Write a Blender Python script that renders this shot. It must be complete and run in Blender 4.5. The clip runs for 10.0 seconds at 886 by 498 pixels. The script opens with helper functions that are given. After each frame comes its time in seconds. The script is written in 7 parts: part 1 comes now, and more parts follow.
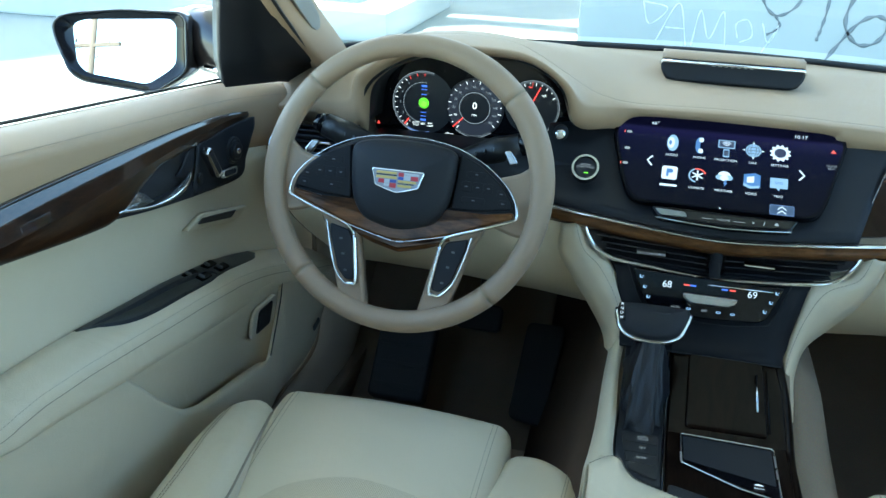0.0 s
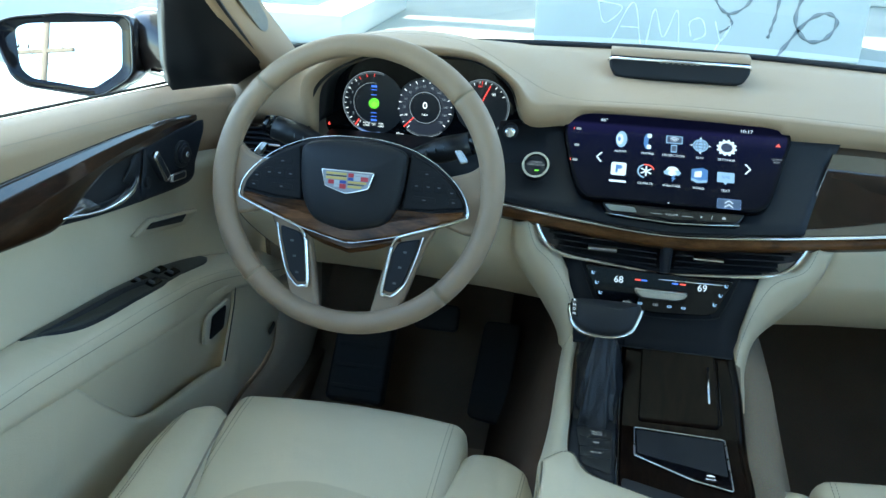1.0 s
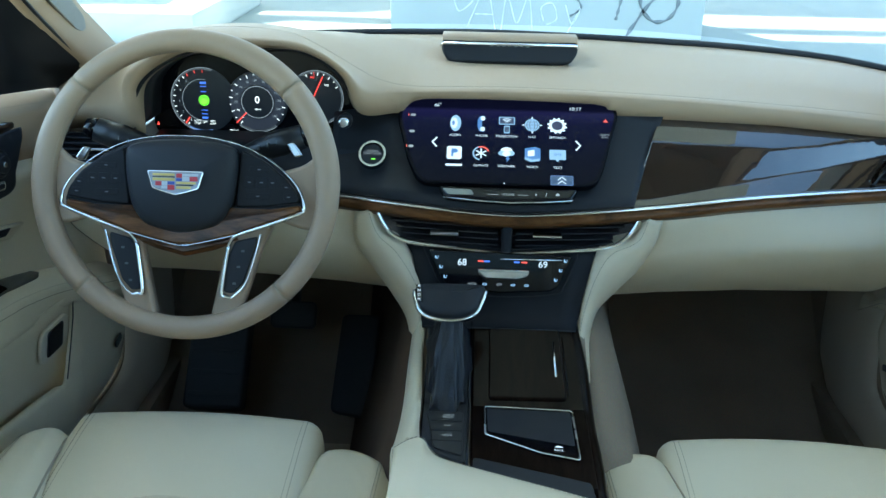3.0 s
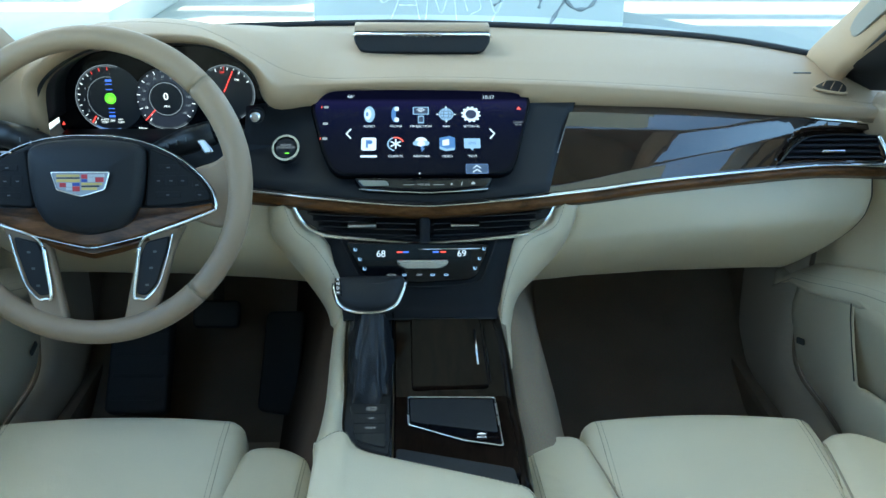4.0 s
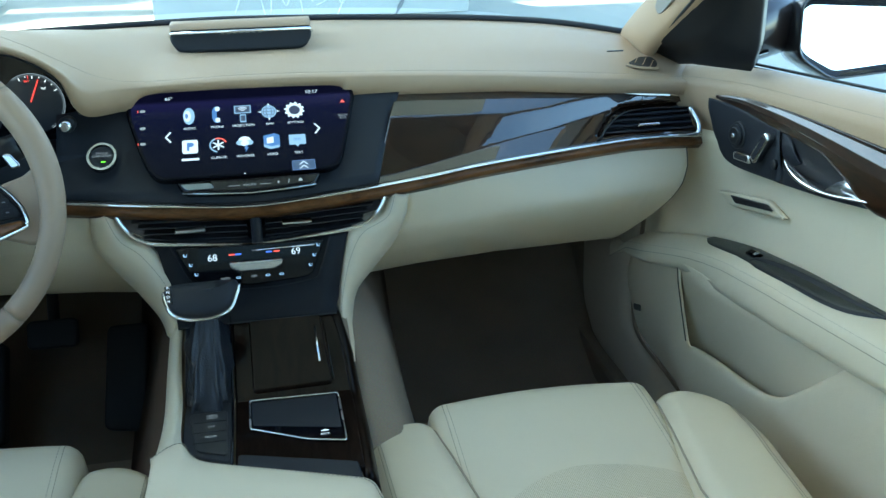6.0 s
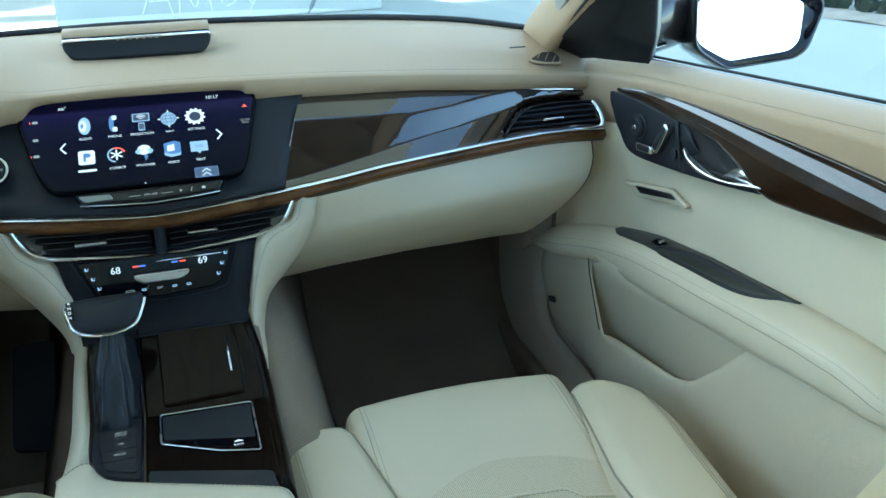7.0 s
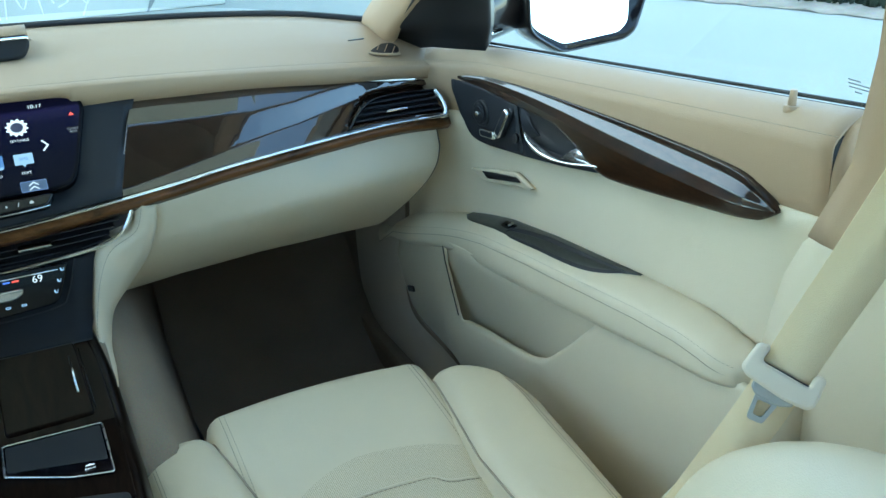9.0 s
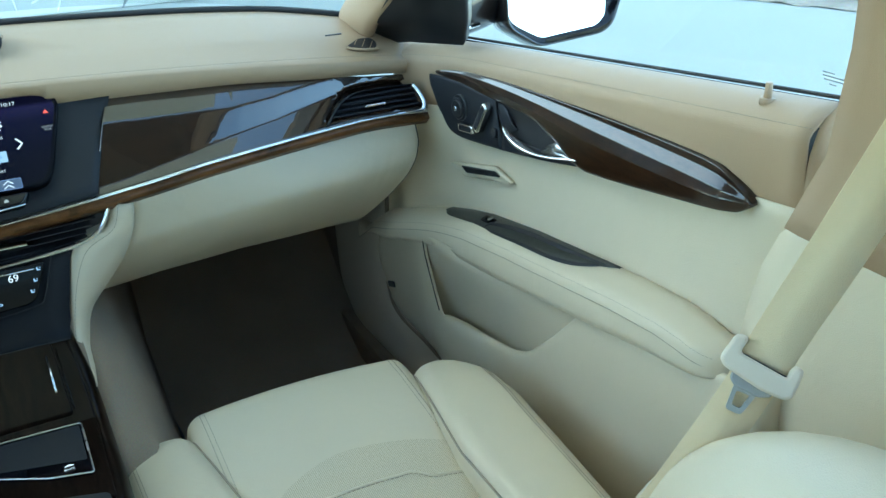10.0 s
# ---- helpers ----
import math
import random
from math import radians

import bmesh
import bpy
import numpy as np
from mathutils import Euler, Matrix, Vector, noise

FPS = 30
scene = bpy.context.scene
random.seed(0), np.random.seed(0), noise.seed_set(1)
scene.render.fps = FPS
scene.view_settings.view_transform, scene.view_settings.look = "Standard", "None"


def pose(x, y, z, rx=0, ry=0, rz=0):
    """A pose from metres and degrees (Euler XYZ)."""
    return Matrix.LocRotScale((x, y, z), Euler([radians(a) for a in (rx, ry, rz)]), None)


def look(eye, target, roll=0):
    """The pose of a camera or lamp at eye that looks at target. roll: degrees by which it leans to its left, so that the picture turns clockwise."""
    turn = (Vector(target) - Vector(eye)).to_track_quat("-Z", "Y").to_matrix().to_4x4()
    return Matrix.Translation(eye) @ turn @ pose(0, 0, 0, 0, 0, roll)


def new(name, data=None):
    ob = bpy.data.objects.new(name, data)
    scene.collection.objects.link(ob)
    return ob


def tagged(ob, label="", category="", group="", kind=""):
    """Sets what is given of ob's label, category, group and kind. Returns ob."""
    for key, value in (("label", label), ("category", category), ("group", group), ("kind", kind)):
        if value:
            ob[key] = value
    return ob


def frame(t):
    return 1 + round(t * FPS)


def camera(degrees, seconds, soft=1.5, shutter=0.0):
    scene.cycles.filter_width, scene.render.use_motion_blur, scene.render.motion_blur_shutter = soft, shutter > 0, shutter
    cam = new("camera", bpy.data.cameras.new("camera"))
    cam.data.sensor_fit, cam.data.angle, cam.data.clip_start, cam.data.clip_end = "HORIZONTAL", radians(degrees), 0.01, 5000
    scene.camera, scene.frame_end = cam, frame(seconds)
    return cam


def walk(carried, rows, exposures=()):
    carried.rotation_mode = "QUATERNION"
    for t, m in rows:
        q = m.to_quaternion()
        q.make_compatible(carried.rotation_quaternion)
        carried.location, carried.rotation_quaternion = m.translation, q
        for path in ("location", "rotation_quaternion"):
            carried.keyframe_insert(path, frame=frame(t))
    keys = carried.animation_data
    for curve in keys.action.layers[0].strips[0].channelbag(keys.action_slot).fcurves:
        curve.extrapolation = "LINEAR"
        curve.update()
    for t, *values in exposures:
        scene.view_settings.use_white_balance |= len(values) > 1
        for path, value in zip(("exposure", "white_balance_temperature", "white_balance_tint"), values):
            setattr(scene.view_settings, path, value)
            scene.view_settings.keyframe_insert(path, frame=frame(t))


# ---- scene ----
cam = camera(52.5, 10.0)
PATH = [
    (0, (-0.1051, -0.0960, 1.2193), (-0.5213, 1.6945, 0.4315), 2.16),
    (0.5, (-0.0998, -0.0944, 1.2177), (-0.4850, 1.7043, 0.4327), 2.09),
    (1, (-0.0908, -0.0919, 1.2169), (-0.4280, 1.7177, 0.4348), 1.96),
    (1.5, (-0.0791, -0.0883, 1.2161), (-0.3559, 1.7323, 0.4360), 1.76),
    (2, (-0.0668, -0.0854, 1.2143), (-0.2781, 1.7435, 0.4330), 1.51),
    (2.5, (-0.0550, -0.0822, 1.2125), (-0.1973, 1.7519, 0.4277), 1.27),
    (4, (-0.0191, -0.0782, 1.2094), (0.0524, 1.7514, 0.4047), 0.58),
    (4.5, (-0.0077, -0.0782, 1.2088), (0.1284, 1.7437, 0.3950), 0.34),
    (5, (0.0038, -0.0787, 1.2097), (0.2085, 1.7334, 0.3886), 0.14),
    (5.5, (0.0189, -0.0812, 1.2120), (0.2958, 1.7199, 0.3876), -0.19),
    (7, (0.0535, -0.0862, 1.2175), (0.5618, 1.6586, 0.3825), -0.84),
    (7.5, (0.0651, -0.0881, 1.2190), (0.6564, 1.6278, 0.3788), -1.08),
    (8, (0.0708, -0.0905, 1.2207), (0.7358, 1.5958, 0.3757), -1.15),
    (8.5, (0.0743, -0.0907, 1.2212), (0.8055, 1.5649, 0.3703), -1.22),
    (9, (0.0761, -0.0908, 1.2200), (0.8523, 1.5399, 0.3606), -1.27),
    (9.5, (0.0775, -0.0904, 1.2199), (0.8783, 1.5245, 0.3533), -1.33),
    (10, (0.0774, -0.0906, 1.2205), (0.8894, 1.5160, 0.3491), -1.31),
]
walk(cam, [(t, look(eye, target, roll)) for t, eye, target, roll in PATH], [(0, 3.0, 5960, -8), (5, 2.98, 5960, -9), (10, 3.03, 6120, -11)])

# ---- light ----
SUN_EL, SUN_AZ = 48.0, 329.0
world = bpy.data.worlds.new("sky")
scene.world = world
world.use_nodes = True
_n = world.node_tree.nodes
_l = world.node_tree.links
sky = _n.new("ShaderNodeTexSky")
sky.sky_type = "NISHITA"
sky.sun_disc = False
sky.sun_elevation = radians(SUN_EL)
sky.sun_rotation = radians(SUN_AZ)
_n["Background"].inputs["Strength"].default_value = 0.15
_l.new(sky.outputs["Color"], _n["Background"].inputs["Color"])
sun_data = bpy.data.lights.new("sun", "SUN")
sun_data.energy, sun_data.angle, sun_data.color = 5.0, radians(0.55), (1.0, 0.96, 0.9)
sun = new("sun", sun_data)
_e, _a = radians(SUN_EL), radians(SUN_AZ)
sun.matrix_world = look((0, 0, 0), (-math.sin(_a) * math.cos(_e), -math.cos(_a) * math.cos(_e), -math.sin(_e)))


# ---- mesh helpers ----
def V(*a):
    return Vector(a)


def cr(pts, n):
    """Catmull-Rom through control points, n samples, even in control index."""
    p = [Vector(q) for q in pts]
    if len(p) == 2:
        return [p[0].lerp(p[1], i / (n - 1)) for i in range(n)]
    p = [2 * p[0] - p[1]] + p + [2 * p[-1] - p[-2]]
    out = []
    for i in range(n):
        u = i / (n - 1) * (len(p) - 3)
        k = min(int(u), len(p) - 4)
        t = u - k
        a, b, c, d = p[k:k + 4]
        out.append(0.5 * ((2 * b) + (c - a) * t + (2 * a - 5 * b + 4 * c - d) * t * t + (3 * b - a - 3 * c + d) * t ** 3))
    return out


def ring(pts, n):
    """A closed smooth outline of n samples."""
    p = [Vector(q) for q in pts]
    m = len(p)
    out = []
    for i in range(n):
        u = i / n * m
        k = int(u)
        t = u - k
        a, b, c, d = p[(k - 1) % m], p[k % m], p[(k + 1) % m], p[(k + 2) % m]
        out.append(0.5 * ((2 * b) + (c - a) * t + (2 * a - 5 * b + 4 * c - d) * t * t + (3 * b - a - 3 * c + d) * t ** 3))
    return out


def loft(rows, bm=None, close=False, caps=False, smooth=True):
    """Quads between rows of points."""
    bm = bm or bmesh.new()
    vs = [[bm.verts.new(p) for p in row] for row in rows]
    m = len(rows[0])
    for i in range(len(rows) - 1):
        for j in range(m if close else m - 1):
            k = (j + 1) % m
            f = bm.faces.new((vs[i][j], vs[i][k], vs[i + 1][k], vs[i + 1][j]))
            f.smooth = smooth
    if caps:
        bm.faces.new(list(reversed(vs[0])))
        bm.faces.new(vs[-1])
    return bm


def loft_controls(curves, n, m=None):
    """A smooth sheet through control curves of equal length: n samples along, m across."""
    along = [cr(c, n) for c in curves]
    if m is None:
        return loft(along)
    across = [cr([c[i] for c in along], m) for i in range(n)]
    return loft([[across[i][j] for i in range(n)] for j in range(m)])


def axes(origin, right, normal):
    """A frame whose x runs along right and whose z is the normal."""
    z = Vector(normal).normalized()
    x = (Vector(right) - Vector(right).dot(z) * z).normalized()
    y = z.cross(x)
    return Matrix.Translation(origin) @ Matrix((x, y, z)).transposed().to_4x4()


def offset2(pts, d):
    """An outline drawn inwards by d (counter-clockwise outline)."""
    n = len(pts)
    out = []
    for i in range(n):
        a, b, c = Vector(pts[i - 1]).to_2d(), Vector(pts[i]).to_2d(), Vector(pts[(i + 1) % n]).to_2d()
        e, f = (b - a), (c - b)
        if e.length < 1e-9 or f.length < 1e-9:
            out.append(b)
            continue
        n1, n2 = Vector((-e.y, e.x)).normalized(), Vector((-f.y, f.x)).normalized()
        s = n1 + n2
        s = s / max(0.35, s.length_squared / 2)
        out.append(b + s * d)
    return out


def ccw(pts):
    a = sum(pts[i - 1][0] * pts[i][1] - pts[i][0] * pts[i - 1][1] for i in range(len(pts)))
    return list(pts) if a > 0 else list(reversed(pts))


def plate(outline, m, depth, bevel=0.001, bm=None, back=True, dome=0.0):
    """A plate with eased edges: its outline in the plane of m, standing depth proud of it."""
    bm = bm or bmesh.new()
    o = ccw([(p[0], p[1]) for p in outline])
    i1 = offset2(o, bevel * 0.3)
    i2 = offset2(o, bevel)
    rows = [[m @ V(p[0], p[1], 0) for p in o], [m @ V(p[0], p[1], depth - bevel) for p in o],
            [m @ V(p[0], p[1], depth - bevel * 0.3) for p in i1], [m @ V(p[0], p[1], depth) for p in i2]]
    vs = [[bm.verts.new(p) for p in r] for r in rows]
    k = len(o)
    for a in range(3):
        for b in range(k):
            c = (b + 1) % k
            f = bm.faces.new((vs[a][b], vs[a][c], vs[a + 1][c], vs[a + 1][b]))
            f.smooth = True
    if dome:
        cx, cy = sum(p[0] for p in i2) / k, sum(p[1] for p in i2) / k
        last = vs[-1]
        for s, h in ((0.75, 0.55), (0.4, 0.9)):
            nxt = [bm.verts.new(m @ V(cx + (p[0] - cx) * s, cy + (p[1] - cy) * s, depth + dome * h)) for p in i2]
            for b in range(k):
                f = bm.faces.new((last[b], last[(b + 1) % k], nxt[(b + 1) % k], nxt[b]))
                f.smooth = True
            last = nxt
        f = bm.faces.new(last)
        f.smooth = True
    else:
        bm.faces.new(vs[-1])
    if back:
        bm.faces.new(list(reversed(vs[0])))
    return bm


def frame_ring(outer, inner, m, depth, bm=None):
    """A flat rim between two outlines of equal count, depth proud."""
    bm = bm or bmesh.new()
    o, i = outer, inner
    rows = [[m @ V(p[0], p[1], 0) for p in o], [m @ V(p[0], p[1], depth) for p in o],
            [m @ V(p[0], p[1], depth) for p in i], [m @ V(p[0], p[1], 0) for p in i]]
    return loft(rows, bm, close=True, smooth=False)


def rrect(w, h, r, n=4):
    """A rounded rectangle about the origin."""
    out = []
    for cx, cy, a0 in ((w / 2 - r, h / 2 - r, 0), (-w / 2 + r, h / 2 - r, 90), (-w / 2 + r, -h / 2 + r, 180), (w / 2 - r, -h / 2 + r, 270)):
        for i in range(n + 1):
            a = radians(a0 + 90 * i / n)
            out.append((cx + r * math.cos(a), cy + r * math.sin(a)))
    return out


def oval(rx, ry, n=24, cx=0.0, cy=0.0):
    return [(cx + rx * math.cos(2 * math.pi * i / n), cy + ry * math.sin(2 * math.pi * i / n)) for i in range(n)]


def rounded(pts, r, n=3):
    """A polygon with its corners cut round."""
    out = []
    k = len(pts)
    for i in range(k):
        a, b, c = (Vector(pts[j % k]).to_2d() for j in (i - 1, i, i + 1))
        ra = min(r, (a - b).length * 0.45, (c - b).length * 0.45)
        p, q = b + (a - b).normalized() * ra, b + (c - b).normalized() * ra
        for j in range(n + 1):
            t = j / n
            out.append(tuple((1 - t) ** 2 * p + 2 * t * (1 - t) * b + t * t * q))
    return out


def tube(path, r, sides=8, closed=False, bm=None, flat=1.0, up=None):
    """A round or flattened bar along a path; r may be one radius or one a point."""
    p = [Vector(q) for q in path]
    n = len(p)
    rows = []
    prev = None
    for i in range(n):
        d = (p[(i + 1) % n] - p[i - 1]) if closed else (p[min(i + 1, n - 1)] - p[max(i - 1, 0)])
        d.normalize()
        if prev is None:
            u = Vector(up) if up else (Vector((0, 0, 1)) if abs(d.z) < 0.9 else Vector((1, 0, 0)))
        else:
            u = prev
        u = (u - u.dot(d) * d).normalized()
        prev = u
        w = d.cross(u)
        rad = r[i] if isinstance(r, (list, tuple)) else r
        rows.append([p[i] + rad * (math.cos(2 * math.pi * k / sides) * u * flat + math.sin(2 * math.pi * k / sides) * w) for k in range(sides)])
    if closed:
        rows.append(rows[0])
        bm = loft(rows, bm, close=True)
        bmesh.ops.remove_doubles(bm, verts=bm.verts, dist=1e-6)
        return bm
    return loft(rows, bm, close=True, caps=True)


def box(c, s, bevel=0.003, bm=None, m=None):
    """A block with eased edges."""
    b = bmesh.new()
    bmesh.ops.create_cube(b, size=1.0)
    for v in b.verts:
        v.co = Vector((v.co.x * s[0], v.co.y * s[1], v.co.z * s[2]))
    if bevel:
        bmesh.ops.bevel(b, geom=b.edges[:], offset=bevel, segments=2, profile=0.6, affect="EDGES")
    t = (m or Matrix()) @ Matrix.Translation(c)
    bmesh.ops.transform(b, matrix=t, verts=b.verts)
    if bm is None:
        return b
    me = bpy.data.meshes.new("tmp")
    b.to_mesh(me)
    b.free()
    bm.from_mesh(me)
    bpy.data.meshes.remove(me)
    return bm


def mesh_of(name, bm, material, smooth_angle=None):
    bmesh.ops.recalc_face_normals(bm, faces=bm.faces)
    me = bpy.data.meshes.new(name)
    bm.to_mesh(me)
    bm.free()
    me.materials.append(material)
    return me


def part(name, bm, material, parent=None, label="", thick=0.0):
    """One mesh object, under a thing or part where one is given."""
    ob = new(name, mesh_of(name, bm, material))
    ob.parent = parent
    if label:
        ob["label"] = label
    if thick:
        mod = ob.modifiers.new("shell", "SOLIDIFY")
        mod.thickness, mod.offset = thick, -1
    return ob


def thing(name, label, category, at=(0, 0, 0), group="", kind=""):
    ob = new(name)
    ob.empty_display_size = 0.05
    ob.location = at
    return tagged(ob, label, category, group, kind)


def words(name, text, size, m, material, parent, align="CENTER", label=""):
    """Flat lettering in the built-in font, turned into a mesh."""
    cu = bpy.data.curves.new(name, "FONT")
    cu.body, cu.size, cu.align_x, cu.align_y = text, size, align, "CENTER"
    tmp = bpy.data.objects.new("tmp", cu)
    scene.collection.objects.link(tmp)
    bpy.context.view_layer.update()
    me = bpy.data.meshes.new_from_object(tmp.evaluated_get(bpy.context.evaluated_depsgraph_get()))
    bpy.data.objects.remove(tmp)
    me.transform(m)
    me.materials.clear()
    me.materials.append(material)
    ob = new(name, me)
    ob.parent = parent
    if label:
        ob["label"] = label
    return ob


def stitches(path, name, material, parent, pitch=0.006, r=0.0006, lift=(0, 0, 0.0005)):
    """A seam of short raised stitches along a path."""
    pts = [Vector(p) + Vector(lift) for p in path]
    bm = bmesh.new()
    acc, last = 0.0, None
    for a, b in zip(pts, pts[1:]):
        seg = (b - a).length
        if seg < 1e-6:
            continue
        d = (b - a) / seg
        s = (pitch - acc) if acc else 0.0
        while s < seg:
            c = a + d * s
            e = c + d * pitch * 0.7
            u = d.orthogonal().normalized()
            w = d.cross(u)
            q0 = [bm.verts.new(c + r * (math.cos(k * math.pi / 2) * u + math.sin(k * math.pi / 2) * w)) for k in range(4)]
            q1 = [bm.verts.new(e + r * (math.cos(k * math.pi / 2) * u + math.sin(k * math.pi / 2) * w)) for k in range(4)]
            for k in range(4):
                bm.faces.new((q0[k], q0[(k + 1) % 4], q1[(k + 1) % 4], q1[k]))
            s += pitch
        acc = seg - (s - pitch)
    return part(name, bm, material, parent)


# ---- materials ----
LIT = 0.30  # brightness of the backlit displays
def mat(name, color, rough=0.5, metal=0.0, grain=0.0, grain_scale=400.0, vary=0.06, vary_scale=6.0, bump=0.0, bump_scale=300.0,
        coat=0.0, spec=0.5, voronoi=False, tint=None, sheen=0.0, crease=0.0):
    """A surface with broad variation and fine relief, at world scale."""
    m = bpy.data.materials.new(name)
    m.use_nodes = True
    nt = m.node_tree
    n, l = nt.nodes, nt.links
    b = n["Principled BSDF"]
    b.inputs["Roughness"].default_value = rough
    b.inputs["Metallic"].default_value = metal
    b.inputs["Coat Weight"].default_value = coat
    b.inputs["Coat Roughness"].default_value = 0.03
    b.inputs["Specular IOR Level"].default_value = spec
    b.inputs["Sheen Weight"].default_value = sheen
    tc = n.new("ShaderNodeTexCoord")
    big = n.new("ShaderNodeTexNoise")
    big.inputs["Scale"].default_value = vary_scale
    big.inputs["Detail"].default_value = 4
    l.new(tc.outputs["Object"], big.inputs["Vector"])
    fine = n.new("ShaderNodeTexNoise")
    fine.inputs["Scale"].default_value = grain_scale
    fine.inputs["Detail"].default_value = 2
    l.new(tc.outputs["Object"], fine.inputs["Vector"])
    mix = n.new("ShaderNodeMix")
    mix.data_type = "RGBA"
    t = tint or [c * (1 - 2 * vary) for c in color]
    mix.inputs["A"].default_value = (*t, 1)
    mix.inputs["B"].default_value = (*[min(1, c * (1 + vary)) for c in color], 1)
    l.new(big.outputs["Fac"], mix.inputs["Factor"])
    mix2 = n.new("ShaderNodeMix")
    mix2.data_type, mix2.blend_type = "RGBA", "MULTIPLY"
    mix2.inputs["Factor"].default_value = grain
    l.new(mix.outputs["Result"], mix2.inputs["A"])
    l.new(fine.outputs["Color"], mix2.inputs["B"])
    l.new(mix2.outputs["Result"], b.inputs["Base Color"])
    rr = n.new("ShaderNodeMapRange")
    rr.inputs["To Min"].default_value = max(0.0, rough - 0.06)
    rr.inputs["To Max"].default_value = min(1.0, rough + 0.06)
    l.new(big.outputs["Fac"], rr.inputs["Value"])
    l.new(rr.outputs["Result"], b.inputs["Roughness"])
    if bump:
        if voronoi:
            tex = n.new("ShaderNodeTexVoronoi")
            out = tex.outputs["Distance"]
        else:
            tex = n.new("ShaderNodeTexNoise")
            out = tex.outputs["Fac"]
        tex.inputs["Scale"].default_value = bump_scale
        l.new(tc.outputs["Object"], tex.inputs["Vector"])
        bp = n.new("ShaderNodeBump")
        bp.inputs["Strength"].default_value = bump
        bp.inputs["Distance"].default_value = 0.001
        l.new(out, bp.inputs["Height"])
        l.new(bp.outputs["Normal"], b.inputs["Normal"])
        if crease:
            soft = n.new("ShaderNodeTexNoise")
            soft.inputs["Scale"].default_value = 14.0
            soft.inputs["Detail"].default_value = 3
            soft.inputs["Distortion"].default_value = 1.2
            l.new(tc.outputs["Object"], soft.inputs["Vector"])
            b2 = n.new("ShaderNodeBump")
            b2.inputs["Strength"].default_value = crease
            b2.inputs["Distance"].default_value = 0.004
            l.new(soft.outputs["Fac"], b2.inputs["Height"])
            l.new(b2.outputs["Normal"], bp.inputs["Normal"])
    return m


def glow(name, color, strength):
    m = bpy.data.materials.new(name)
    m.use_nodes = True
    b = m.node_tree.nodes["Principled BSDF"]
    b.inputs["Base Color"].default_value = (0.02, 0.02, 0.02, 1)
    b.inputs["Roughness"].default_value = 0.3
    b.inputs["Emission Color"].default_value = (*color, 1)
    b.inputs["Emission Strength"].default_value = strength * LIT
    return m


def wood(name, dark, light, scale, coat=1.0, ior=1.5):
    """Lacquered veneer with stretched figure."""
    m = bpy.data.materials.new(name)
    m.use_nodes = True
    nt = m.node_tree
    n, l = nt.nodes, nt.links
    b = n["Principled BSDF"]
    b.inputs["Roughness"].default_value = 0.3
    b.inputs["Specular IOR Level"].default_value = 0.15
    b.inputs["Coat Weight"].default_value = coat
    b.inputs["Coat Roughness"].default_value = 0.012
    b.inputs["Coat IOR"].default_value = ior
    tc = n.new("ShaderNodeTexCoord")
    mp = n.new("ShaderNodeMapping")
    mp.inputs["Scale"].default_value = scale
    l.new(tc.outputs["Object"], mp.inputs["Vector"])
    w = n.new("ShaderNodeTexNoise")
    w.inputs["Scale"].default_value = 6.0
    w.inputs["Detail"].default_value = 8
    w.inputs["Distortion"].default_value = 1.6
    l.new(mp.outputs["Vector"], w.inputs["Vector"])
    f = n.new("ShaderNodeTexNoise")
    f.inputs["Scale"].default_value = 60.0
    f.inputs["Detail"].default_value = 4
    l.new(mp.outputs["Vector"], f.inputs["Vector"])
    ad = n.new("ShaderNodeMath")
    ad.operation = "MULTIPLY_ADD"
    ad.inputs[1].default_value = 0.35
    l.new(f.outputs["Fac"], ad.inputs[0])
    l.new(w.outputs["Fac"], ad.inputs[2])
    r = n.new("ShaderNodeValToRGB")
    r.color_ramp.elements[0].position, r.color_ramp.elements[1].position = 0.45, 0.95
    r.color_ramp.elements[0].color, r.color_ramp.elements[1].color = (*dark, 1), (*light, 1)
    l.new(ad.outputs["Value"], r.inputs["Fac"])
    l.new(r.outputs["Color"], b.inputs["Base Color"])
    return m


def clear(name, tint=(1, 1, 1), rough=0.0):
    m = bpy.data.materials.new(name)
    m.use_nodes = True
    n, l = m.node_tree.nodes, m.node_tree.links
    n.remove(n["Principled BSDF"])
    t = n.new("ShaderNodeBsdfTransparent")
    t.inputs["Color"].default_value = (*tint, 1)
    g = n.new("ShaderNodeBsdfGlossy")
    g.inputs["Roughness"].default_value = rough
    mx = n.new("ShaderNodeMixShader")
    mx.inputs["Fac"].default_value = 0.05
    l.new(t.outputs["BSDF"], mx.inputs[1])
    l.new(g.outputs["BSDF"], mx.inputs[2])
    l.new(mx.outputs["Shader"], n["Material Output"].inputs["Surface"])
    return m


CREAM = mat("cream_leather", (0.685, 0.585, 0.415), 0.42, crease=0.35, vary=0.04, vary_scale=5, bump=0.25, bump_scale=900, voronoi=True, grain=0.05, grain_scale=700)
TAN = mat("tan_vinyl", (0.425, 0.296, 0.183), 0.55, vary=0.03, vary_scale=4, bump=0.3, bump_scale=1100, voronoi=True, grain=0.06, grain_scale=900)
WHEEL_SKIN = mat("beige_wheel_leather", (0.355, 0.255, 0.170), 0.45, vary=0.04, vary_scale=9, bump=0.3, bump_scale=900, voronoi=True, grain=0.05)
PLASTIC_CREAM = mat("cream_plastic", (0.66, 0.57, 0.44), 0.5, vary=0.03, bump=0.15, bump_scale=1500)
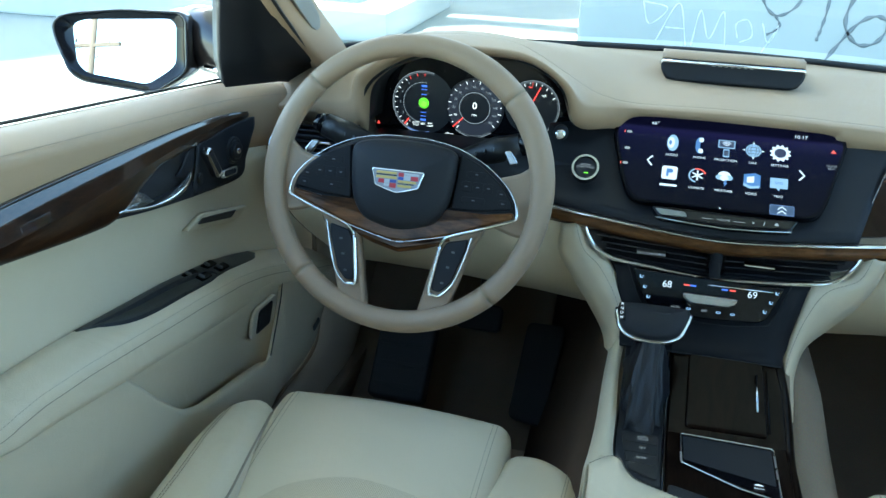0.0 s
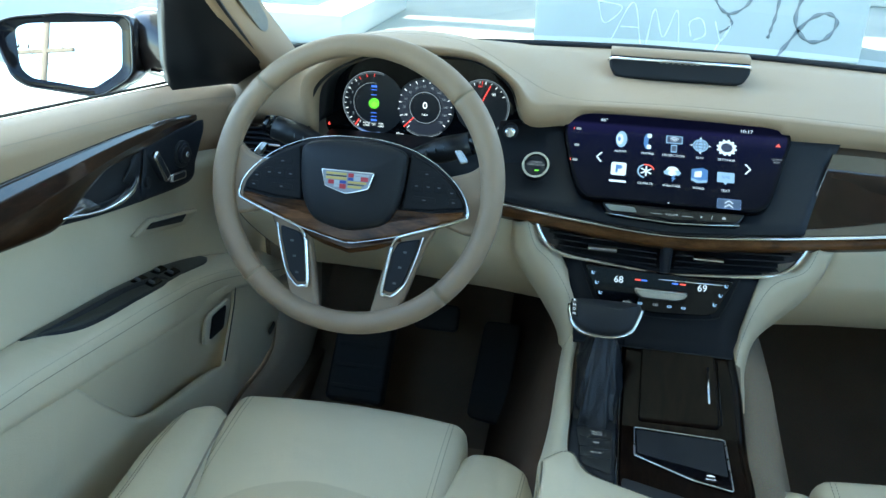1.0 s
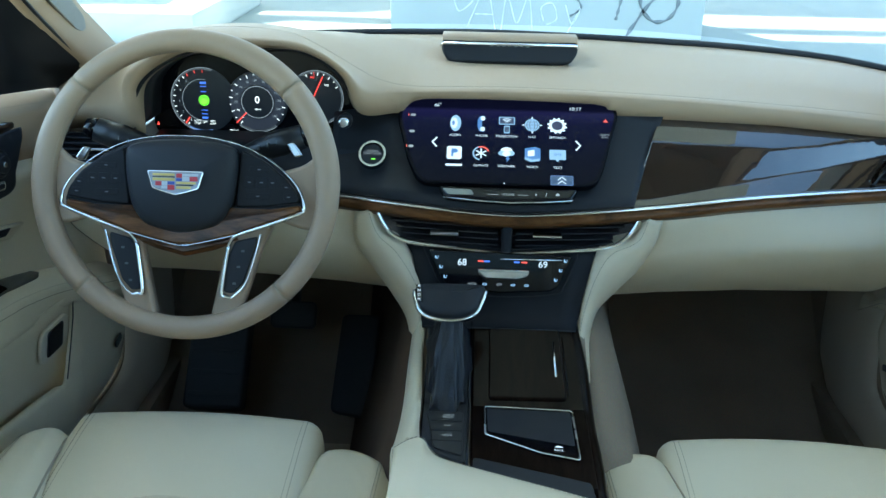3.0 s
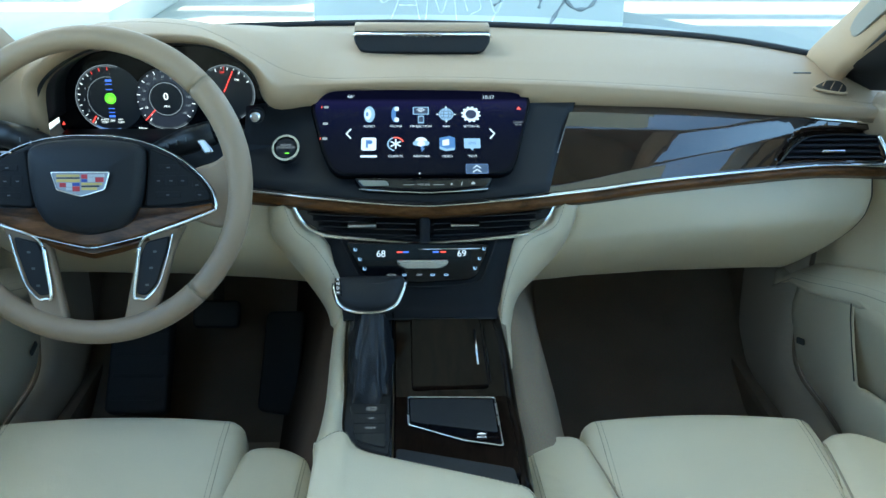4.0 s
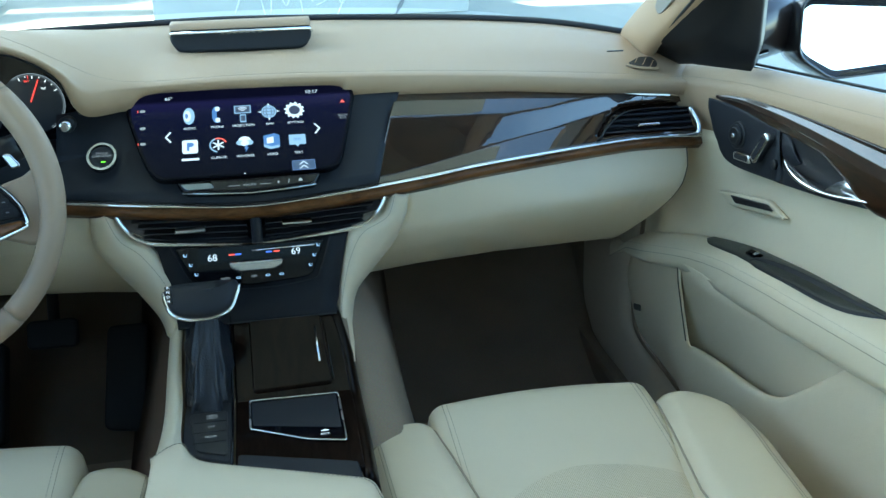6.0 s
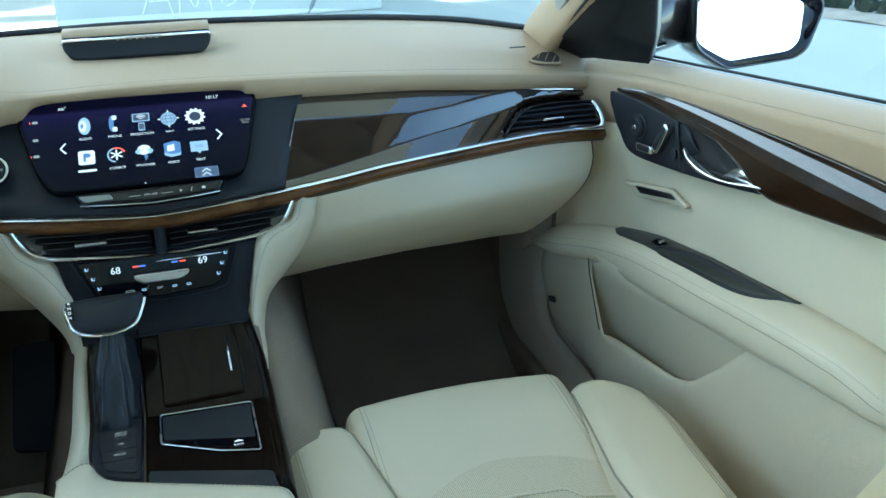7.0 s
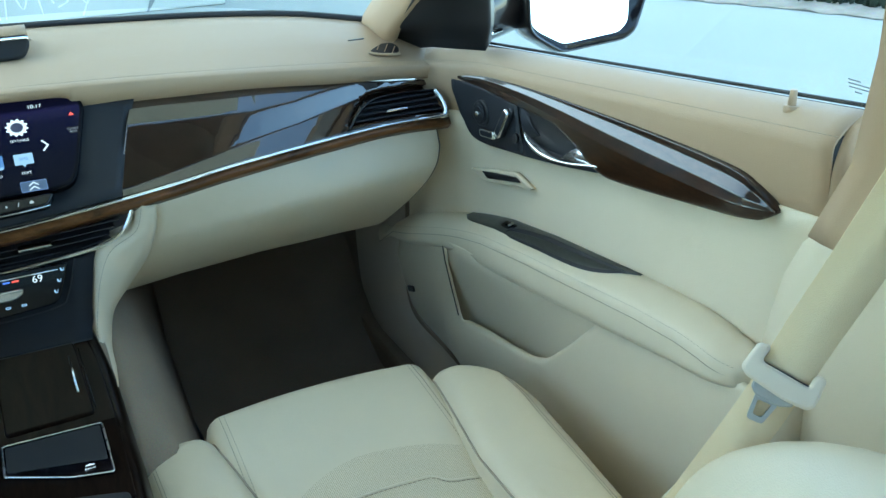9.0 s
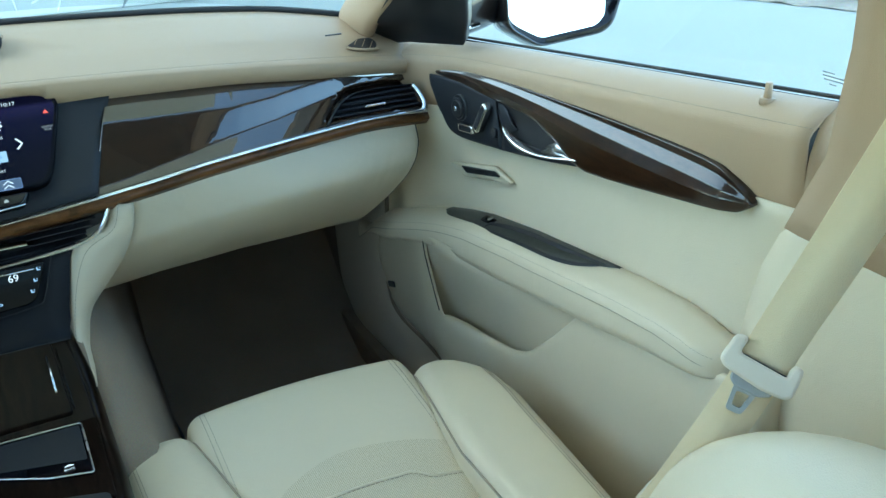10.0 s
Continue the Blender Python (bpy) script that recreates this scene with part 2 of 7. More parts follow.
# cream plastic with the footwell's shade put into its colour
PLASTIC_SHADED = mat("cream_plastic_shaded", (0.47, 0.39, 0.29), 0.6, vary=0.04, bump=0.2, bump_scale=1300)
CLOTH = mat("cream_cloth", (0.80, 0.635, 0.385), 0.9, vary=0.04, bump=0.45, bump_scale=1500, voronoi=True, grain=0.10, grain_scale=1500)
CARPET = mat("brown_carpet", (0.33, 0.25, 0.175), 0.95, vary=0.12, vary_scale=12, bump=1.0, bump_scale=700, grain=0.5, grain_scale=600, spec=0.1)
CARPET_LIGHT = mat("tan_carpet", (0.36, 0.285, 0.21), 0.95, vary=0.08, vary_scale=12, bump=0.9, bump_scale=700, grain=0.4, grain_scale=600, spec=0.1)
# tan carpet colour darkened to stand for shade between driver's seat and console
CARPET_SHADED = mat("tan_carpet_shaded", (0.11, 0.073, 0.050), 0.95, vary=0.12, vary_scale=12, bump=1.0, bump_scale=700, grain=0.5, grain_scale=600, spec=0.1)
MAT_DARK = mat("brown_floor_mat", (0.57, 0.435, 0.295), 0.95, vary=0.12, vary_scale=14, bump=1.0, bump_scale=600, grain=0.5, grain_scale=500, spec=0.1)
DARK = mat("charcoal_soft_plastic", (0.017, 0.018, 0.022), 0.5, spec=0.28, vary=0.06, bump=0.25, bump_scale=1200, voronoi=True)
BLACK = mat("black_plastic", (0.012, 0.012, 0.014), 0.42, vary=0.1, bump=0.12, bump_scale=1200)
SMOKE = mat("smoky_plastic", (0.060, 0.058, 0.050), 0.45, vary=0.06, bump=0.15, bump_scale=1200)
OLIVE = mat("olive_black_plastic", (0.030, 0.032, 0.026), 0.42, vary=0.06, bump=0.2, bump_scale=1200)
GLOSS = mat("piano_black", (0.005, 0.005, 0.007), 0.08, vary=0.05, coat=0.15, spec=0.25)
SOFT = mat("matte_black_plastic", (0.014, 0.014, 0.016), 0.6, spec=0.18, vary=0.08, bump=0.2, bump_scale=1200)
RUBBER = mat("black_rubber", (0.015, 0.015, 0.016), 0.7, vary=0.1, bump=0.3, bump_scale=500)
BOOT = mat("black_boot_leather", (0.012, 0.012, 0.015), 0.45, vary=0.1, bump=0.4, bump_scale=500, voronoi=True)
CHROME = mat("chrome", (0.86, 0.87, 0.88), 0.07, 1.0, vary=0.01)
SATIN = mat("satin_aluminium", (0.70, 0.71, 0.72), 0.26, 1.0, vary=0.02, bump=0.05, bump_scale=2000)
SHEEN_GREY = mat("grey_sheen", (0.22, 0.24, 0.26), 0.35, 1.0, vary=0.03)
WOOD = wood("dark_walnut_lacquer", (0.006, 0.003, 0.0015), (0.034, 0.014, 0.006), (2.2, 2.2, 9.0), 1.0, 1.8)
WOOD_DOOR = wood("walnut_door_lacquer", (0.007, 0.003, 0.0015), (0.040, 0.017, 0.007), (2.2, 2.2, 9.0), 1.0, 1.5)
# walnut with colour and gloss cut to stand for the deck's dark reflections
WOOD_DIMMED = wood("walnut_veneer_dimmed", (0.003, 0.0016, 0.001), (0.015, 0.0075, 0.0045), (9.0, 1.4, 4.0), 0.15)
WOOD_DIMMED.node_tree.nodes["Principled BSDF"].inputs["Specular IOR Level"].default_value = 0.03
WOOD_SATIN = wood("brown_walnut_satin", (0.040, 0.016, 0.005), (0.185, 0.080, 0.027), (2.0, 2.0, 9.0), 0.12)
GLASS = clear("clear_glass", (0.97, 0.99, 0.985))
SCREEN_TINT = clear("tinted_windscreen_glass", (0.76, 0.785, 0.775))
MIRROR = mat("mirror_glass", (0.9, 0.92, 0.93), 0.0, 1.0, vary=0.0)
MIRROR.node_tree.nodes["Principled BSDF"].inputs["Roughness"].default_value = 0.0
for _k in list(MIRROR.node_tree.links):
    if _k.to_socket.name == "Roughness":
        MIRROR.node_tree.links.remove(_k)
PAINT = mat("brown_car_paint", (0.016, 0.011, 0.009), 0.3, 0.0, vary=0.03, coat=1.0, spec=0.3)
GROOVE = mat("leather_groove", (0.36, 0.30, 0.22), 0.8, vary=0.04)
HEADLINER = mat("headliner_cloth", (0.31, 0.28, 0.235), 0.95, vary=0.03, bump=0.3, bump_scale=900)
THREAD = mat("tan_thread", (0.33, 0.27, 0.19), 0.8, vary=0.05)
CONCRETE = mat("pale_concrete", (0.60, 0.605, 0.57), 0.85, vary=0.1, vary_scale=1.2, bump=0.4, bump_scale=40, grain=0.15, grain_scale=60)
ASPHALT = mat("worn_asphalt", (0.43, 0.445, 0.40), 0.9, vary=0.12, vary_scale=0.35, bump=0.5, bump_scale=60, grain=0.3, grain_scale=90)
WHITE = glow("white_backlight", (0.9, 0.95, 1.0), 0.9)
GRILLE = mat("grey_grille_cloth", (0.34, 0.32, 0.28), 0.8, vary=0.04, bump=0.8, bump_scale=1600, voronoi=True)
DARK_GLASS = clear("dark_tinted_glass", (0.12, 0.13, 0.13))
SCREEN_GLASS = mat("screen_glass", (0.003, 0.003, 0.005), 0.1, vary=0.02, spec=0.08)


# ---- dashboard ----
dash = thing("dashboard", "cream and tan leather dashboard with dark wood trim", "dashboard", (0, 1.2, 0.6))
dash.location = (0, 0, 0)
PAD_BASE = [(-0.72, 1.30, 0.905), (-0.66, 1.33, 0.922), (-0.60, 1.355, 0.930), (-0.54, 1.385, 0.933), (-0.48, 1.41, 0.936), (-0.42, 1.432, 0.938), (-0.36, 1.45, 0.938),
            (-0.30, 1.465, 0.938), (-0.22, 1.482, 0.938), (-0.12, 1.495, 0.938), (0.0, 1.50, 0.938), (0.25, 1.475, 0.935), (0.50, 1.40, 0.931), (0.72, 1.30, 0.905)]
PAD_MID = [(-0.71, 1.255, 0.888), (-0.64, 1.26, 0.912), (-0.575, 1.265, 0.940), (-0.53, 1.27, 0.957), (-0.46, 1.275, 0.974), (-0.385, 1.28, 0.980), (-0.315, 1.28, 0.976),
           (-0.235, 1.285, 0.966), (-0.17, 1.29, 0.947), (-0.11, 1.30, 0.935), (0.0, 1.31, 0.929), (0.25, 1.305, 0.931), (0.50, 1.28, 0.922), (0.71, 1.255, 0.888)]
PAD_CREST = [(-0.70, 1.216, 0.866), (-0.61, 1.19, 0.895), (-0.548, 1.155, 0.935), (-0.515, 1.135, 0.967), (-0.45, 1.13, 0.995), (-0.375, 1.13, 1.003), (-0.305, 1.13, 0.998), (-0.267, 1.13, 0.984), (-0.2287, 1.13, 0.9628),
             (-0.190, 1.131, 0.941), (-0.160, 1.134, 0.931), (-0.143, 1.136, 0.9285), (-0.120, 1.137, 0.927), (-0.06, 1.139, 0.928), (0.0, 1.140, 0.9287), (0.08, 1.145, 0.9265), (0.130, 1.148, 0.924), (0.152, 1.150, 0.923),
             (0.25, 1.159, 0.917), (0.375, 1.171, 0.907), (0.50, 1.185, 0.895), (0.61, 1.200, 0.882), (0.70, 1.217, 0.868)]
PAD_LIP = [(-0.695, 1.192, 0.858), (-0.60, 1.163, 0.878), (-0.525, 1.085, 0.905), (-0.508, 1.072, 0.945), (-0.447, 1.078, 0.984), (-0.375, 1.082, 0.994), (-0.295, 1.081, 0.994), (-0.254, 1.077, 0.984), (-0.219, 1.080, 0.959),
           (-0.198, 1.094, 0.929), (-0.166, 1.1160, 0.9241), (-0.147, 1.1240, 0.9226), (-0.122, 1.1250, 0.9236), (-0.06, 1.1270, 0.9251), (0.0, 1.1280, 0.9256), (0.08, 1.1330, 0.9236), (0.130, 1.1360, 0.9211), (0.151, 1.1380, 0.9201),
           (0.25, 1.1460, 0.9141), (0.375, 1.1580, 0.9036), (0.50, 1.1700, 0.8906), (0.61, 1.1860, 0.8776), (0.695, 1.2030, 0.8646)]
PAD_TUCK = [(-0.69, 1.198, 0.848), (-0.60, 1.172, 0.864), (-0.515, 1.082, 0.885), (-0.500, 1.080, 0.935), (-0.443, 1.088, 0.975), (-0.375, 1.092, 0.985), (-0.297, 1.091, 0.985), (-0.258, 1.088, 0.976), (-0.224, 1.091, 0.950),
            (-0.2045, 1.104, 0.898), (-0.162, 1.1290, 0.8923), (-0.149, 1.1330, 0.8948), (-0.126, 1.1330, 0.9113), (-0.06, 1.1340, 0.9138), (0.0, 1.1340, 0.9138), (0.08, 1.1390, 0.9113), (0.128, 1.1420, 0.9073), (0.147, 1.1440, 0.8923),
            (0.25, 1.1520, 0.8873), (0.375, 1.1640, 0.8803), (0.50, 1.1760, 0.8673), (0.61, 1.1920, 0.8563), (0.69, 1.2080, 0.8448)]
PAD_FOOT = [(-0.685, 1.222, 0.828), (-0.60, 1.20, 0.838), (-0.505, 1.10, 0.850), (-0.492, 1.10, 0.93), (-0.438, 1.115, 0.966), (-0.375, 1.12, 0.976), (-0.300, 1.12, 0.976), (-0.262, 1.116, 0.967), (-0.229, 1.115, 0.940),
            (-0.210, 1.128, 0.893), (-0.162, 1.146, 0.890), (-0.149, 1.152, 0.893), (-0.126, 1.160, 0.909), (-0.06, 1.164, 0.911), (0.0, 1.164, 0.911), (0.08, 1.164, 0.909), (0.128, 1.163, 0.905), (0.147, 1.160, 0.890),
            (0.25, 1.166, 0.8845), (0.375, 1.178, 0.8775), (0.50, 1.190, 0.8645), (0.61, 1.206, 0.8535), (0.69, 1.222, 0.842)]


def cr_at(pts, xs):
    """The smooth line through pts, read at given x."""
    f = cr(pts, 400)
    px = [p.x for p in f]
    return [(x, float(np.interp(x, px, [p.y for p in f])), float(np.interp(x, px, [p.z for p in f]))) for x in xs]


_cx = [p[0] for p in PAD_CREST]
PAD_BASE = cr_at(PAD_BASE, [x * 1.028 for x in _cx])
PAD_MID = cr_at(PAD_MID, [x * 1.014 for x in _cx])


def between(a, b, t, off=(0, 0, 0)):
    return [tuple(p + (q - p) * t + o for p, q, o in zip(u, v, off)) for u, v in zip(a, b)]


for _p in (PAD_MID, PAD_CREST, PAD_LIP, PAD_TUCK, PAD_FOOT):
    # run the ends on into the doors
    _p[0] = tuple(a + (a - b) * 0.22 for a, b in zip(_p[0], _p[1]))
    _p[-1] = tuple(a + (a - b) * 0.14 for a, b in zip(_p[-1], _p[-2]))
PAD_ROLL = between(PAD_CREST, PAD_LIP, 0.8, (0, -0.0008, 0.0012))
PAD_FRONT = [(x, y + 0.05, z - 0.03) for x, y, z in PAD_BASE]
pad = part("dash_pad", loft([cr(c, 230) for c in (PAD_FRONT, PAD_BASE, between(PAD_BASE, PAD_MID, 0.5, (0, 0, 0.004)), PAD_MID, between(PAD_MID, PAD_CREST, 0.5, (0, 0, 0.006)),
                                                  PAD_CREST, PAD_ROLL, PAD_LIP, PAD_TUCK, PAD_FOOT)]), TAN, dash, "tan stitched upper pad", 0.004)
stitches(cr(between(PAD_CREST, PAD_CREST, 0, (0, -0.002, 0.002)), 200), "pad_seam", THREAD, dash, 0.005, 0.0003)
part("windscreen_seal", tube(cr(between(PAD_BASE, PAD_BASE, 0, (0, 0.004, 0.003)), 60), 0.006, 6), BLACK, dash)

CHROME_LINE = [(-0.685, 1.156, 0.795), (-0.59, 1.140, 0.803), (-0.50, 1.123, 0.803), (-0.324, 1.072, 0.804), (-0.236, 1.055, 0.798), (-0.133, 1.041, 0.791), (-0.05, 1.036, 0.785), (0.0, 1.035, 0.783),
               (0.05, 1.036, 0.785), (0.133, 1.041, 0.791), (0.236, 1.055, 0.798), (0.324, 1.072, 0.804), (0.50, 1.123, 0.803), (0.59, 1.140, 0.803), (0.685, 1.156, 0.795)]
part("chrome_strip", tube(cr(CHROME_LINE, 90), 0.0032, 8, flat=0.75), CHROME, dash, "bright chrome strip")


CHROME_FINE = cr(CHROME_LINE, 200)
CHROME_X = [p.x for p in CHROME_FINE]


def chrome_at(x):
    return V(x, float(np.interp(x, CHROME_X, [p.y for p in CHROME_FINE])), float(np.interp(x, CHROME_X, [p.z for p in CHROME_FINE])))


# lower veneer strip under the chrome
_top = [p + V(0, 0.002, -0.003) for p in cr(CHROME_LINE, 90)]
_mid = [p + V(0, -0.004, -0.010) for p in cr(CHROME_LINE, 90)]
_bot = [p + V(0, 0.006, -0.019) for p in cr(CHROME_LINE, 90)]
part("lower_veneer", loft([_top, _mid, _bot]), WOOD_SATIN, dash, "brown satin wood strip", 0.003)

# fascia behind the touchscreen, and its flat side wings
def fascia_row(t, x0, x1, n=40):
    out = []
    for i in range(n):
        xe = x1 - 0.046 * t
        x = x0 + (xe - x0) * i / (n - 1)
        b = chrome_at(x) + V(0, 0.001, 0.003)
        a = V(x, 1.158 - 0.12 * x * x, 0.905 - 0.35 * x * x)
        p = a.lerp(b, t)
        p.y += 0.006 * math.sin(math.pi * t)
        out.append(p)
    return out


part("centre_fascia", loft([fascia_row(t / 10, -0.245, 0.212) for t in range(11)]), DARK, dash, "charcoal soft fascia", 0.006)


VENT_FOOT = cr([(0.506, 1.1255, 0.808), (0.56, 1.137, 0.8075), (0.62, 1.147, 0.8045), (0.676, 1.156, 0.8005)], 30)
VENT_HEAD = cr([(0.506, 1.1265, 0.8085), (0.522, 1.140, 0.822), (0.542, 1.150, 0.835), (0.566, 1.157, 0.8415), (0.615, 1.167, 0.8405), (0.668, 1.174, 0.836)], 30)
FOOT_FINE = cr(PAD_FOOT, 400)


def in_vent(x, z):
    """How far (x, z) lies inside the vent's outline."""
    x = abs(x)
    if not 0.506 < x < 0.70:
        return 0.0
    lo = float(np.interp(x, [p.x for p in VENT_FOOT], [p.z for p in VENT_FOOT]))
    hi = float(np.interp(x, [p.x for p in VENT_HEAD], [p.z for p in VENT_HEAD]))
    return max(0.0, min(z - lo, hi - z))


def scoop(x, t):
    """The panel's sculpted fold: a steeper band that climbs toward the outer end."""
    c = float(np.interp(x, [0.19, 0.30, 0.365, 0.43, 0.515, 0.60], [0.60, 0.58, 0.55, 0.46, 0.24, 0.0]))
    w = float(np.interp(x, [0.19, 0.30, 0.365, 0.43, 0.515, 0.60], [0.62, 0.48, 0.34, 0.31, 0.29, 0.26]))
    q = min(1.0, max(0.0, (t - c) / w + 0.5))
    return w * (q - 0.5) - 0.65 * w * (t - 0.5)


def veneer_row(t, x0, x1, n=40):
    out = []
    for i in range(n):
        x = x0 + (x1 - x0) * i / (n - 1)
        a = min(FOOT_FINE, key=lambda p: abs(p.x - x)) + V(0, -0.006, 0.0)
        xb = x - 0.046 * (1 if x > 0 else -1) * (1 - i / (n - 1) if x > 0 else i / (n - 1)) ** 2
        b = chrome_at(xb) + V(0, 0.001, 0.002)
        p = a.lerp(b, t)
        if x > 0:
            p += V(0, 0.63, -0.77) * FOLD * scoop(p.x, t)
        d = min(1.0, in_vent(p.x, p.z) / 0.003)
        p.y += 0.018 * d
        out.append(p)
    return out


FOLD = 0.042
part("veneer_panel", loft([veneer_row(t / 40, 0.206, 0.682, 120) for t in range(41)]), WOOD, dash, "glossy dark walnut panel", 0.003)
part("veneer_panel", loft([veneer_row(t / 24, -0.682, -0.512, 48) for t in range(25)]), WOOD, dash, "glossy dark walnut panel", 0.003)


# outer air vents set into the veneer
def side_vent(s):
    def P(x, y, z, back=0.0):
        return V(s * (x + 0.25 * back), y + 0.95 * back, z - 0.15 * back)

    foot, head = VENT_FOOT, VENT_HEAD

    def at(u, t, back=0.0):
        i = u * 29
        k = min(28, int(i))
        a = foot[k].lerp(foot[k + 1], i - k)
        b = head[k].lerp(head[k + 1], i - k)
        return P(*a.lerp(b, t), back=back)

    us = np.linspace(0, 1, 30)
    vent = part("air_vent", loft([[at(u, t, 0.014 if 0 < t < 1 else 0.0) for u in us] for t in (0, 0.02, 0.5, 0.98, 1)]), BLACK, dash, "black slatted air vent", 0.001)
    for k, zr in enumerate((0.20, 0.42, 0.64, 0.86)):
        # each slat runs from the slanted front edge to the outer end
        end = foot[-1].lerp(head[-1], zr)
        h = 0.808 + (0.8415 - 0.808) * (zr * 0.98)
        start = min(head, key=lambda p: abs(p.z - h) + (10 if p.x > 0.575 else 0))
        line = [start.lerp(end, q) for q in np.linspace(0.01, 0.99, 12)]
        rows = [[P(*p, back=b) + V(0, 0, dz) for p in line] for b, dz in ((0.001, 0.0), (0.0005, 0.0012), (0.002, 0.0020), (0.013, 0.0045), (0.013, 0.002), (0.002, -0.0006), (0.001, 0.0))]
        part("slat", loft(rows), DARK, vent)
    c = at(0.62, 0.46, -0.003)
    m = axes(c, V(0.036 * s, 0.008 * s * s, -0.001).normalized() if s > 0 else V(0.036, -0.008, 0.001).normalized(), V(-0.1 * s, -0.95, 0.2))
    part("tab", plate(rounded([(-0.018, -0.0022), (0.018, -0.0022), (0.015, 0.0014), (-0.014, 0.0014)], 0.0008), m, 0.006, 0.0012), CHROME, vent, "chrome tab")
    # bright surround: a broad outer end that thins out along the top
    pts = [P(0.560, 1.1345, 0.8045), P(0.62, 1.144, 0.802), P(0.664, 1.150, 0.799), P(0.677, 1.153, 0.802), P(0.679, 1.157, 0.812), P(0.675, 1.165, 0.824), P(0.668, 1.172, 0.836)]
    part("chrome_surround", tube(cr(pts, 40), [0.0018 + 0.0030 * min(1.0, i / 20) for i in range(40)], 8, flat=0.8), CHROME, vent, "chrome surround")
    part("top_edge", tube([P(*p) + V(0, -0.001, 0.0005) for p in head], [0.0028 - 0.0016 * min(1.0, i / 18) for i in range(30)], 8), GLOSS, vent, "gloss black edge")
    rows = [[P(0.678, 1.153, 0.800), P(0.6805, 1.158, 0.812), P(0.677, 1.166, 0.824), P(0.670, 1.174, 0.836)], [P(0.690, 1.162, 0.797), P(0.688, 1.168, 0.812), P(0.683, 1.176, 0.825), P(0.674, 1.182, 0.838)]]
    part("outer_flare", loft(rows), SATIN, vent, "satin flare", 0.002)
    return vent


for _s in (1, -1):
    side_vent(_s)

# leather lower dash: glovebox and knee bolster
def leather_block(name, label, side):
    def edge_in(z):
        return float(np.interp(z, [0.63, 0.656, 0.683, 0.720, 0.750, 0.78], [0.150, 0.163, 0.1745, 0.193, 0.2055, 0.207]))

    def edge_out(z):
        return float(np.interp(z, [0.612, 0.617, 0.624, 0.646, 0.671, 0.698, 0.727, 0.749, 0.772, 0.79], [0.548, 0.558, 0.570, 0.596, 0.622, 0.644, 0.659, 0.666, 0.664, 0.662]))

    def foot_z(x):
        return float(np.interp(x, [0.15, 0.24, 0.364, 0.505, 0.58], [0.638, 0.644, 0.645, 0.637, 0.630]))

    def point(u, v):
        x = 0.2 + 0.45 * u
        for _ in range(6):
            zt = chrome_at(x).z - 0.019
            z = zt + (foot_z(x) - zt) * v
            x = edge_in(z) + (edge_out(z) - edge_in(z)) * u
        w = min(1.0, v * 2.5)
        w = w * w * (3 - 2 * w)
        y = (chrome_at(x).y + 0.005) * (1 - w) + (1.062 + 0.2 * x * x) * w
        y -= 0.012 * math.sin(math.pi * min(1.0, v * 1.05)) ** 0.8 * math.sin(math.pi * (0.12 + 0.76 * u))
        y += 0.085 * max(0.0, (v - 0.38) / 0.62) ** 1.5 + 0.006 * max(0.0, (v - 0.93) / 0.07) ** 2
        z -= 0.027 * max(0.0, (v - 0.38) / 0.62) ** 1.5
        return V(side * x, y, z)

    cols = []
    for u in [0.0] + list(np.linspace(0.004, 0.996, 44)) + [1.0]:
        col = [point(u, v) for v in list(np.linspace(0, 0.94, 22)) + [0.965, 0.985, 0.995, 1.0]]
        e = 0.0022 if u in (0.0, 1.0) else 0.0
        for p in col:
            p.y += e
        col.append(col[-1] + V(0, 0.012, -0.001))
        col.append(col[-1] + V(0, 0.10, 0.012))
        cols.append(col)
    first = [p + V(-side * 0.0, 0.05, 0) for p in cols[0]]
    last = [p + V(side * 0.006, 0.07, 0) for p in cols[-1]]
    blk = part(name, loft([first] + cols + [last]), CREAM, dash, label, 0.0)
    part("joint", tube([p + V(-side * 0.0012, 0.0015, 0) for p in cols[0][:26]], 0.0011, 5), RUBBER, dash)
    part("joint", tube([p + V(side * 0.0014, 0.0015, 0) for p in cols[-1][:26]], 0.0013, 5), RUBBER, dash)
    return blk


leather_block("glovebox_door", "cream leather glovebox door", 1)
leather_block("knee_bolster", "cream leather knee bolster", -1)

# instrument cluster binnacle
_ua = [p + V(0, -0.002, 0.001) for p in cr(between(PAD_TUCK, PAD_FOOT, 0.4)[2:10], 60)]
part("binnacle_back", plate(oval(0.175, 0.070, 32), axes((-0.355, 1.205, 0.893), (1, 0, 0), (0, -1, 0.2)), 0.004, 0.001), BLACK, dash)
_ub = [V(-0.355 + (p.x + 0.355) * 0.95, 1.175 + 0.25 * (p.z - 0.9), 0.90 + (p.z - 0.90) * 0.92) for p in _ua]
part("cluster_shroud", loft([_ua, [a.lerp(b, 0.5) for a, b in zip(_ua, _ub)], _ub]), BLACK, dash, "black shroud", 0.003)
part("cluster_apron", loft([[V(x, 1.16, 0.852) for x in (-0.50, -0.36, -0.21)], [V(x, 1.10, 0.846) for x in (-0.505, -0.36, -0.205)], [V(x, 1.075, 0.800) for x in (-0.51, -0.36, -0.215)]]), DARK, dash, "", 0.003)

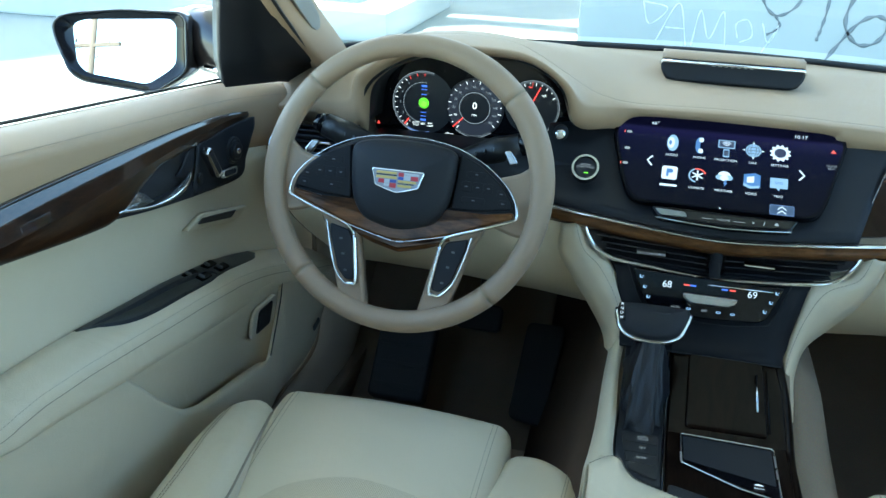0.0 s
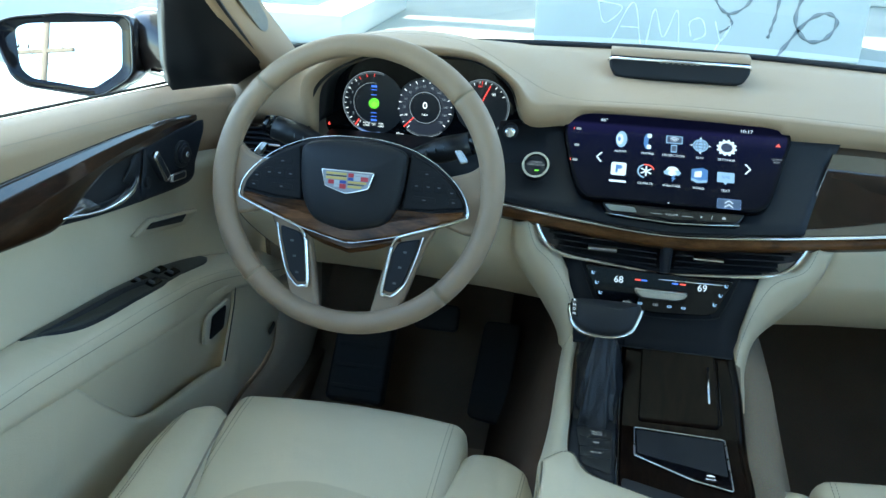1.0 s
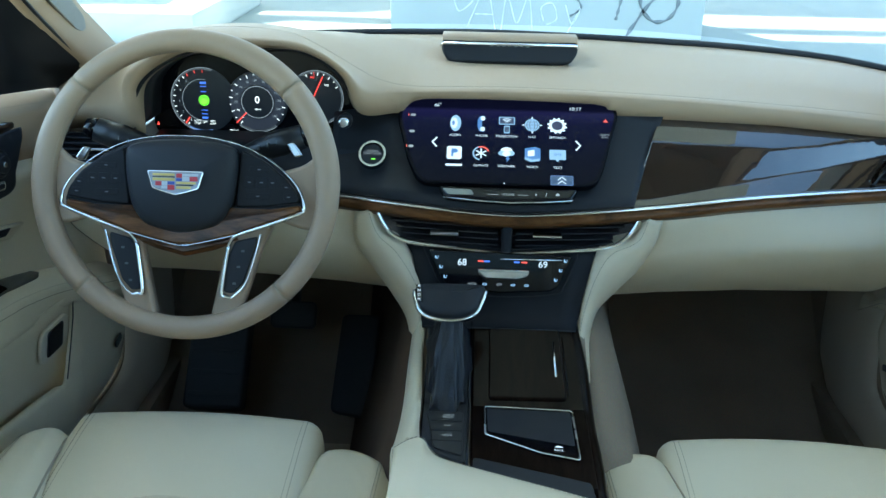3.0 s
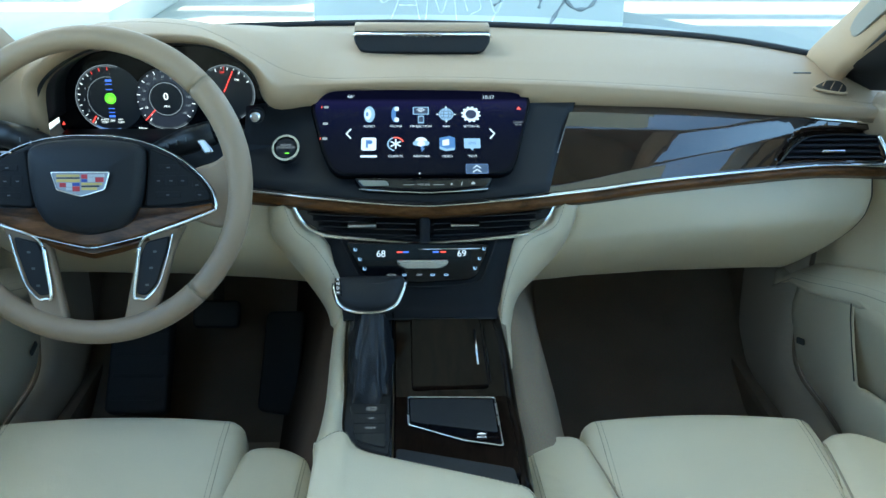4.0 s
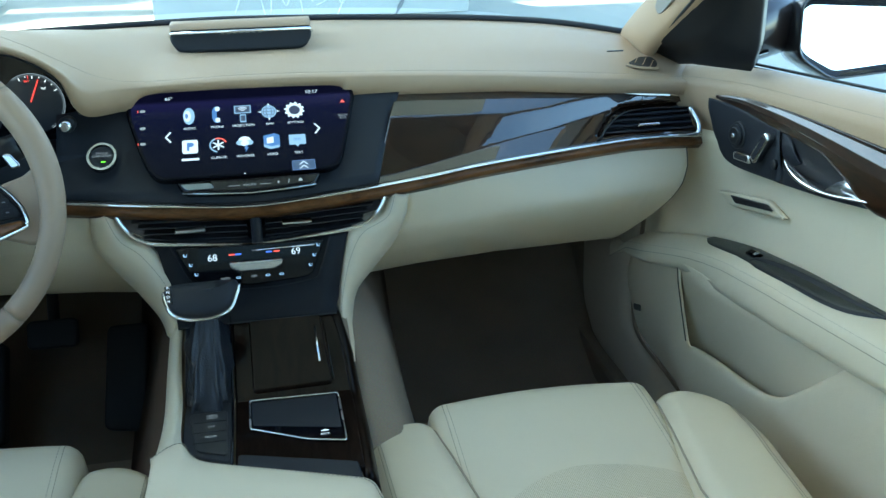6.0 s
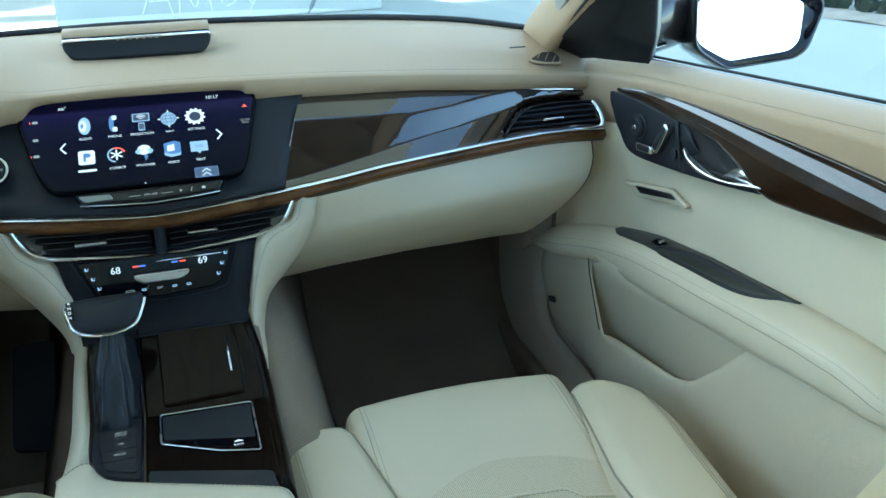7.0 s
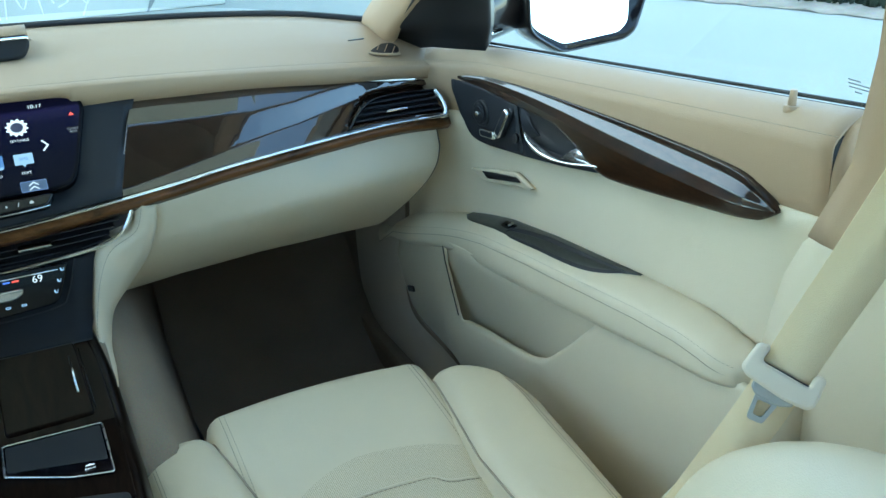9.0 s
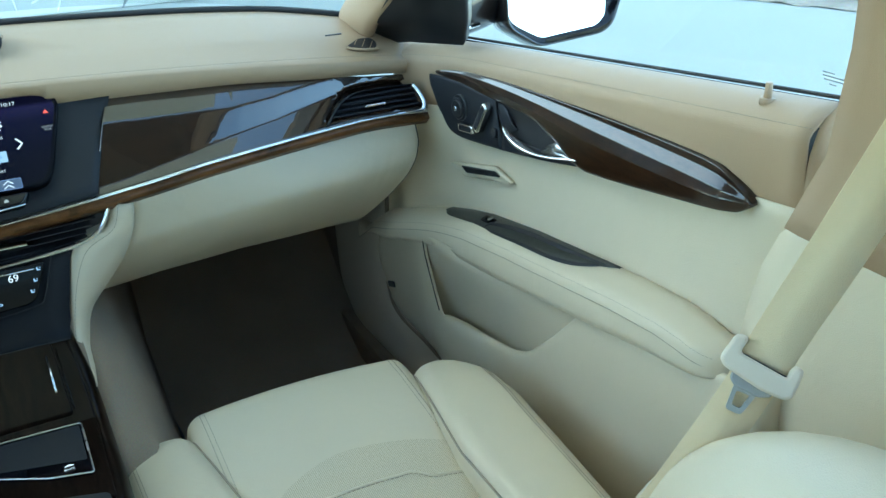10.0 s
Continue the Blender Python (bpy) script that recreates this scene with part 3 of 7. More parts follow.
# small openings in the pad: defroster slits, side demist vents and the short middle seam
for _s in (1, -1):
    _h = max(v.co.z for v in pad.data.vertices if abs(v.co.x - _s * 0.608) < 0.012 and abs(v.co.y - 1.226) < 0.012)
    dm = axes((_s * 0.608, 1.226, _h - 0.0050), (1, 0.0, -0.16 * _s), (0.13 * _s, -0.34, 1))
    leaf = [(_s * a, b) for a, b in rounded([(-0.038, -0.016), (-0.004, 0.018), (0.024, 0.024), (0.032, 0.004), (0.024, -0.020), (-0.014, -0.022)], 0.009)]
    leaf = [(a * 0.92, b * 0.9) for a, b in leaf]
    small = [(a * 0.86, b * 0.80) for a, b in leaf]
    dv = part("demist_vent", plate(leaf, dm, 0.0026, 0.0014), TAN, dash, "tan leaf-shaped demist vent")
    part("vent_mouth", plate(small, dm, 0.0031, 0.0003), BLACK, dv, "black vent mouth")
    for _k in range(3):
        part("vane", box((_s * (-0.010 + 0.012 * _k), 0, 0.0032), (0.0013, 0.028, 0.002), 0.0004, m=dm @ pose(0, 0, 0, 0, 0, -30 * _s)), TAN, dv)
    part("demist_slit", box((_s * 0.560, 1.222, 0.9185), (0.026, 0.003, 0.002), 0.0005), BLACK, dash)
for _x in (-0.0015, 0.0015):
    stitches([V(_x, y, z) for y, z in ((1.16, 0.9295), (1.20, 0.9305), (1.24, 0.9308), (1.275, 0.9305))], "middle_seam", THREAD, dash, 0.005, 0.0004)


# shut lines where the dashboard ends against the doors
for _s in (1, -1):
    part("end_joint", tube(cr([(_s * x, y, z) for x, y, z in ((0.688, 1.226, 0.886), (0.694, 1.216, 0.880), (0.700, 1.208, 0.871), (0.7035, 1.200, 0.861), (0.7025, 1.197, 0.848))], 20), 0.0016, 6), RUBBER, dash)

# ---- instrument cluster ----
cluster = thing("instrument_cluster", "lit digital instrument cluster with three dials", "gauge cluster")
CL_M = axes((-0.358, 1.170, 0.893), (1, 0, 0), (0, -1, 0.05))
part("display_face", plate(rounded([(-0.152, -0.052), (0.146, -0.052), (0.154, 0.0), (0.142, 0.046), (0.06, 0.074), (-0.06, 0.070), (-0.132, 0.056), (-0.154, 0.0)], 0.02, 4), CL_M, 0.003, 0.001), GLOSS, cluster, "glossy black display")
GREEN = glow("green_display", (0.22, 0.85, 0.04), 1.0)
RED = glow("red_display", (0.9, 0.06, 0.05), 0.9)
BLUE = glow("blue_display", (0.08, 0.2, 0.9), 0.6)
ICON_SOFT = glow("soft_blue_display", (0.12, 0.2, 0.45), 0.6)
GREY_GLOW = glow("grey_display", (0.32, 0.36, 0.42), 0.5)
DIAL = glow("dial_face", (0.0010, 0.0014, 0.003), 1.0)
HAZE = glow("dial_band", (0.012, 0.014, 0.022), 1.0)


def arc(cx, cy, r, w, a0, a1, m, z, n=40, bm=None):
    a = [radians(a0 + (a1 - a0) * i / n) for i in range(n + 1)]
    return loft([[m @ V(cx + rr * math.cos(q), cy + rr * math.sin(q), z) for q in a] for rr in (r - w, r)], bm, smooth=False)


def dial(cx, cy, r, a0, a1, name, ticks, t0, t1, longest=0.0040):
    d = part(name, plate(oval(r, r, 48, cx, cy), CL_M, 0.0036, 0.0004), DIAL, cluster)
    part("bezel_ring", arc(cx, cy, r, 0.0008, a0, a1, CL_M, 0.0042), GREY_GLOW, d)
    part("bezel_ring", arc(cx, cy, r - 0.0022, 0.0004, a0, a1, CL_M, 0.0042), GREY_GLOW, d)
    for i in range(ticks):
        a = radians(t0 + (t1 - t0) * i / (ticks - 1))
        c, s = math.cos(a), math.sin(a)
        n_ = longest if i % 2 == 0 else longest * 0.45
        q = [CL_M @ V(cx + rr * c - s * w, cy + rr * s + c * w, 0.0043) for rr, w in ((r - 0.0032 - n_, -0.00045), (r - 0.0032, -0.00045), (r - 0.0032, 0.00045), (r - 0.0032 - n_, 0.00045))]
        b = bmesh.new()
        b.faces.new([b.verts.new(p) for p in q])
        part("tick", b, WHITE, d)
    return d


left_dial = dial(-0.079, 0.001, 0.0465, 70, 285, "power_dial", 11, 130, 236)
part("inner_ring", arc(-0.079, 0.001, 0.0300, 0.0006, 80, 280, CL_M, 0.0043), GREY_GLOW, left_dial)
part("eco_disc", plate(oval(0.0076, 0.0076, 24, -0.078, 0.0005), CL_M, 0.0046, 0.0003), GREEN, left_dial, "green eco symbol")
part("eco_ring", arc(-0.078, 0.0005, 0.0068, 0.0009, 0, 360, CL_M, 0.0048, 24), DIAL, left_dial)
part("eco_core", arc(-0.078, 0.0005, 0.0046, 0.0009, 20, 200, CL_M, 0.0048, 20), DIAL, left_dial)
for _v, _h in ((0.0255, 0.0030), (0.0205, 0.0011), (0.0130, 0.0011), (-0.0135, 0.0011), (-0.0190, 0.0011), (-0.0245, 0.0030)):
    part("bar", plate([(-0.0822, _v - _h / 2), (-0.0738, _v - _h / 2), (-0.0738, _v + _h / 2), (-0.0822, _v + _h / 2)], CL_M, 0.0044, 0.0002), BLUE, left_dial)
for _a in (88, 104, 120):
    part("warning_tick", arc(-0.079, 0.001, 0.0430, 0.0045, _a - 0.6, _a + 0.6, CL_M, 0.0046, 2), RED, left_dial)
part("cold_arc", arc(-0.079, 0.001, 0.0455, 0.0022, 240, 284, CL_M, 0.0044), ICON_SOFT, left_dial)
part("needle", tube([CL_M @ V(-0.100, -0.024, 0.0052), CL_M @ V(-0.106, -0.033, 0.0052)], 0.0009, 6), RED, left_dial, "red needle")
for _i, _t in enumerate("12345"):
    _a = radians(236 - 26.5 * _i)
    words("dial_mark", _t, 0.0050, CL_M @ Matrix.Translation((-0.079 + 0.0345 * math.cos(_a), 0.001 + 0.0345 * math.sin(_a), 0.0046)), GREY_GLOW if _t != "1" else WHITE, left_dial)
words("dial_caption", "AUTO\nSTOP", 0.0038, CL_M @ Matrix.Translation((-0.089, -0.031, 0.0046)), WHITE, left_dial)
words("dial_caption", "OFF", 0.0038, CL_M @ Matrix.Translation((-0.078, -0.031, 0.0046)), WHITE, left_dial)
words("dial_caption", "RPM\nx1000", 0.0036, CL_M @ Matrix.Translation((-0.067, -0.031, 0.0046)), WHITE, left_dial)
mid_dial = dial(-0.001, 0.0, 0.0435, 231, 308, "speed_dial", 19, 231, -40, 0.0048)
part("dial_band", arc(-0.001, 0.0, 0.0400, 0.0150, 0, 360, CL_M, 0.00425, 48), HAZE, mid_dial)
part("inner_ring", arc(-0.001, 0.0, 0.0232, 0.0009, 0, 360, CL_M, 0.0045, 48), GREY_GLOW, mid_dial)
words("speed_digit", "0", 0.0140, CL_M @ Matrix.Translation((-0.001, 0.0030, 0.0047)), WHITE, mid_dial)
words("speed_unit", "MPH", 0.0040, CL_M @ Matrix.Translation((-0.001, -0.0105, 0.0047)), WHITE, mid_dial)
for _i, _t in enumerate(("0", "10", "20", "30", "40", "50", "60", "80", "100", "120", "140", "160", "180")):
    _a = radians(225 - 22.0 * _i)
    words("speed_mark", _t, 0.0046, CL_M @ Matrix.Translation((-0.001 + 0.0310 * math.cos(_a), 0.0310 * math.sin(_a), 0.0047)), WHITE if _i < 2 else GREY_GLOW, mid_dial)
part("needle", tube([CL_M @ V(-0.0175, -0.0155, 0.0052), CL_M @ V(-0.0320, -0.0300, 0.0052)], 0.0008, 6), RED, mid_dial, "red needle")
right_dial = dial(0.083, 0.008, 0.0395, -62, 125, "fuel_dial", 7, 112, 28)
part("needle", tube([CL_M @ V(0.0800, 0.0100, 0.0052), CL_M @ V(0.0935, 0.0385, 0.0052)], 0.0008, 6), RED, right_dial, "red needle")
part("warning_tick", arc(0.083, 0.008, 0.0370, 0.0050, 92, 93.2, CL_M, 0.0046, 2), RED, right_dial)
words("dial_caption", "260", 0.0042, CL_M @ Matrix.Translation((0.0785, 0.0375, 0.0046)), RED, right_dial)
words("dial_caption", "160", 0.0044, CL_M @ Matrix.Translation((0.0985, 0.0270, 0.0046)), WHITE, right_dial)
words("trip_mark", "RNDM", 0.0048, CL_M @ Matrix.Translation((0.0385, -0.0415, 0.0046)), WHITE, cluster)
words("trip_mark", "855 mi", 0.0042, CL_M @ Matrix.Translation((-0.0371, -0.0415, 0.0046)), WHITE, cluster)
part("warning_lamp", plate([(-0.1490, -0.0365), (-0.1450, -0.0365), (-0.1470, -0.0320)], CL_M, 0.0044, 0.0002), RED, cluster)

# ---- steering wheel ----
GREY_PRINT = mat("grey_print", (0.10, 0.105, 0.11), 0.6, vary=0.02)
WM = axes((-0.408, 0.972, 0.834), (1, 0, 0), (0, -0.94, 0.345))
wheel = thing("steering_wheel", "beige leather four-spoke steering wheel with wood and chrome", "steering wheel")
R = 0.180


def rim_bm(a0, a1, n, rt=0.0155, gap=0.0):
    rows = []
    for i in range(n + 1):
        a = radians(a0 + (a1 - a0) * i / n)
        c = V(R * math.cos(a), R * math.sin(a), 0)
        rad = V(math.cos(a), math.sin(a), 0)
        # thumb swell at ten and two
        sw = 1 + 0.12 * max(0, math.cos(2 * (a - radians(35)))) * (1 if math.sin(a) > 0 else 0.3)
        row = []
        for k in range(14):
            b = 2 * math.pi * k / 14
            row.append(WM @ (c + rt * sw * math.cos(b) * rad * 0.95 + V(0, 0, rt * 1.05 * math.sin(b))))
        rows.append(row)
    return loft(rows, close=True, caps=True)


SEAMS = (43, 137, 226, 314)
for _a0, _a1 in ((43.35, 136.65), (137.35, 225.65), (226.35, 313.65), (314.35, 402.65)):
    part("rim", rim_bm(_a0, _a1, 40), WHEEL_SKIN, wheel, "beige leather rim section")
for _a in SEAMS:
    part("rim_seam", rim_bm(_a - 0.4, _a + 0.4, 1, 0.0148), THREAD, wheel)
for _a0, _a1 in ((137.35, 225.65), (314.35, 402.65)):
    stitches([WM @ V((R - 0.0135) * math.cos(radians(a)), (R - 0.0135) * math.sin(radians(a)), 0.007) for a in np.linspace(_a0, _a1, 60)], "rim_stitching", THREAD, wheel, 0.005, 0.0005)


def wp(pts, z=0.0):
    return [WM @ V(p[0], p[1], z) for p in pts]


# airbag hub
HUB = [(-0.070, 0.046), (-0.045, 0.054), (0.0, 0.057), (0.045, 0.054), (0.070, 0.046), (0.069, 0.012), (0.063, -0.024), (0.047, -0.049), (0.0, -0.061), (-0.047, -0.049), (-0.063, -0.024), (-0.069, 0.012)]
part("airbag_cover", plate(rounded(HUB, 0.018, 4), WM, 0.028, 0.011, dome=0.007), DARK, wheel, "charcoal airbag cover")
ARCH = [(0.0, 0.061), (0.03, 0.060), (0.070, 0.052), (0.105, 0.036), (0.133, 0.014), (0.148, -0.006), (0.1525, -0.022)]
WOOD_LOW = [(0.149, -0.0285), (0.109, -0.044), (0.070, -0.059), (0.040, -0.067), (0.012, -0.0735), (0.0, -0.0748)]


def mirror_x(pts):
    return [(-a, b) for a, b in reversed(pts)]


part("spoke_plate", plate(rounded(ARCH[1:] + WOOD_LOW[:-1] + mirror_x(WOOD_LOW[:-1]) + mirror_x(ARCH[1:]), 0.004), WM @ Matrix.Translation((0, 0, -0.010)), 0.014, 0.004), DARK, wheel, "charcoal spoke plate")
part("veneer_band", plate(rounded([(0.147, -0.021), (0.107, -0.027), (0.063, -0.030), (0.030, -0.045), (-0.030, -0.045), (-0.063, -0.030), (-0.107, -0.027), (-0.147, -0.021)] + [(-a, b) for a, b in WOOD_LOW[:-1]] + WOOD_LOW[:-1][::-1], 0.003), WM, 0.011, 0.003), WOOD_SATIN, wheel, "brown wood band under the hub")
part("veneer_lip", plate(rounded([(0.072, -0.060), (0.030, -0.069), (0.0, -0.075), (-0.030, -0.069), (-0.072, -0.060), (-0.060, -0.0715), (-0.036, -0.081), (0.0, -0.0895), (0.036, -0.081), (0.060, -0.0715)], 0.004), WM @ Matrix.Translation((0, 0, -0.014)), 0.017, 0.006), WOOD_SATIN, wheel, "brown wood lower lip")
part("satin_line", tube(wp([(q.x, q.y) for q in cr([(-a, b, 0) for a, b in WOOD_LOW[1:]] + [(a, b, 0) for a, b in WOOD_LOW[1:-1][::-1]], 40)], 0.0115), 0.0009, 6), SATIN, wheel)
# spokes: switch pads and chrome
for _s in (1, -1):
    f = lambda pts: [(_s * a, b) for a, b in pts]
    pad_ = part("switch_pad", plate(rounded(f([(0.073, 0.046), (0.102, 0.033), (0.129, 0.012), (0.145, -0.008), (0.146, -0.018), (0.106, -0.024), (0.066, -0.026)]), 0.005), WM @ Matrix.Translation((0, 0, 0.002)), 0.010, 0.003), SOFT, wheel, "black switch pad")
    for a, b, w, h in ((0.096, 0.022, 0.026, 0.007), (0.084, 0.006, 0.012, 0.013), (0.099, 0.006, 0.014, 0.013), (0.113, 0.006, 0.011, 0.013), (0.095, -0.011, 0.030, 0.008), (0.130, 0.001, 0.011, 0.009), (0.133, -0.011, 0.012, 0.009)):
        bt = part("button", plate([(x + _s * a, y + b) for x, y in rrect(w, h, 0.002)], WM @ Matrix.Translation((0, 0, 0.0112)), 0.0014, 0.0006), SOFT, pad_)
        part("button_mark", plate([(x + _s * a, y + b) for x, y in rrect(0.0040, 0.0014, 0.0004, 1)], WM @ Matrix.Translation((0, 0, 0.0130)), 0.0004, 0.0001), GREY_PRINT, bt)
    line = [(a, b, 0.0115) for a, b in ARCH] + [(0.152, -0.026, 0.0115), (0.148, -0.031, 0.0115), (0.109, -0.046, 0.0115), (0.075, -0.058, 0.011), (0.064, -0.064, 0.010), (0.058, -0.074, 0.008)]
    path = cr(line, 60)
    part("chrome_trim", tube([WM @ V(_s * p.x, p.y, p.z) for p in path], [0.0006 + 0.0019 * min(1.0, max(0.0, (i - 18) / 12)) for i in range(60)], 8, flat=0.8), CHROME, wheel, "chrome spoke edging")
    # lower spoke with its chrome frame
    leg = f([(0.056, -0.062), (0.112, -0.046), (0.098, -0.075), (0.082, -0.130), (0.070, -0.166), (0.034, -0.168), (0.044, -0.12)])
    part("lower_spoke", plate(rounded(leg, 0.006), WM @ Matrix.Translation((0, 0, -0.014)), 0.016, 0.004), WHEEL_SKIN, wheel, "beige lower spoke")
    pad2 = f([(0.066, -0.068), (0.094, -0.061), (0.091, -0.078), (0.077, -0.120), (0.064, -0.134), (0.052, -0.132), (0.058, -0.085)])
    insert = part("switch_insert", plate(rounded(pad2, 0.004), WM, 0.007, 0.002), DARK, wheel, "charcoal switch insert")
    for v in (-0.080, -0.100, -0.121):
        part("button_mark", plate([(x + _s * (0.071 + (v + 0.10) * 0.25), y + v) for x, y in rrect(0.0045, 0.0028, 0.0008)], WM @ Matrix.Translation((0, 0, 0.0065)), 0.0008, 0.0003), GREY_PRINT, insert)
    rim2 = [(0.058, -0.074), (0.055, -0.095), (0.050, -0.134), (0.056, -0.1375), (0.065, -0.1375), (0.079, -0.122), (0.088, -0.098), (0.095, -0.072), (0.098, -0.058)]
    part("chrome_trim", tube([WM @ V(_s * q.x, q.y, 0.0075) for q in cr([(*p_, 0) for p_ in rim2], 40)], [0.0027 - 0.0012 * min(1.0, max(0.0, (i - 12) / 10)) for i in range(40)], 8), CHROME, wheel, "chrome lower spoke edging")
    part("rim_bridge", plate(rounded(f([(0.118, 0.020), (0.150, 0.030), (0.172, 0.050), (0.176, -0.052), (0.150, -0.052), (0.112, -0.040)]), 0.008), WM @ Matrix.Translation((0, 0, -0.016)), 0.014, 0.005), WHEEL_SKIN, wheel, "beige leather bridge")
    # shift paddle
    _o = 0.0 if _s > 0 else 0.020
    part("paddle", plate(rounded(f([(0.118 + _o, 0.058 - _o * 0.6), (0.128 + _o, 0.060 - _o * 0.6), (0.140 + _o, 0.043 - _o * 0.6), (0.128 + _o, 0.040 - _o * 0.6)]), 0.004), WM @ Matrix.Translation((0, 0, -0.045)), 0.006, 0.002), SATIN, wheel, "satin metal paddle")
# emblem: a plain shield with coloured fields
EM = WM @ Matrix.Translation((0, 0.004, 0.0352))
BADGE_BASE = mat("badge_base", (0.30, 0.30, 0.32), 0.45, 0.6)
emb = part("badge", plate(rounded([(-0.034, 0.012), (0.034, 0.012), (0.028, -0.008), (0.012, -0.013), (0.0, -0.016), (-0.012, -0.013), (-0.028, -0.008)], 0.002), EM, 0.003, 0.001), BADGE_BASE, wheel, "silver shield badge with coloured fields")
_gold, _red, _navy, _ink, _pale = mat("badge_gold", (0.60, 0.43, 0.12), 0.35), mat("badge_red", (0.46, 0.01, 0.02), 0.3), mat("badge_navy", (0.03, 0.06, 0.30), 0.3), mat("badge_ink", (0.01, 0.01, 0.01), 0.2), mat("badge_silver", (0.50, 0.50, 0.52), 0.4)
for _x0, _x1, _y0, _y1, _m in ((-0.028, -0.001, 0.0065, 0.0095, _gold), (-0.028, -0.001, 0.0045, 0.0060, _ink), (-0.028, -0.001, 0.0005, 0.0040, _gold), (0.001, 0.008, 0.0045, 0.0095, _red), (0.0085, 0.028, 0.0065, 0.0095, _pale),
                             (0.0085, 0.017, 0.0005, 0.0060, _pale), (0.0175, 0.027, 0.0005, 0.0060, _red), (0.001, 0.008, 0.0005, 0.0040, _navy), (-0.0245, -0.017, -0.0055, -0.0003, _red), (-0.0165, -0.010, -0.0055, -0.0003, _pale),
                             (-0.0095, -0.001, -0.0040, -0.0003, _navy), (0.001, 0.025, -0.0032, -0.0003, _gold), (0.001, 0.022, -0.0052, -0.0037, _ink), (0.001, 0.019, -0.0090, -0.0057, _gold), (-0.0095, -0.001, -0.0105, -0.0045, _red), (-0.017, -0.010, -0.0090, -0.0060, _pale)):
    part("badge_field", plate([(_x0, _y0), (_x1, _y0), (_x1, _y1), (_x0, _y1)], EM, 0.0036, 0.0003), _m, emb)
_sh = rounded([(-0.034, 0.012), (0.034, 0.012), (0.028, -0.008), (0.012, -0.013), (0.0, -0.016), (-0.012, -0.013), (-0.028, -0.008)], 0.002)
part("badge_frame", tube([EM @ V(a, b, 0.003) for a, b in _sh], 0.0011, 6, closed=True), CHROME, emb, "chrome frame")
# column
part("column_shroud", loft([[WM @ V(0.055 * math.cos(2 * math.pi * k / 20), -0.01 + 0.045 * math.sin(2 * math.pi * k / 20), z) for k in range(20)] for z in (-0.16, -0.05, -0.02)], close=True, caps=True), DARK, wheel, "charcoal column shroud")
for _s, _lab in ((-1, "black wiper stalk"), (1, "black light stalk")):
    st = part("column_stalk", tube([WM @ V(_s * 0.045, 0.040, -0.075), WM @ V(_s * 0.075, 0.050, -0.07), WM @ V(_s * 0.105, 0.060, -0.062), WM @ V(_s * 0.138, 0.070, -0.058)], [0.010, 0.015, 0.018, 0.016], 14), BLACK, wheel, _lab)
    part("stalk_tip", tube([WM @ V(_s * 0.138, 0.070, -0.058), WM @ V(_s * 0.152, 0.074, -0.056)], [0.016, 0.011], 14), GLOSS, st)
    for a_ in (0.080, 0.092, 0.104, 0.118):
        part("stalk_mark", plate(rrect(0.0016, 0.006, 0.0005), WM @ Matrix.Translation((_s * a_, 0.052 + (a_ - 0.08) * 0.3, -0.049)), 0.0050, 0.0005), GREY_PRINT, st)


# ---- touchscreen ----
SM = axes((0, 1.101, 0.8615), (1, 0, 0), (0, -0.621, 0.786)) @ Matrix.Translation((0, -0.0035, 0.0005))
screen = thing("touchscreen", "glossy black touchscreen showing blue menu icons", "screen")
SCR = [(-0.139, 0.0735), (-0.10, 0.0790), (0.0, 0.0795), (0.10, 0.0775), (0.136, 0.0725), (0.146, 0.063), (0.1475, 0.050), (0.1235, -0.042), (0.1145, -0.060), (0.100, -0.0660), (0.0, -0.0675), (-0.100, -0.0665), (-0.114, -0.0655), (-0.125, -0.056), (-0.1365, -0.030), (-0.155, 0.040), (-0.152, 0.061)]
part("glass_face", plate(rounded(SCR, 0.010, 4), SM @ Matrix.Translation((0, 0, -0.004)), 0.010, 0.002), SCREEN_GLASS, screen, "glossy black glass")


def display_glow():
    """The lit panel: deep blue, with a reflection on the glass painted as a brighter band across the top."""
    m = bpy.data.materials.new("menu_display")
    m.use_nodes = True
    n, l = m.node_tree.nodes, m.node_tree.links
    b = n["Principled BSDF"]
    b.inputs["Base Color"].default_value = (0.004, 0.004, 0.006, 1)
    b.inputs["Roughness"].default_value = 0.1
    b.inputs["Specular IOR Level"].default_value = 0.06
    tc = n.new("ShaderNodeTexCoord")
    sx = n.new("ShaderNodeSeparateXYZ")
    l.new(tc.outputs["Generated"], sx.inputs["Vector"])
    r = n.new("ShaderNodeValToRGB")
    e = r.color_ramp.elements
    e[0].position, e[0].color = 0.0, (0.0004, 0.0006, 0.005, 1)
    e[1].position, e[1].color = 1.0, (0.003, 0.003, 0.012, 1)
    for p, c in ((0.35, (0.0004, 0.0008, 0.010, 1)), (0.66, (0.0012, 0.0016, 0.022, 1)), (0.80, (0.012, 0.011, 0.055, 1)), (0.84, (0.002, 0.002, 0.012, 1))):
        q = e.new(p)
        q.color = c
    l.new(sx.outputs["Y"], r.inputs["Fac"])
    l.new(r.outputs["Color"], b.inputs["Emission Color"])
    b.inputs["Emission Strength"].default_value = LIT * 0.45
    return m


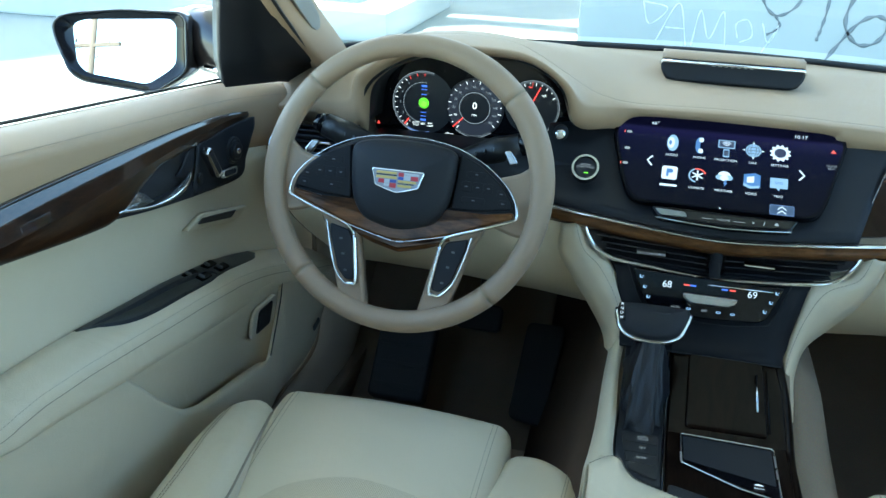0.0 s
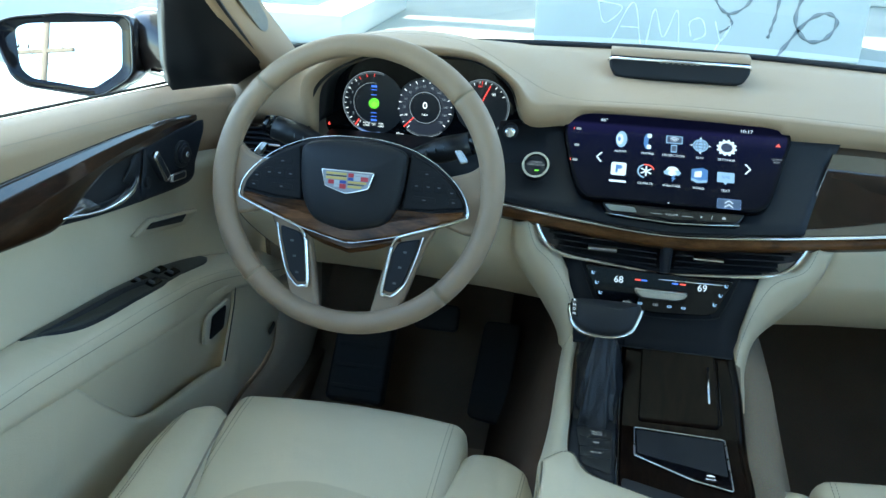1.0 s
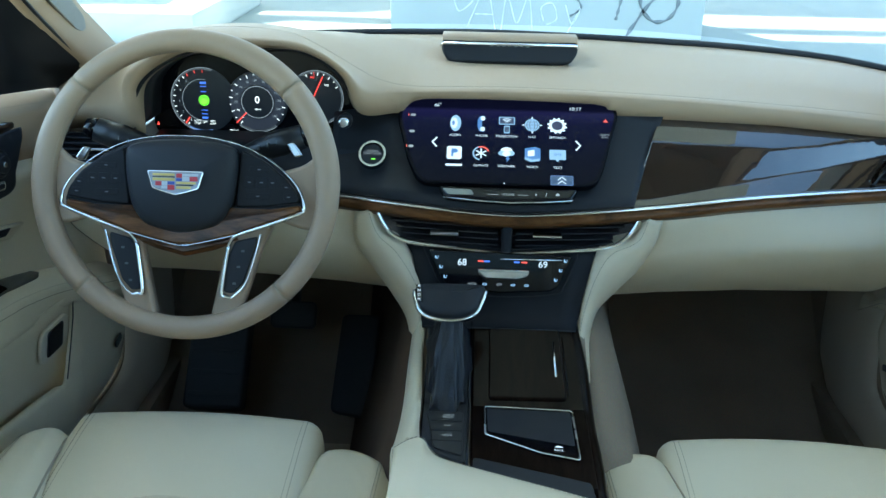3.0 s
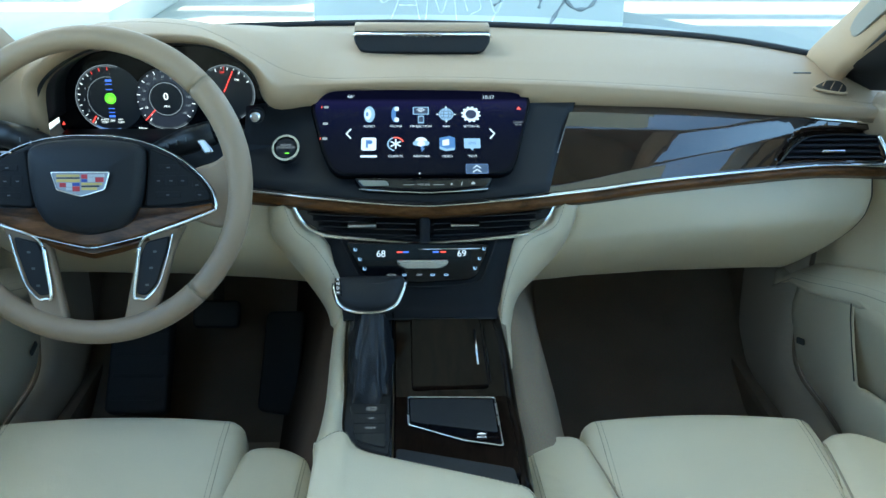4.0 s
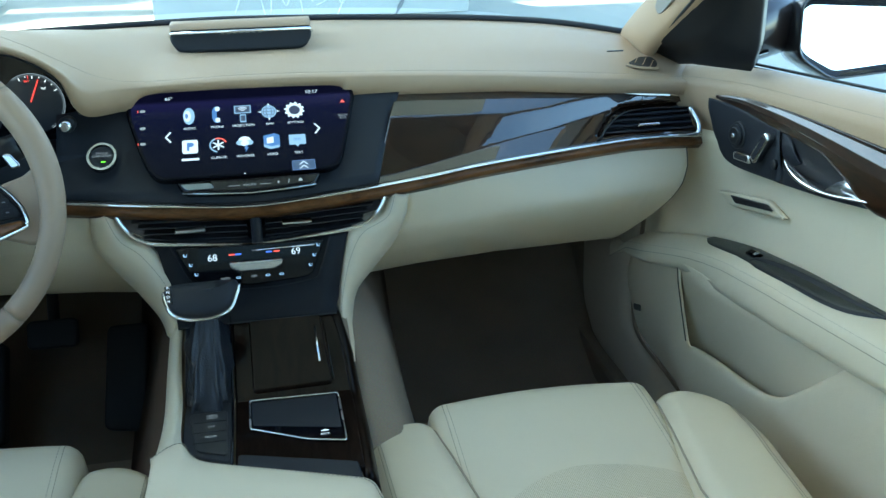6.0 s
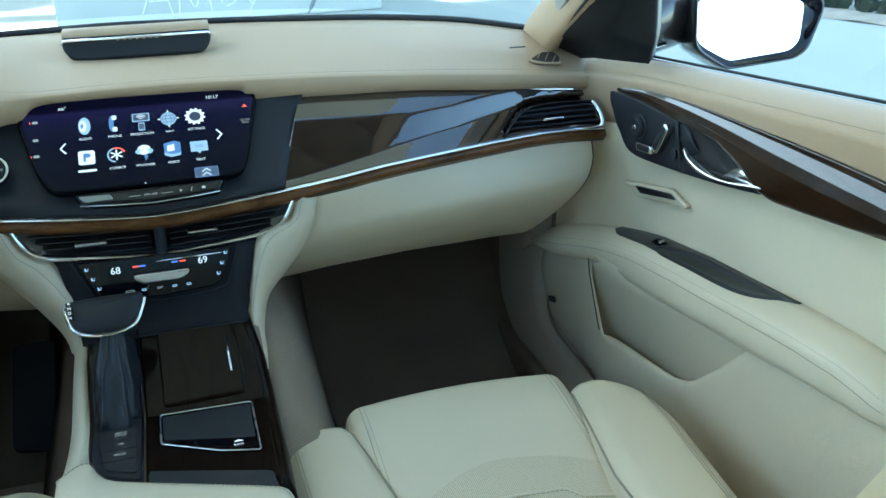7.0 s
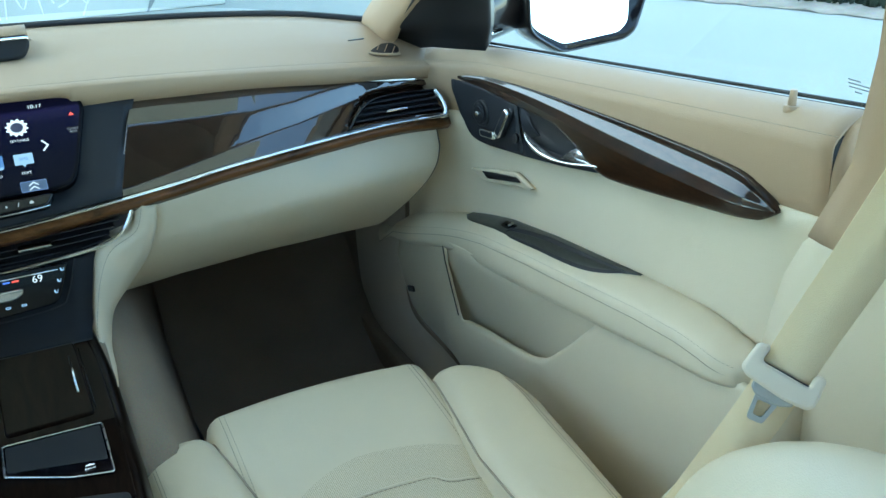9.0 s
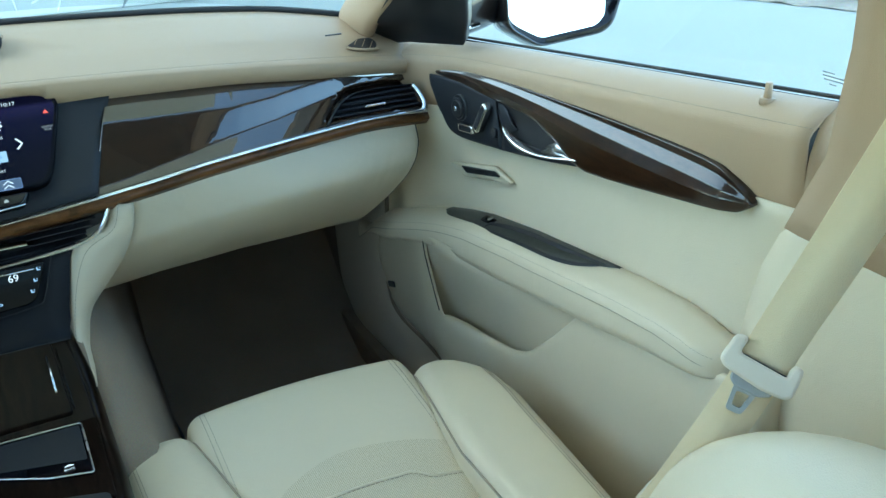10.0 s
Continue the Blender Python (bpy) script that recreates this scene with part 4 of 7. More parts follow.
DISPLAY = display_glow()
part("display", plate(rounded([(a * 0.965, 0.006 + (b - 0.006) * 0.955) for a, b in SCR], 0.010, 4), SM, 0.0063, 0.0002, back=False), DISPLAY, screen, "lit blue menu display")
ICON_W = glow("icon_white", (0.70, 0.80, 0.98), 0.62)
ICON_B = glow("icon_blue", (0.06, 0.17, 0.45), 0.6)
ICON_L = glow("icon_light_blue", (0.30, 0.48, 0.75), 0.55)
ICON_K = glow("icon_dark", (0.01, 0.015, 0.05), 0.8)
ICON_R = glow("icon_red", (0.8, 0.08, 0.06), 0.7)


def flat(name, pts, z, material, parent=screen, m=SM):
    b = bmesh.new()
    b.faces.new([b.verts.new(m @ V(x, y, z)) for x, y in ccw(pts)])
    return part(name, b, material, parent)


def shift(pts, x, y, s=1.0):
    return [(x + a * s, y + b * s) for a, b in pts]


Z1, Z2, Z3 = 0.0066, 0.0068, 0.0070
COLX = (-0.0745, -0.0385, -0.0045, 0.0300, 0.0640)
R1, R2 = 0.031, -0.0178
# audio: a loudspeaker cone; phone: a receiver; projection: a screen on a phone; nav: a globe; settings: a cog
ic = flat("icon_audio", shift(oval(0.0075, 0.0135), COLX[0], R1), Z1, ICON_L)
flat("cone", shift(oval(0.0045, 0.009), COLX[0] - 0.002, R1), Z2, ICON_W, ic)
flat("cone", shift(oval(0.002, 0.004), COLX[0] - 0.003, R1), Z3, ICON_B, ic)
ic = flat("icon_phone", shift(rounded([(-0.003, 0.013), (0.004, 0.013), (0.004, 0.006), (0.0, 0.005), (0.0, -0.005), (0.004, -0.006), (0.004, -0.013), (-0.003, -0.013), (-0.006, -0.006), (-0.006, 0.006)], 0.002), COLX[1], R1), Z1, ICON_B)
flat("earpiece", shift(rrect(0.006, 0.007, 0.002), COLX[1] + 0.001, R1 + 0.009), Z2, ICON_W, ic)
flat("earpiece", shift(rrect(0.006, 0.007, 0.002), COLX[1] + 0.001, R1 - 0.009), Z2, ICON_W, ic)
ic = flat("icon_projection", shift(rrect(0.022, 0.013, 0.001), COLX[2], R1 + 0.006), Z1, ICON_L)
flat("inset", shift(rrect(0.019, 0.010, 0.001), COLX[2], R1 + 0.006), Z2, ICON_K, ic)
for _r in (0.003, 0.0055, 0.008):
    part("wave", arc(COLX[2], R1 + 0.002, _r, 0.0012, 40, 140, SM, Z3, 8), ICON_W, ic)
flat("phone_body", shift(rrect(0.008, 0.013, 0.001), COLX[2], R1 - 0.0085), Z1, ICON_L, ic)
flat("phone_screen", shift(rrect(0.006, 0.009, 0.0008), COLX[2], R1 - 0.0085), Z2, ICON_K, ic)
ic = flat("icon_nav", shift(oval(0.010, 0.0105), COLX[3], R1), Z1, ICON_L)
for _w in (0.0035, 0.0075):
    part("meridian", loft([[SM @ V(COLX[3] + (_w + d) * math.cos(a), R1 + 0.0095 * math.sin(a), Z2) for a in np.linspace(0, 2 * math.pi, 24)] for d in (-0.0005, 0.0005)]), ICON_K, ic)
for _y in (-0.005, 0.0, 0.005):
    flat("parallel", shift(rrect(0.019 - abs(_y), 0.0009, 0.0003, 1), COLX[3], R1 + _y), Z2, ICON_K, ic)
for _a in range(4):
    _c, _s = math.cos(_a * math.pi / 2), math.sin(_a * math.pi / 2)
    flat("pointer", [(COLX[3] + _c * 0.0145, R1 + _s * 0.0145), (COLX[3] + _c * 0.0105 - _s * 0.0015, R1 + _s * 0.0105 + _c * 0.0015), (COLX[3] + _c * 0.0105 + _s * 0.0015, R1 + _s * 0.0105 - _c * 0.0015)], Z1, ICON_W, ic)
cog = [((0.0135 if (i // 2) % 2 else 0.0112) * math.cos(2 * math.pi * i / 48), (0.0135 if (i // 2) % 2 else 0.0112) * math.sin(2 * math.pi * i / 48)) for i in range(48)]
ic = flat("icon_settings", shift(cog, COLX[4], R1), Z1, ICON_W)
flat("hub", shift(oval(0.0075, 0.0075), COLX[4], R1), Z2, ICON_K, ic)
# second row
ic = flat("icon_music", shift(rrect(0.020, 0.021, 0.003), COLX[0], R2), Z1, ICON_W)
flat("stem", shift(rrect(0.003, 0.013, 0.0005, 1), COLX[0] - 0.0025, R2), Z2, ICON_B, ic)
flat("bowl", shift(oval(0.004, 0.0035, 14), COLX[0] + 0.001, R2 + 0.003), Z2, ICON_B, ic)
ic = part("icon_climate", arc(COLX[1], R2, 0.0115, 0.002, 20, 110, SM, Z1), ICON_R, screen)
part("cold_arc", arc(COLX[1], R2, 0.0115, 0.002, 110, 260, SM, Z1), ICON_L, ic)
for _a in range(3):
    _d = radians(60 * _a + 30)
    flat("flake", [(COLX[1] + 0.008 * math.cos(_d) - 0.001 * math.sin(_d), R2 + 0.008 * math.sin(_d) + 0.001 * math.cos(_d)), (COLX[1] - 0.008 * math.cos(_d) - 0.001 * math.sin(_d), R2 - 0.008 * math.sin(_d) + 0.001 * math.cos(_d)),
                   (COLX[1] - 0.008 * math.cos(_d) + 0.001 * math.sin(_d), R2 - 0.008 * math.sin(_d) - 0.001 * math.cos(_d)), (COLX[1] + 0.008 * math.cos(_d) + 0.001 * math.sin(_d), R2 + 0.008 * math.sin(_d) - 0.001 * math.cos(_d))], Z2 + 0.00005 * _a, ICON_W, ic)
ic = flat("icon_weather", shift(oval(0.008, 0.006), COLX[2], R2 + 0.005), Z1, ICON_W)
for _x, _y, _r in ((-0.006, 0.001, 0.005), (0.006, 0.001, 0.005), (0.0, 0.0, 0.0055)):
    flat("puff", shift(oval(_r, _r * 0.8), COLX[2] + _x, R2 + _y), Z2 + _r * 0.01, ICON_L if _x else ICON_W, ic)
flat("bolt", [(COLX[2] + 0.001, R2 - 0.003), (COLX[2] + 0.004, R2 - 0.003), (COLX[2] + 0.0025, R2 - 0.007), (COLX[2] + 0.005, R2 - 0.007), (COLX[2] + 0.0, R2 - 0.014), (COLX[2] + 0.001, R2 - 0.009), (COLX[2] - 0.001, R2 - 0.009)], Z3, ICON_B, ic)
ic = flat("icon_video", shift([(-0.010, 0.010), (0.004, 0.013), (0.011, 0.010), (0.011, -0.008), (-0.002, -0.010), (-0.010, -0.006)], COLX[3], R2), Z1, ICON_B)
flat("play", shift([(-0.006, 0.006), (0.003, 0.008), (0.003, -0.002), (-0.006, -0.003)], COLX[3], R2), Z2, ICON_W, ic)
flat("reel", shift([(-0.010, -0.004), (0.0, -0.008), (0.010, -0.006), (0.010, -0.010), (-0.002, -0.012), (-0.010, -0.008)], COLX[3], R2), Z3, ICON_L, ic)
ic = flat("icon_text", shift(rounded([(-0.011, 0.009), (0.011, 0.009), (0.011, -0.007), (0.002, -0.007), (0.0, -0.011), (-0.003, -0.007), (-0.011, -0.007)], 0.001), COLX[4], R2), Z1, ICON_L)
words("letters", "SMS", 0.006, SM @ Matrix.Translation((COLX[4], R2 + 0.001, Z2)), ICON_B, ic)
for _t, _x, _y in zip(("AUDIO", "PHONE", "PROJECTION", "NAV", "SETTINGS", "MUSIC", "CLIMATE", "WEATHER", "VIDEO", "TEXT"), COLX * 2, (0.011,) * 5 + (-0.0375,) * 5):
    if _t == "MUSIC":
        flat("caption", shift(rrect(0.022, 0.0034, 0.0005, 1), _x, _y), Z1, ICON_W)
        continue
    words("caption", _t, 0.0050, SM @ Matrix.Translation((_x, _y, Z1)), ICON_W, screen)
words("clock", "10:17", 0.0078, SM @ Matrix.Translation((0.089, 0.060, Z1)), ICON_W, screen)
words("temperature", "66\u00b0", 0.0072, SM @ Matrix.Translation((-0.100, 0.061, Z1)), ICON_W, screen)
for _s in (-1, 1):
    x = -0.005 + _s * 0.095
    b_ = bmesh.new()
    for q in (1, -1):
        b_.faces.new([b_.verts.new(SM @ V(x + _s * a, -0.001 + q * c, Z1)) for a, c in ((0.0035, 0.0), (-0.0025, 0.0075), (-0.0005, 0.0085), (0.006, 0.0))])
    part("arrow", b_, ICON_W, screen)
ICON_KEY = glow("icon_slate", (0.035, 0.07, 0.16), 0.55)
ic = flat("menu_key", shift(rrect(0.030, 0.015, 0.0015), 0.069, -0.0575), Z1, ICON_KEY)
part("key_outline", frame_ring(shift(rrect(0.030, 0.015, 0.0015), 0.069, -0.0575), shift(rrect(0.0288, 0.0138, 0.0012), 0.069, -0.0575), SM @ Matrix.Translation((0, 0, Z1)), 0.0003), ICON_SOFT, ic)
for _y in (-0.003, 0.003):
    b_ = bmesh.new()
    for q in (1, -1):
        b_.faces.new([b_.verts.new(SM @ V(0.069 + q * a, -0.0575 + _y + c, Z2)) for a, c in ((0.0, 0.003), (0.0055, -0.0015), (0.0055, -0.0032), (0.0, 0.0012))])
    part("chevron", b_, ICON_W, ic)
flat("page_dot", shift(oval(0.0011, 0.0011, 10), -0.007, -0.0645), Z1, ICON_W)
flat("hazard_mark", [(0.1265, 0.039), (0.1335, 0.039), (0.130, 0.0445)], 0.0066, ICON_R)
words("side_caption", "GLOVE\nBOX", 0.0042, SM @ Matrix.Translation((0.128, 0.016, Z1)), GREY_GLOW, screen)
for _y in (0.043, 0.0155, -0.009):
    flat("side_mark", shift(rrect(0.007, 0.004, 0.001, 1), -0.1335, _y), 0.0066, GREY_GLOW)
    if _y != 0.0155:
        flat("side_lamp", shift(rrect(0.0012, 0.004, 0.0004, 1), -0.1395, _y), 0.0066, ICON_R)
# volume bar
bar = part("volume_bar", plate(rounded([(-0.094, -0.0735), (0.0, -0.0765), (0.090, -0.0735), (0.080, -0.090), (0.0, -0.0945), (-0.082, -0.090)], 0.005), SM @ Matrix.Translation((0, 0, 0.0)), 0.012, 0.003), GLOSS, screen, "glossy black volume bar")
part("bar_edge", tube([SM @ V(a, b, 0.0085) for a, b in ((-0.086, -0.0895), (-0.04, -0.0935), (0.0, -0.0955), (0.04, -0.0935), (0.082, -0.0895))], 0.0010, 6), SATIN, bar)
# grey plate painted in for the reflection on the bar's left part
part("bar_sheen", plate(rounded([(-0.088, -0.078), (-0.050, -0.079), (-0.046, -0.087), (-0.080, -0.0875)], 0.003), SM, 0.0125, 0.0006), SHEEN_GREY, bar, "dull silver plate standing for a reflection on the bar")
for _x, _w in ((-0.0215, 0.014), (0.0175, 0.014)):
    flat("bar_line", shift(rrect(_w, 0.0007, 0.0002, 1), _x, -0.0857), 0.0124, GREY_GLOW, bar)
flat("bar_arrow", shift([(-0.0015, 0.002), (0.0015, 0.0), (-0.0015, -0.002)], 0.035, -0.0845), 0.0124, GREY_GLOW, bar)
flat("bar_stroke", [(0.0465, -0.0870), (0.0475, -0.0870), (0.0490, -0.0810), (0.0480, -0.0810)], 0.0124, GREY_GLOW, bar)
flat("bar_home", shift([(-0.0025, -0.0018), (0.0025, -0.0018), (0.0025, 0.0006), (0.0, 0.0028), (-0.0025, 0.0006)], 0.0625, -0.0835), 0.0124, GREY_GLOW, bar)
words("caption", "VOLUME", 0.0042, SM @ Matrix.Translation((-0.002, -0.0855, 0.0124)), GREY_GLOW, bar)

# ---- start button ----
RING = mat("smoked_chrome", (0.34, 0.35, 0.37), 0.16, 1.0, vary=0.03)
start = thing("start_button", "round chrome-ringed engine start button", "button")
BM_ = SM @ Matrix.Translation((-0.185, -0.022, -0.003))
part("chrome_ring", frame_ring([p for p in oval(0.0185, 0.0210, 32)], [p for p in oval(0.0155, 0.0176, 32)], BM_, 0.008), RING, start, "satin chrome ring")
part("cap", plate(oval(0.0153, 0.0174, 28), BM_, 0.006, 0.002), DARK, start, "charcoal push cap")
words("caption", "ENGINE\nSTART/STOP", 0.0042, BM_ @ Matrix.Translation((0, 0.003, 0.0063)), GREY_GLOW, start)
flat("lamp", shift(rrect(0.006, 0.0016, 0.0005, 1), 0.002, -0.008), 0.0064, GREEN, start, BM_)
stem = part("trip_stem", tube([V(-0.226, 1.122, 0.884), V(-0.2245, 1.100, 0.8875), V(-0.2235, 1.090, 0.889)], [0.0095, 0.0105, 0.0088], 18), DARK, dash, "charcoal knob collar")
part("knob_cap", tube([V(-0.2235, 1.090, 0.889), V(-0.223, 1.080, 0.8903), V(-0.2229, 1.0785, 0.8905)], [0.0078, 0.0072, 0.0050], 18), CHROME, stem, "bright metal knob")

# ---- centre air vents ----
vents = thing("centre_air_vents", "black centre air vents with chrome tabs and lower frame", "air vent")
part("vent_cavity", loft([[V(x, 1.040 + 0.35 * x * x + 0.004, z) for x, z in ((-0.166, 0.772), (-0.08, 0.770), (0.0, 0.766), (0.08, 0.770), (0.166, 0.772))],
                          [V(x * 0.93, 1.085 + 0.3 * x * x, z - 0.004) for x, z in ((-0.166, 0.772), (-0.08, 0.770), (0.0, 0.766), (0.08, 0.770), (0.166, 0.772))],
                          [V(x * 0.9, 1.085 + 0.3 * x * x, z) for x, z in ((-0.150, 0.742), (-0.08, 0.736), (0.0, 0.731), (0.08, 0.736), (0.150, 0.742))],
                          [V(x, 1.040 + 0.3 * x * x, z) for x, z in ((-0.145, 0.742), (-0.08, 0.734), (0.0, 0.730), (0.08, 0.734), (0.145, 0.742))]], smooth=False), BLACK, vents, "", 0.002)
for _s in (-1, 1):
    for _k in range(4):
        z = 0.765 - 0.0085 * _k
        xe = 0.158 - 0.007 * _k
        part("slat", loft([[V(_s * x, 1.046 + 0.33 * x * x + dy, z + dz - 0.004 * (1 - x / 0.16)) for x in np.linspace(0.012, xe, 8)] for dy, dz in ((0.0, 0.0), (0.012, 0.0035), (0.012, 0.0020), (0.0, -0.0015), (0.0, 0.0))], smooth=False), BLACK, vents)
    cx = _s * 0.070 + (-0.0145 if _s < 0 else -0.016)
    part("tab", loft([[V(cx + d, 1.041 + dy, 0.752 + dz) for d in np.linspace(-0.019, 0.019, 6)] for dy, dz in ((0.008, 0.0025), (0.0, 0.0025), (-0.003, 0.0), (0.0, -0.003), (0.008, -0.003))]), CHROME if _s > 0 else SATIN, vents, "chrome vane tab")
part("divider", loft([[V(d, 1.036 + dy, z) for z in (0.772, 0.75, 0.728)] for d, dy in ((-0.0075, 0.03), (-0.007, 0.003), (-0.004, -0.001), (0.004, -0.001), (0.007, 0.003), (0.0075, 0.03))]), DARK, vents, "charcoal divider")
FR = [(-0.176, 1.050, 0.780), (-0.170, 1.047, 0.766), (-0.158, 1.044, 0.750), (-0.142, 1.041, 0.741), (-0.118, 1.038, 0.737), (-0.06, 1.035, 0.732), (0.0, 1.034, 0.7285), (0.06, 1.035, 0.732), (0.118, 1.038, 0.737), (0.142, 1.041, 0.741), (0.158, 1.044, 0.750), (0.170, 1.047, 0.766), (0.176, 1.050, 0.780)]
part("chrome_frame", tube(cr(FR, 70), 0.0040, 8, flat=0.8), CHROME, vents, "curved chrome lower frame")

# ---- climate panel and stack ----
stack = thing("centre_stack", "charcoal centre stack below the vents", "dashboard panel")
part("stack_panel", loft([[V(x, 1.050, 0.738 - 0.02 * abs(x)) for x in np.linspace(-0.135, 0.125, 9)], [V(x, 1.036, 0.726) for x in np.linspace(-0.128, 0.118, 9)], [V(x, 1.016, 0.668) for x in np.linspace(-0.115, 0.104, 9)],
                          [V(x, 1.009, 0.655) for x in np.linspace(-0.114, 0.102, 9)], [V(x, 1.000, 0.647) for x in np.linspace(-0.112, 0.098, 9)], [V(x, 0.985, 0.640) for x in np.linspace(-0.110, 0.096, 9)]]), SOFT, stack, "", 0.004)
part("deck_joint", tube([V(x, 0.9835, 0.6405) for x in np.linspace(-0.108, 0.095, 7)], 0.0012, 6), RUBBER, stack)
part("panel_gap", tube(cr([(-0.112, 1.0305, 0.736), (-0.090, 1.020, 0.690), (-0.076, 1.015, 0.679), (0.0, 1.0125, 0.674), (0.066, 1.015, 0.679), (0.080, 1.020, 0.690), (0.096, 1.0305, 0.733)], 30), 0.0010, 6), RUBBER, stack)
climate = thing("climate_control", "glossy black climate panel with lit temperature digits", "control panel")
HM = axes((-0.008, 1.024, 0.708), (1, 0, 0), (0, -0.958, 0.287))
part("panel", plate(rounded([(-0.098, 0.026), (0.096, 0.023), (0.078, -0.020), (0.068, -0.026), (0.0, -0.030), (-0.066, -0.024), (-0.076, -0.018)], 0.005), HM, 0.008, 0.002), GLOSS, climate, "piano black panel")
for _x, _t in ((-0.051, "68"), (0.057, "69")):
    words("digits", _t, 0.0125, HM @ Matrix.Translation((_x, 0.010, 0.0083)), ICON_W, climate)
rock = part("fan_rocker", plate(rounded([(-0.034, 0.003), (0.038, 0.003), (0.034, -0.006), (0.024, -0.011), (-0.022, -0.011), (-0.031, -0.006)], 0.004), HM @ Matrix.Translation((0.003, 0.0, 0.006)), 0.010, 0.003), SATIN, climate, "satin metal rocker")
part("trim_line", tube([HM @ V(0.0, 0.016, 0.0085), HM @ V(0.04, 0.0165, 0.0085), HM @ V(0.082, 0.017, 0.0085)], 0.001, 6), CHROME, climate)
for _x, _m in ((-0.026, ICON_R), (-0.018, BLUE), (0.022, BLUE), (0.032, ICON_R)):
    flat("heat_mark", shift(rrect(0.008, 0.0022, 0.0005, 1), _x, 0.0125), 0.0084, _m, climate, HM)
for _i, _x in enumerate((-0.037, -0.020, 0.000, 0.018, 0.036)):
    if _i in (0, 2):
        words("caption", "AUTO" if _i == 0 else "OFF", 0.0042, HM @ Matrix.Translation((_x, -0.0185, 0.0083)), GREY_GLOW, climate)
    else:
        flat("symbol", shift(rrect(0.006, 0.0030, 0.0010), _x, -0.0185), 0.0083, ICON_L, climate, HM)
        flat("symbol_core", shift(rrect(0.0040, 0.0014, 0.0006), _x, -0.0183), 0.0085, ICON_K, climate, HM)
for _s in (-1, 1):
    for _k in range(3):
        _x, _y = _s * (0.086 - 0.006 * _k) + 0.001, 0.016 - 0.013 * _k
        sy = flat("seat_symbol", shift(rounded([(-0.0022, -0.0018), (0.0020, -0.0018), (0.0020, -0.0006), (-0.0002, -0.0004), (-0.0012, 0.0026), (-0.0026, 0.0022)], 0.0004, 2), _x, _y), 0.0083, ICON_L, climate, HM)
        flat("seat_mark", shift(rrect(0.0012, 0.0016, 0.0003, 1), _x + 0.0018, _y + 0.0012), 0.0083, ICON_L, sy, HM)
# leather wings that run down beside the stack
for _s in (1, -1):
    if _s > 0:
        inner = [(0.181, 1.056, 0.780), (0.166, 1.050, 0.750), (0.128, 1.042, 0.738), (0.112, 1.034, 0.706), (0.102, 1.024, 0.664), (0.0965, 1.006, 0.634), (0.0965, 0.975, 0.615), (0.104, 0.934, 0.598)]
        ridge = [(0.195, 1.046, 0.778), (0.184, 1.040, 0.745), (0.152, 1.033, 0.722), (0.130, 1.022, 0.692), (0.1155, 1.010, 0.655), (0.108, 0.993, 0.628), (0.107, 0.965, 0.610), (0.109, 0.932, 0.597)]
        outer = [(0.208, 1.052, 0.776), (0.202, 1.054, 0.742), (0.186, 1.056, 0.705), (0.158, 1.052, 0.672), (0.131, 1.040, 0.645), (0.120, 1.016, 0.620), (0.117, 0.980, 0.603), (0.113, 0.932, 0.594)]
    else:
        inner = [(0.181, 1.056, 0.780), (0.166, 1.050, 0.748), (0.130, 1.042, 0.732), (0.104, 1.030, 0.690), (0.097, 1.016, 0.645), (0.101, 0.995, 0.612), (0.108, 0.965, 0.585), (0.112, 0.93, 0.575)]
        ridge = [(0.195, 1.046, 0.778), (0.182, 1.040, 0.742), (0.150, 1.030, 0.715), (0.122, 1.014, 0.678), (0.111, 1.000, 0.638), (0.112, 0.982, 0.606), (0.115, 0.955, 0.580), (0.117, 0.925, 0.570)]
        outer = [(0.208, 1.052, 0.776), (0.200, 1.052, 0.735), (0.180, 1.052, 0.700), (0.150, 1.045, 0.660), (0.126, 1.028, 0.625), (0.120, 1.000, 0.590), (0.120, 0.965, 0.560), (0.121, 0.930, 0.545)]
    deep = [(x - 0.004, y + 0.05, z) for x, y, z in outer]
    back = [(x + 0.008, y + 0.03, z) for x, y, z in inner]
    rows = [cr([(_s * x - (0.008 if _s < 0 else 0.0) * (1 if z < 0.74 else 0), y, z) for x, y, z in c], 40) for c in (back, inner, between(inner, ridge, 0.5, (0, -0.006, 0.002)), ridge, between(ridge, outer, 0.5, (0, -0.003, 0.0)), outer, deep)]
    wing = part("leather_wing", loft(rows), CREAM, dash, "cream stitched leather wing", 0.004)
    stitches([p + V(0, -0.002, 0.001) for p in rows[2]], "wing_seam", THREAD, dash, 0.005, 0.0005)

# ---- centre speaker ----
speaker = thing("centre_speaker", "raised dash speaker with black grille and tan cap", "speaker")
part("cap", loft([[V(x, 1.30 + dy, 0.952 + dz) for x in np.linspace(-0.102, 0.102, 14)] for dy, dz in ((0.0, 0.008), (-0.004, 0.013), (0.004, 0.020), (0.035, 0.019), (0.09, 0.004), (0.10, -0.010))]), TAN, speaker, "tan cap", 0.004)
part("grille", plate(rounded([(-0.103, 0.013), (0.103, 0.013), (0.103, -0.004), (0.094, -0.018), (0.084, -0.021), (-0.084, -0.021), (-0.094, -0.018), (-0.103, -0.004)], 0.006), axes((0, 1.304, 0.950), (1, 0, 0), (0, -1, 0.28)), 0.012, 0.004), DARK, speaker, "charcoal grille")
part("chrome_line", tube([V(-0.104, 1.30, 0.955), V(-0.100, 1.290, 0.961), V(0.100, 1.290, 0.961), V(0.104, 1.30, 0.955)], 0.0022, 8), CHROME, speaker, "chrome line")
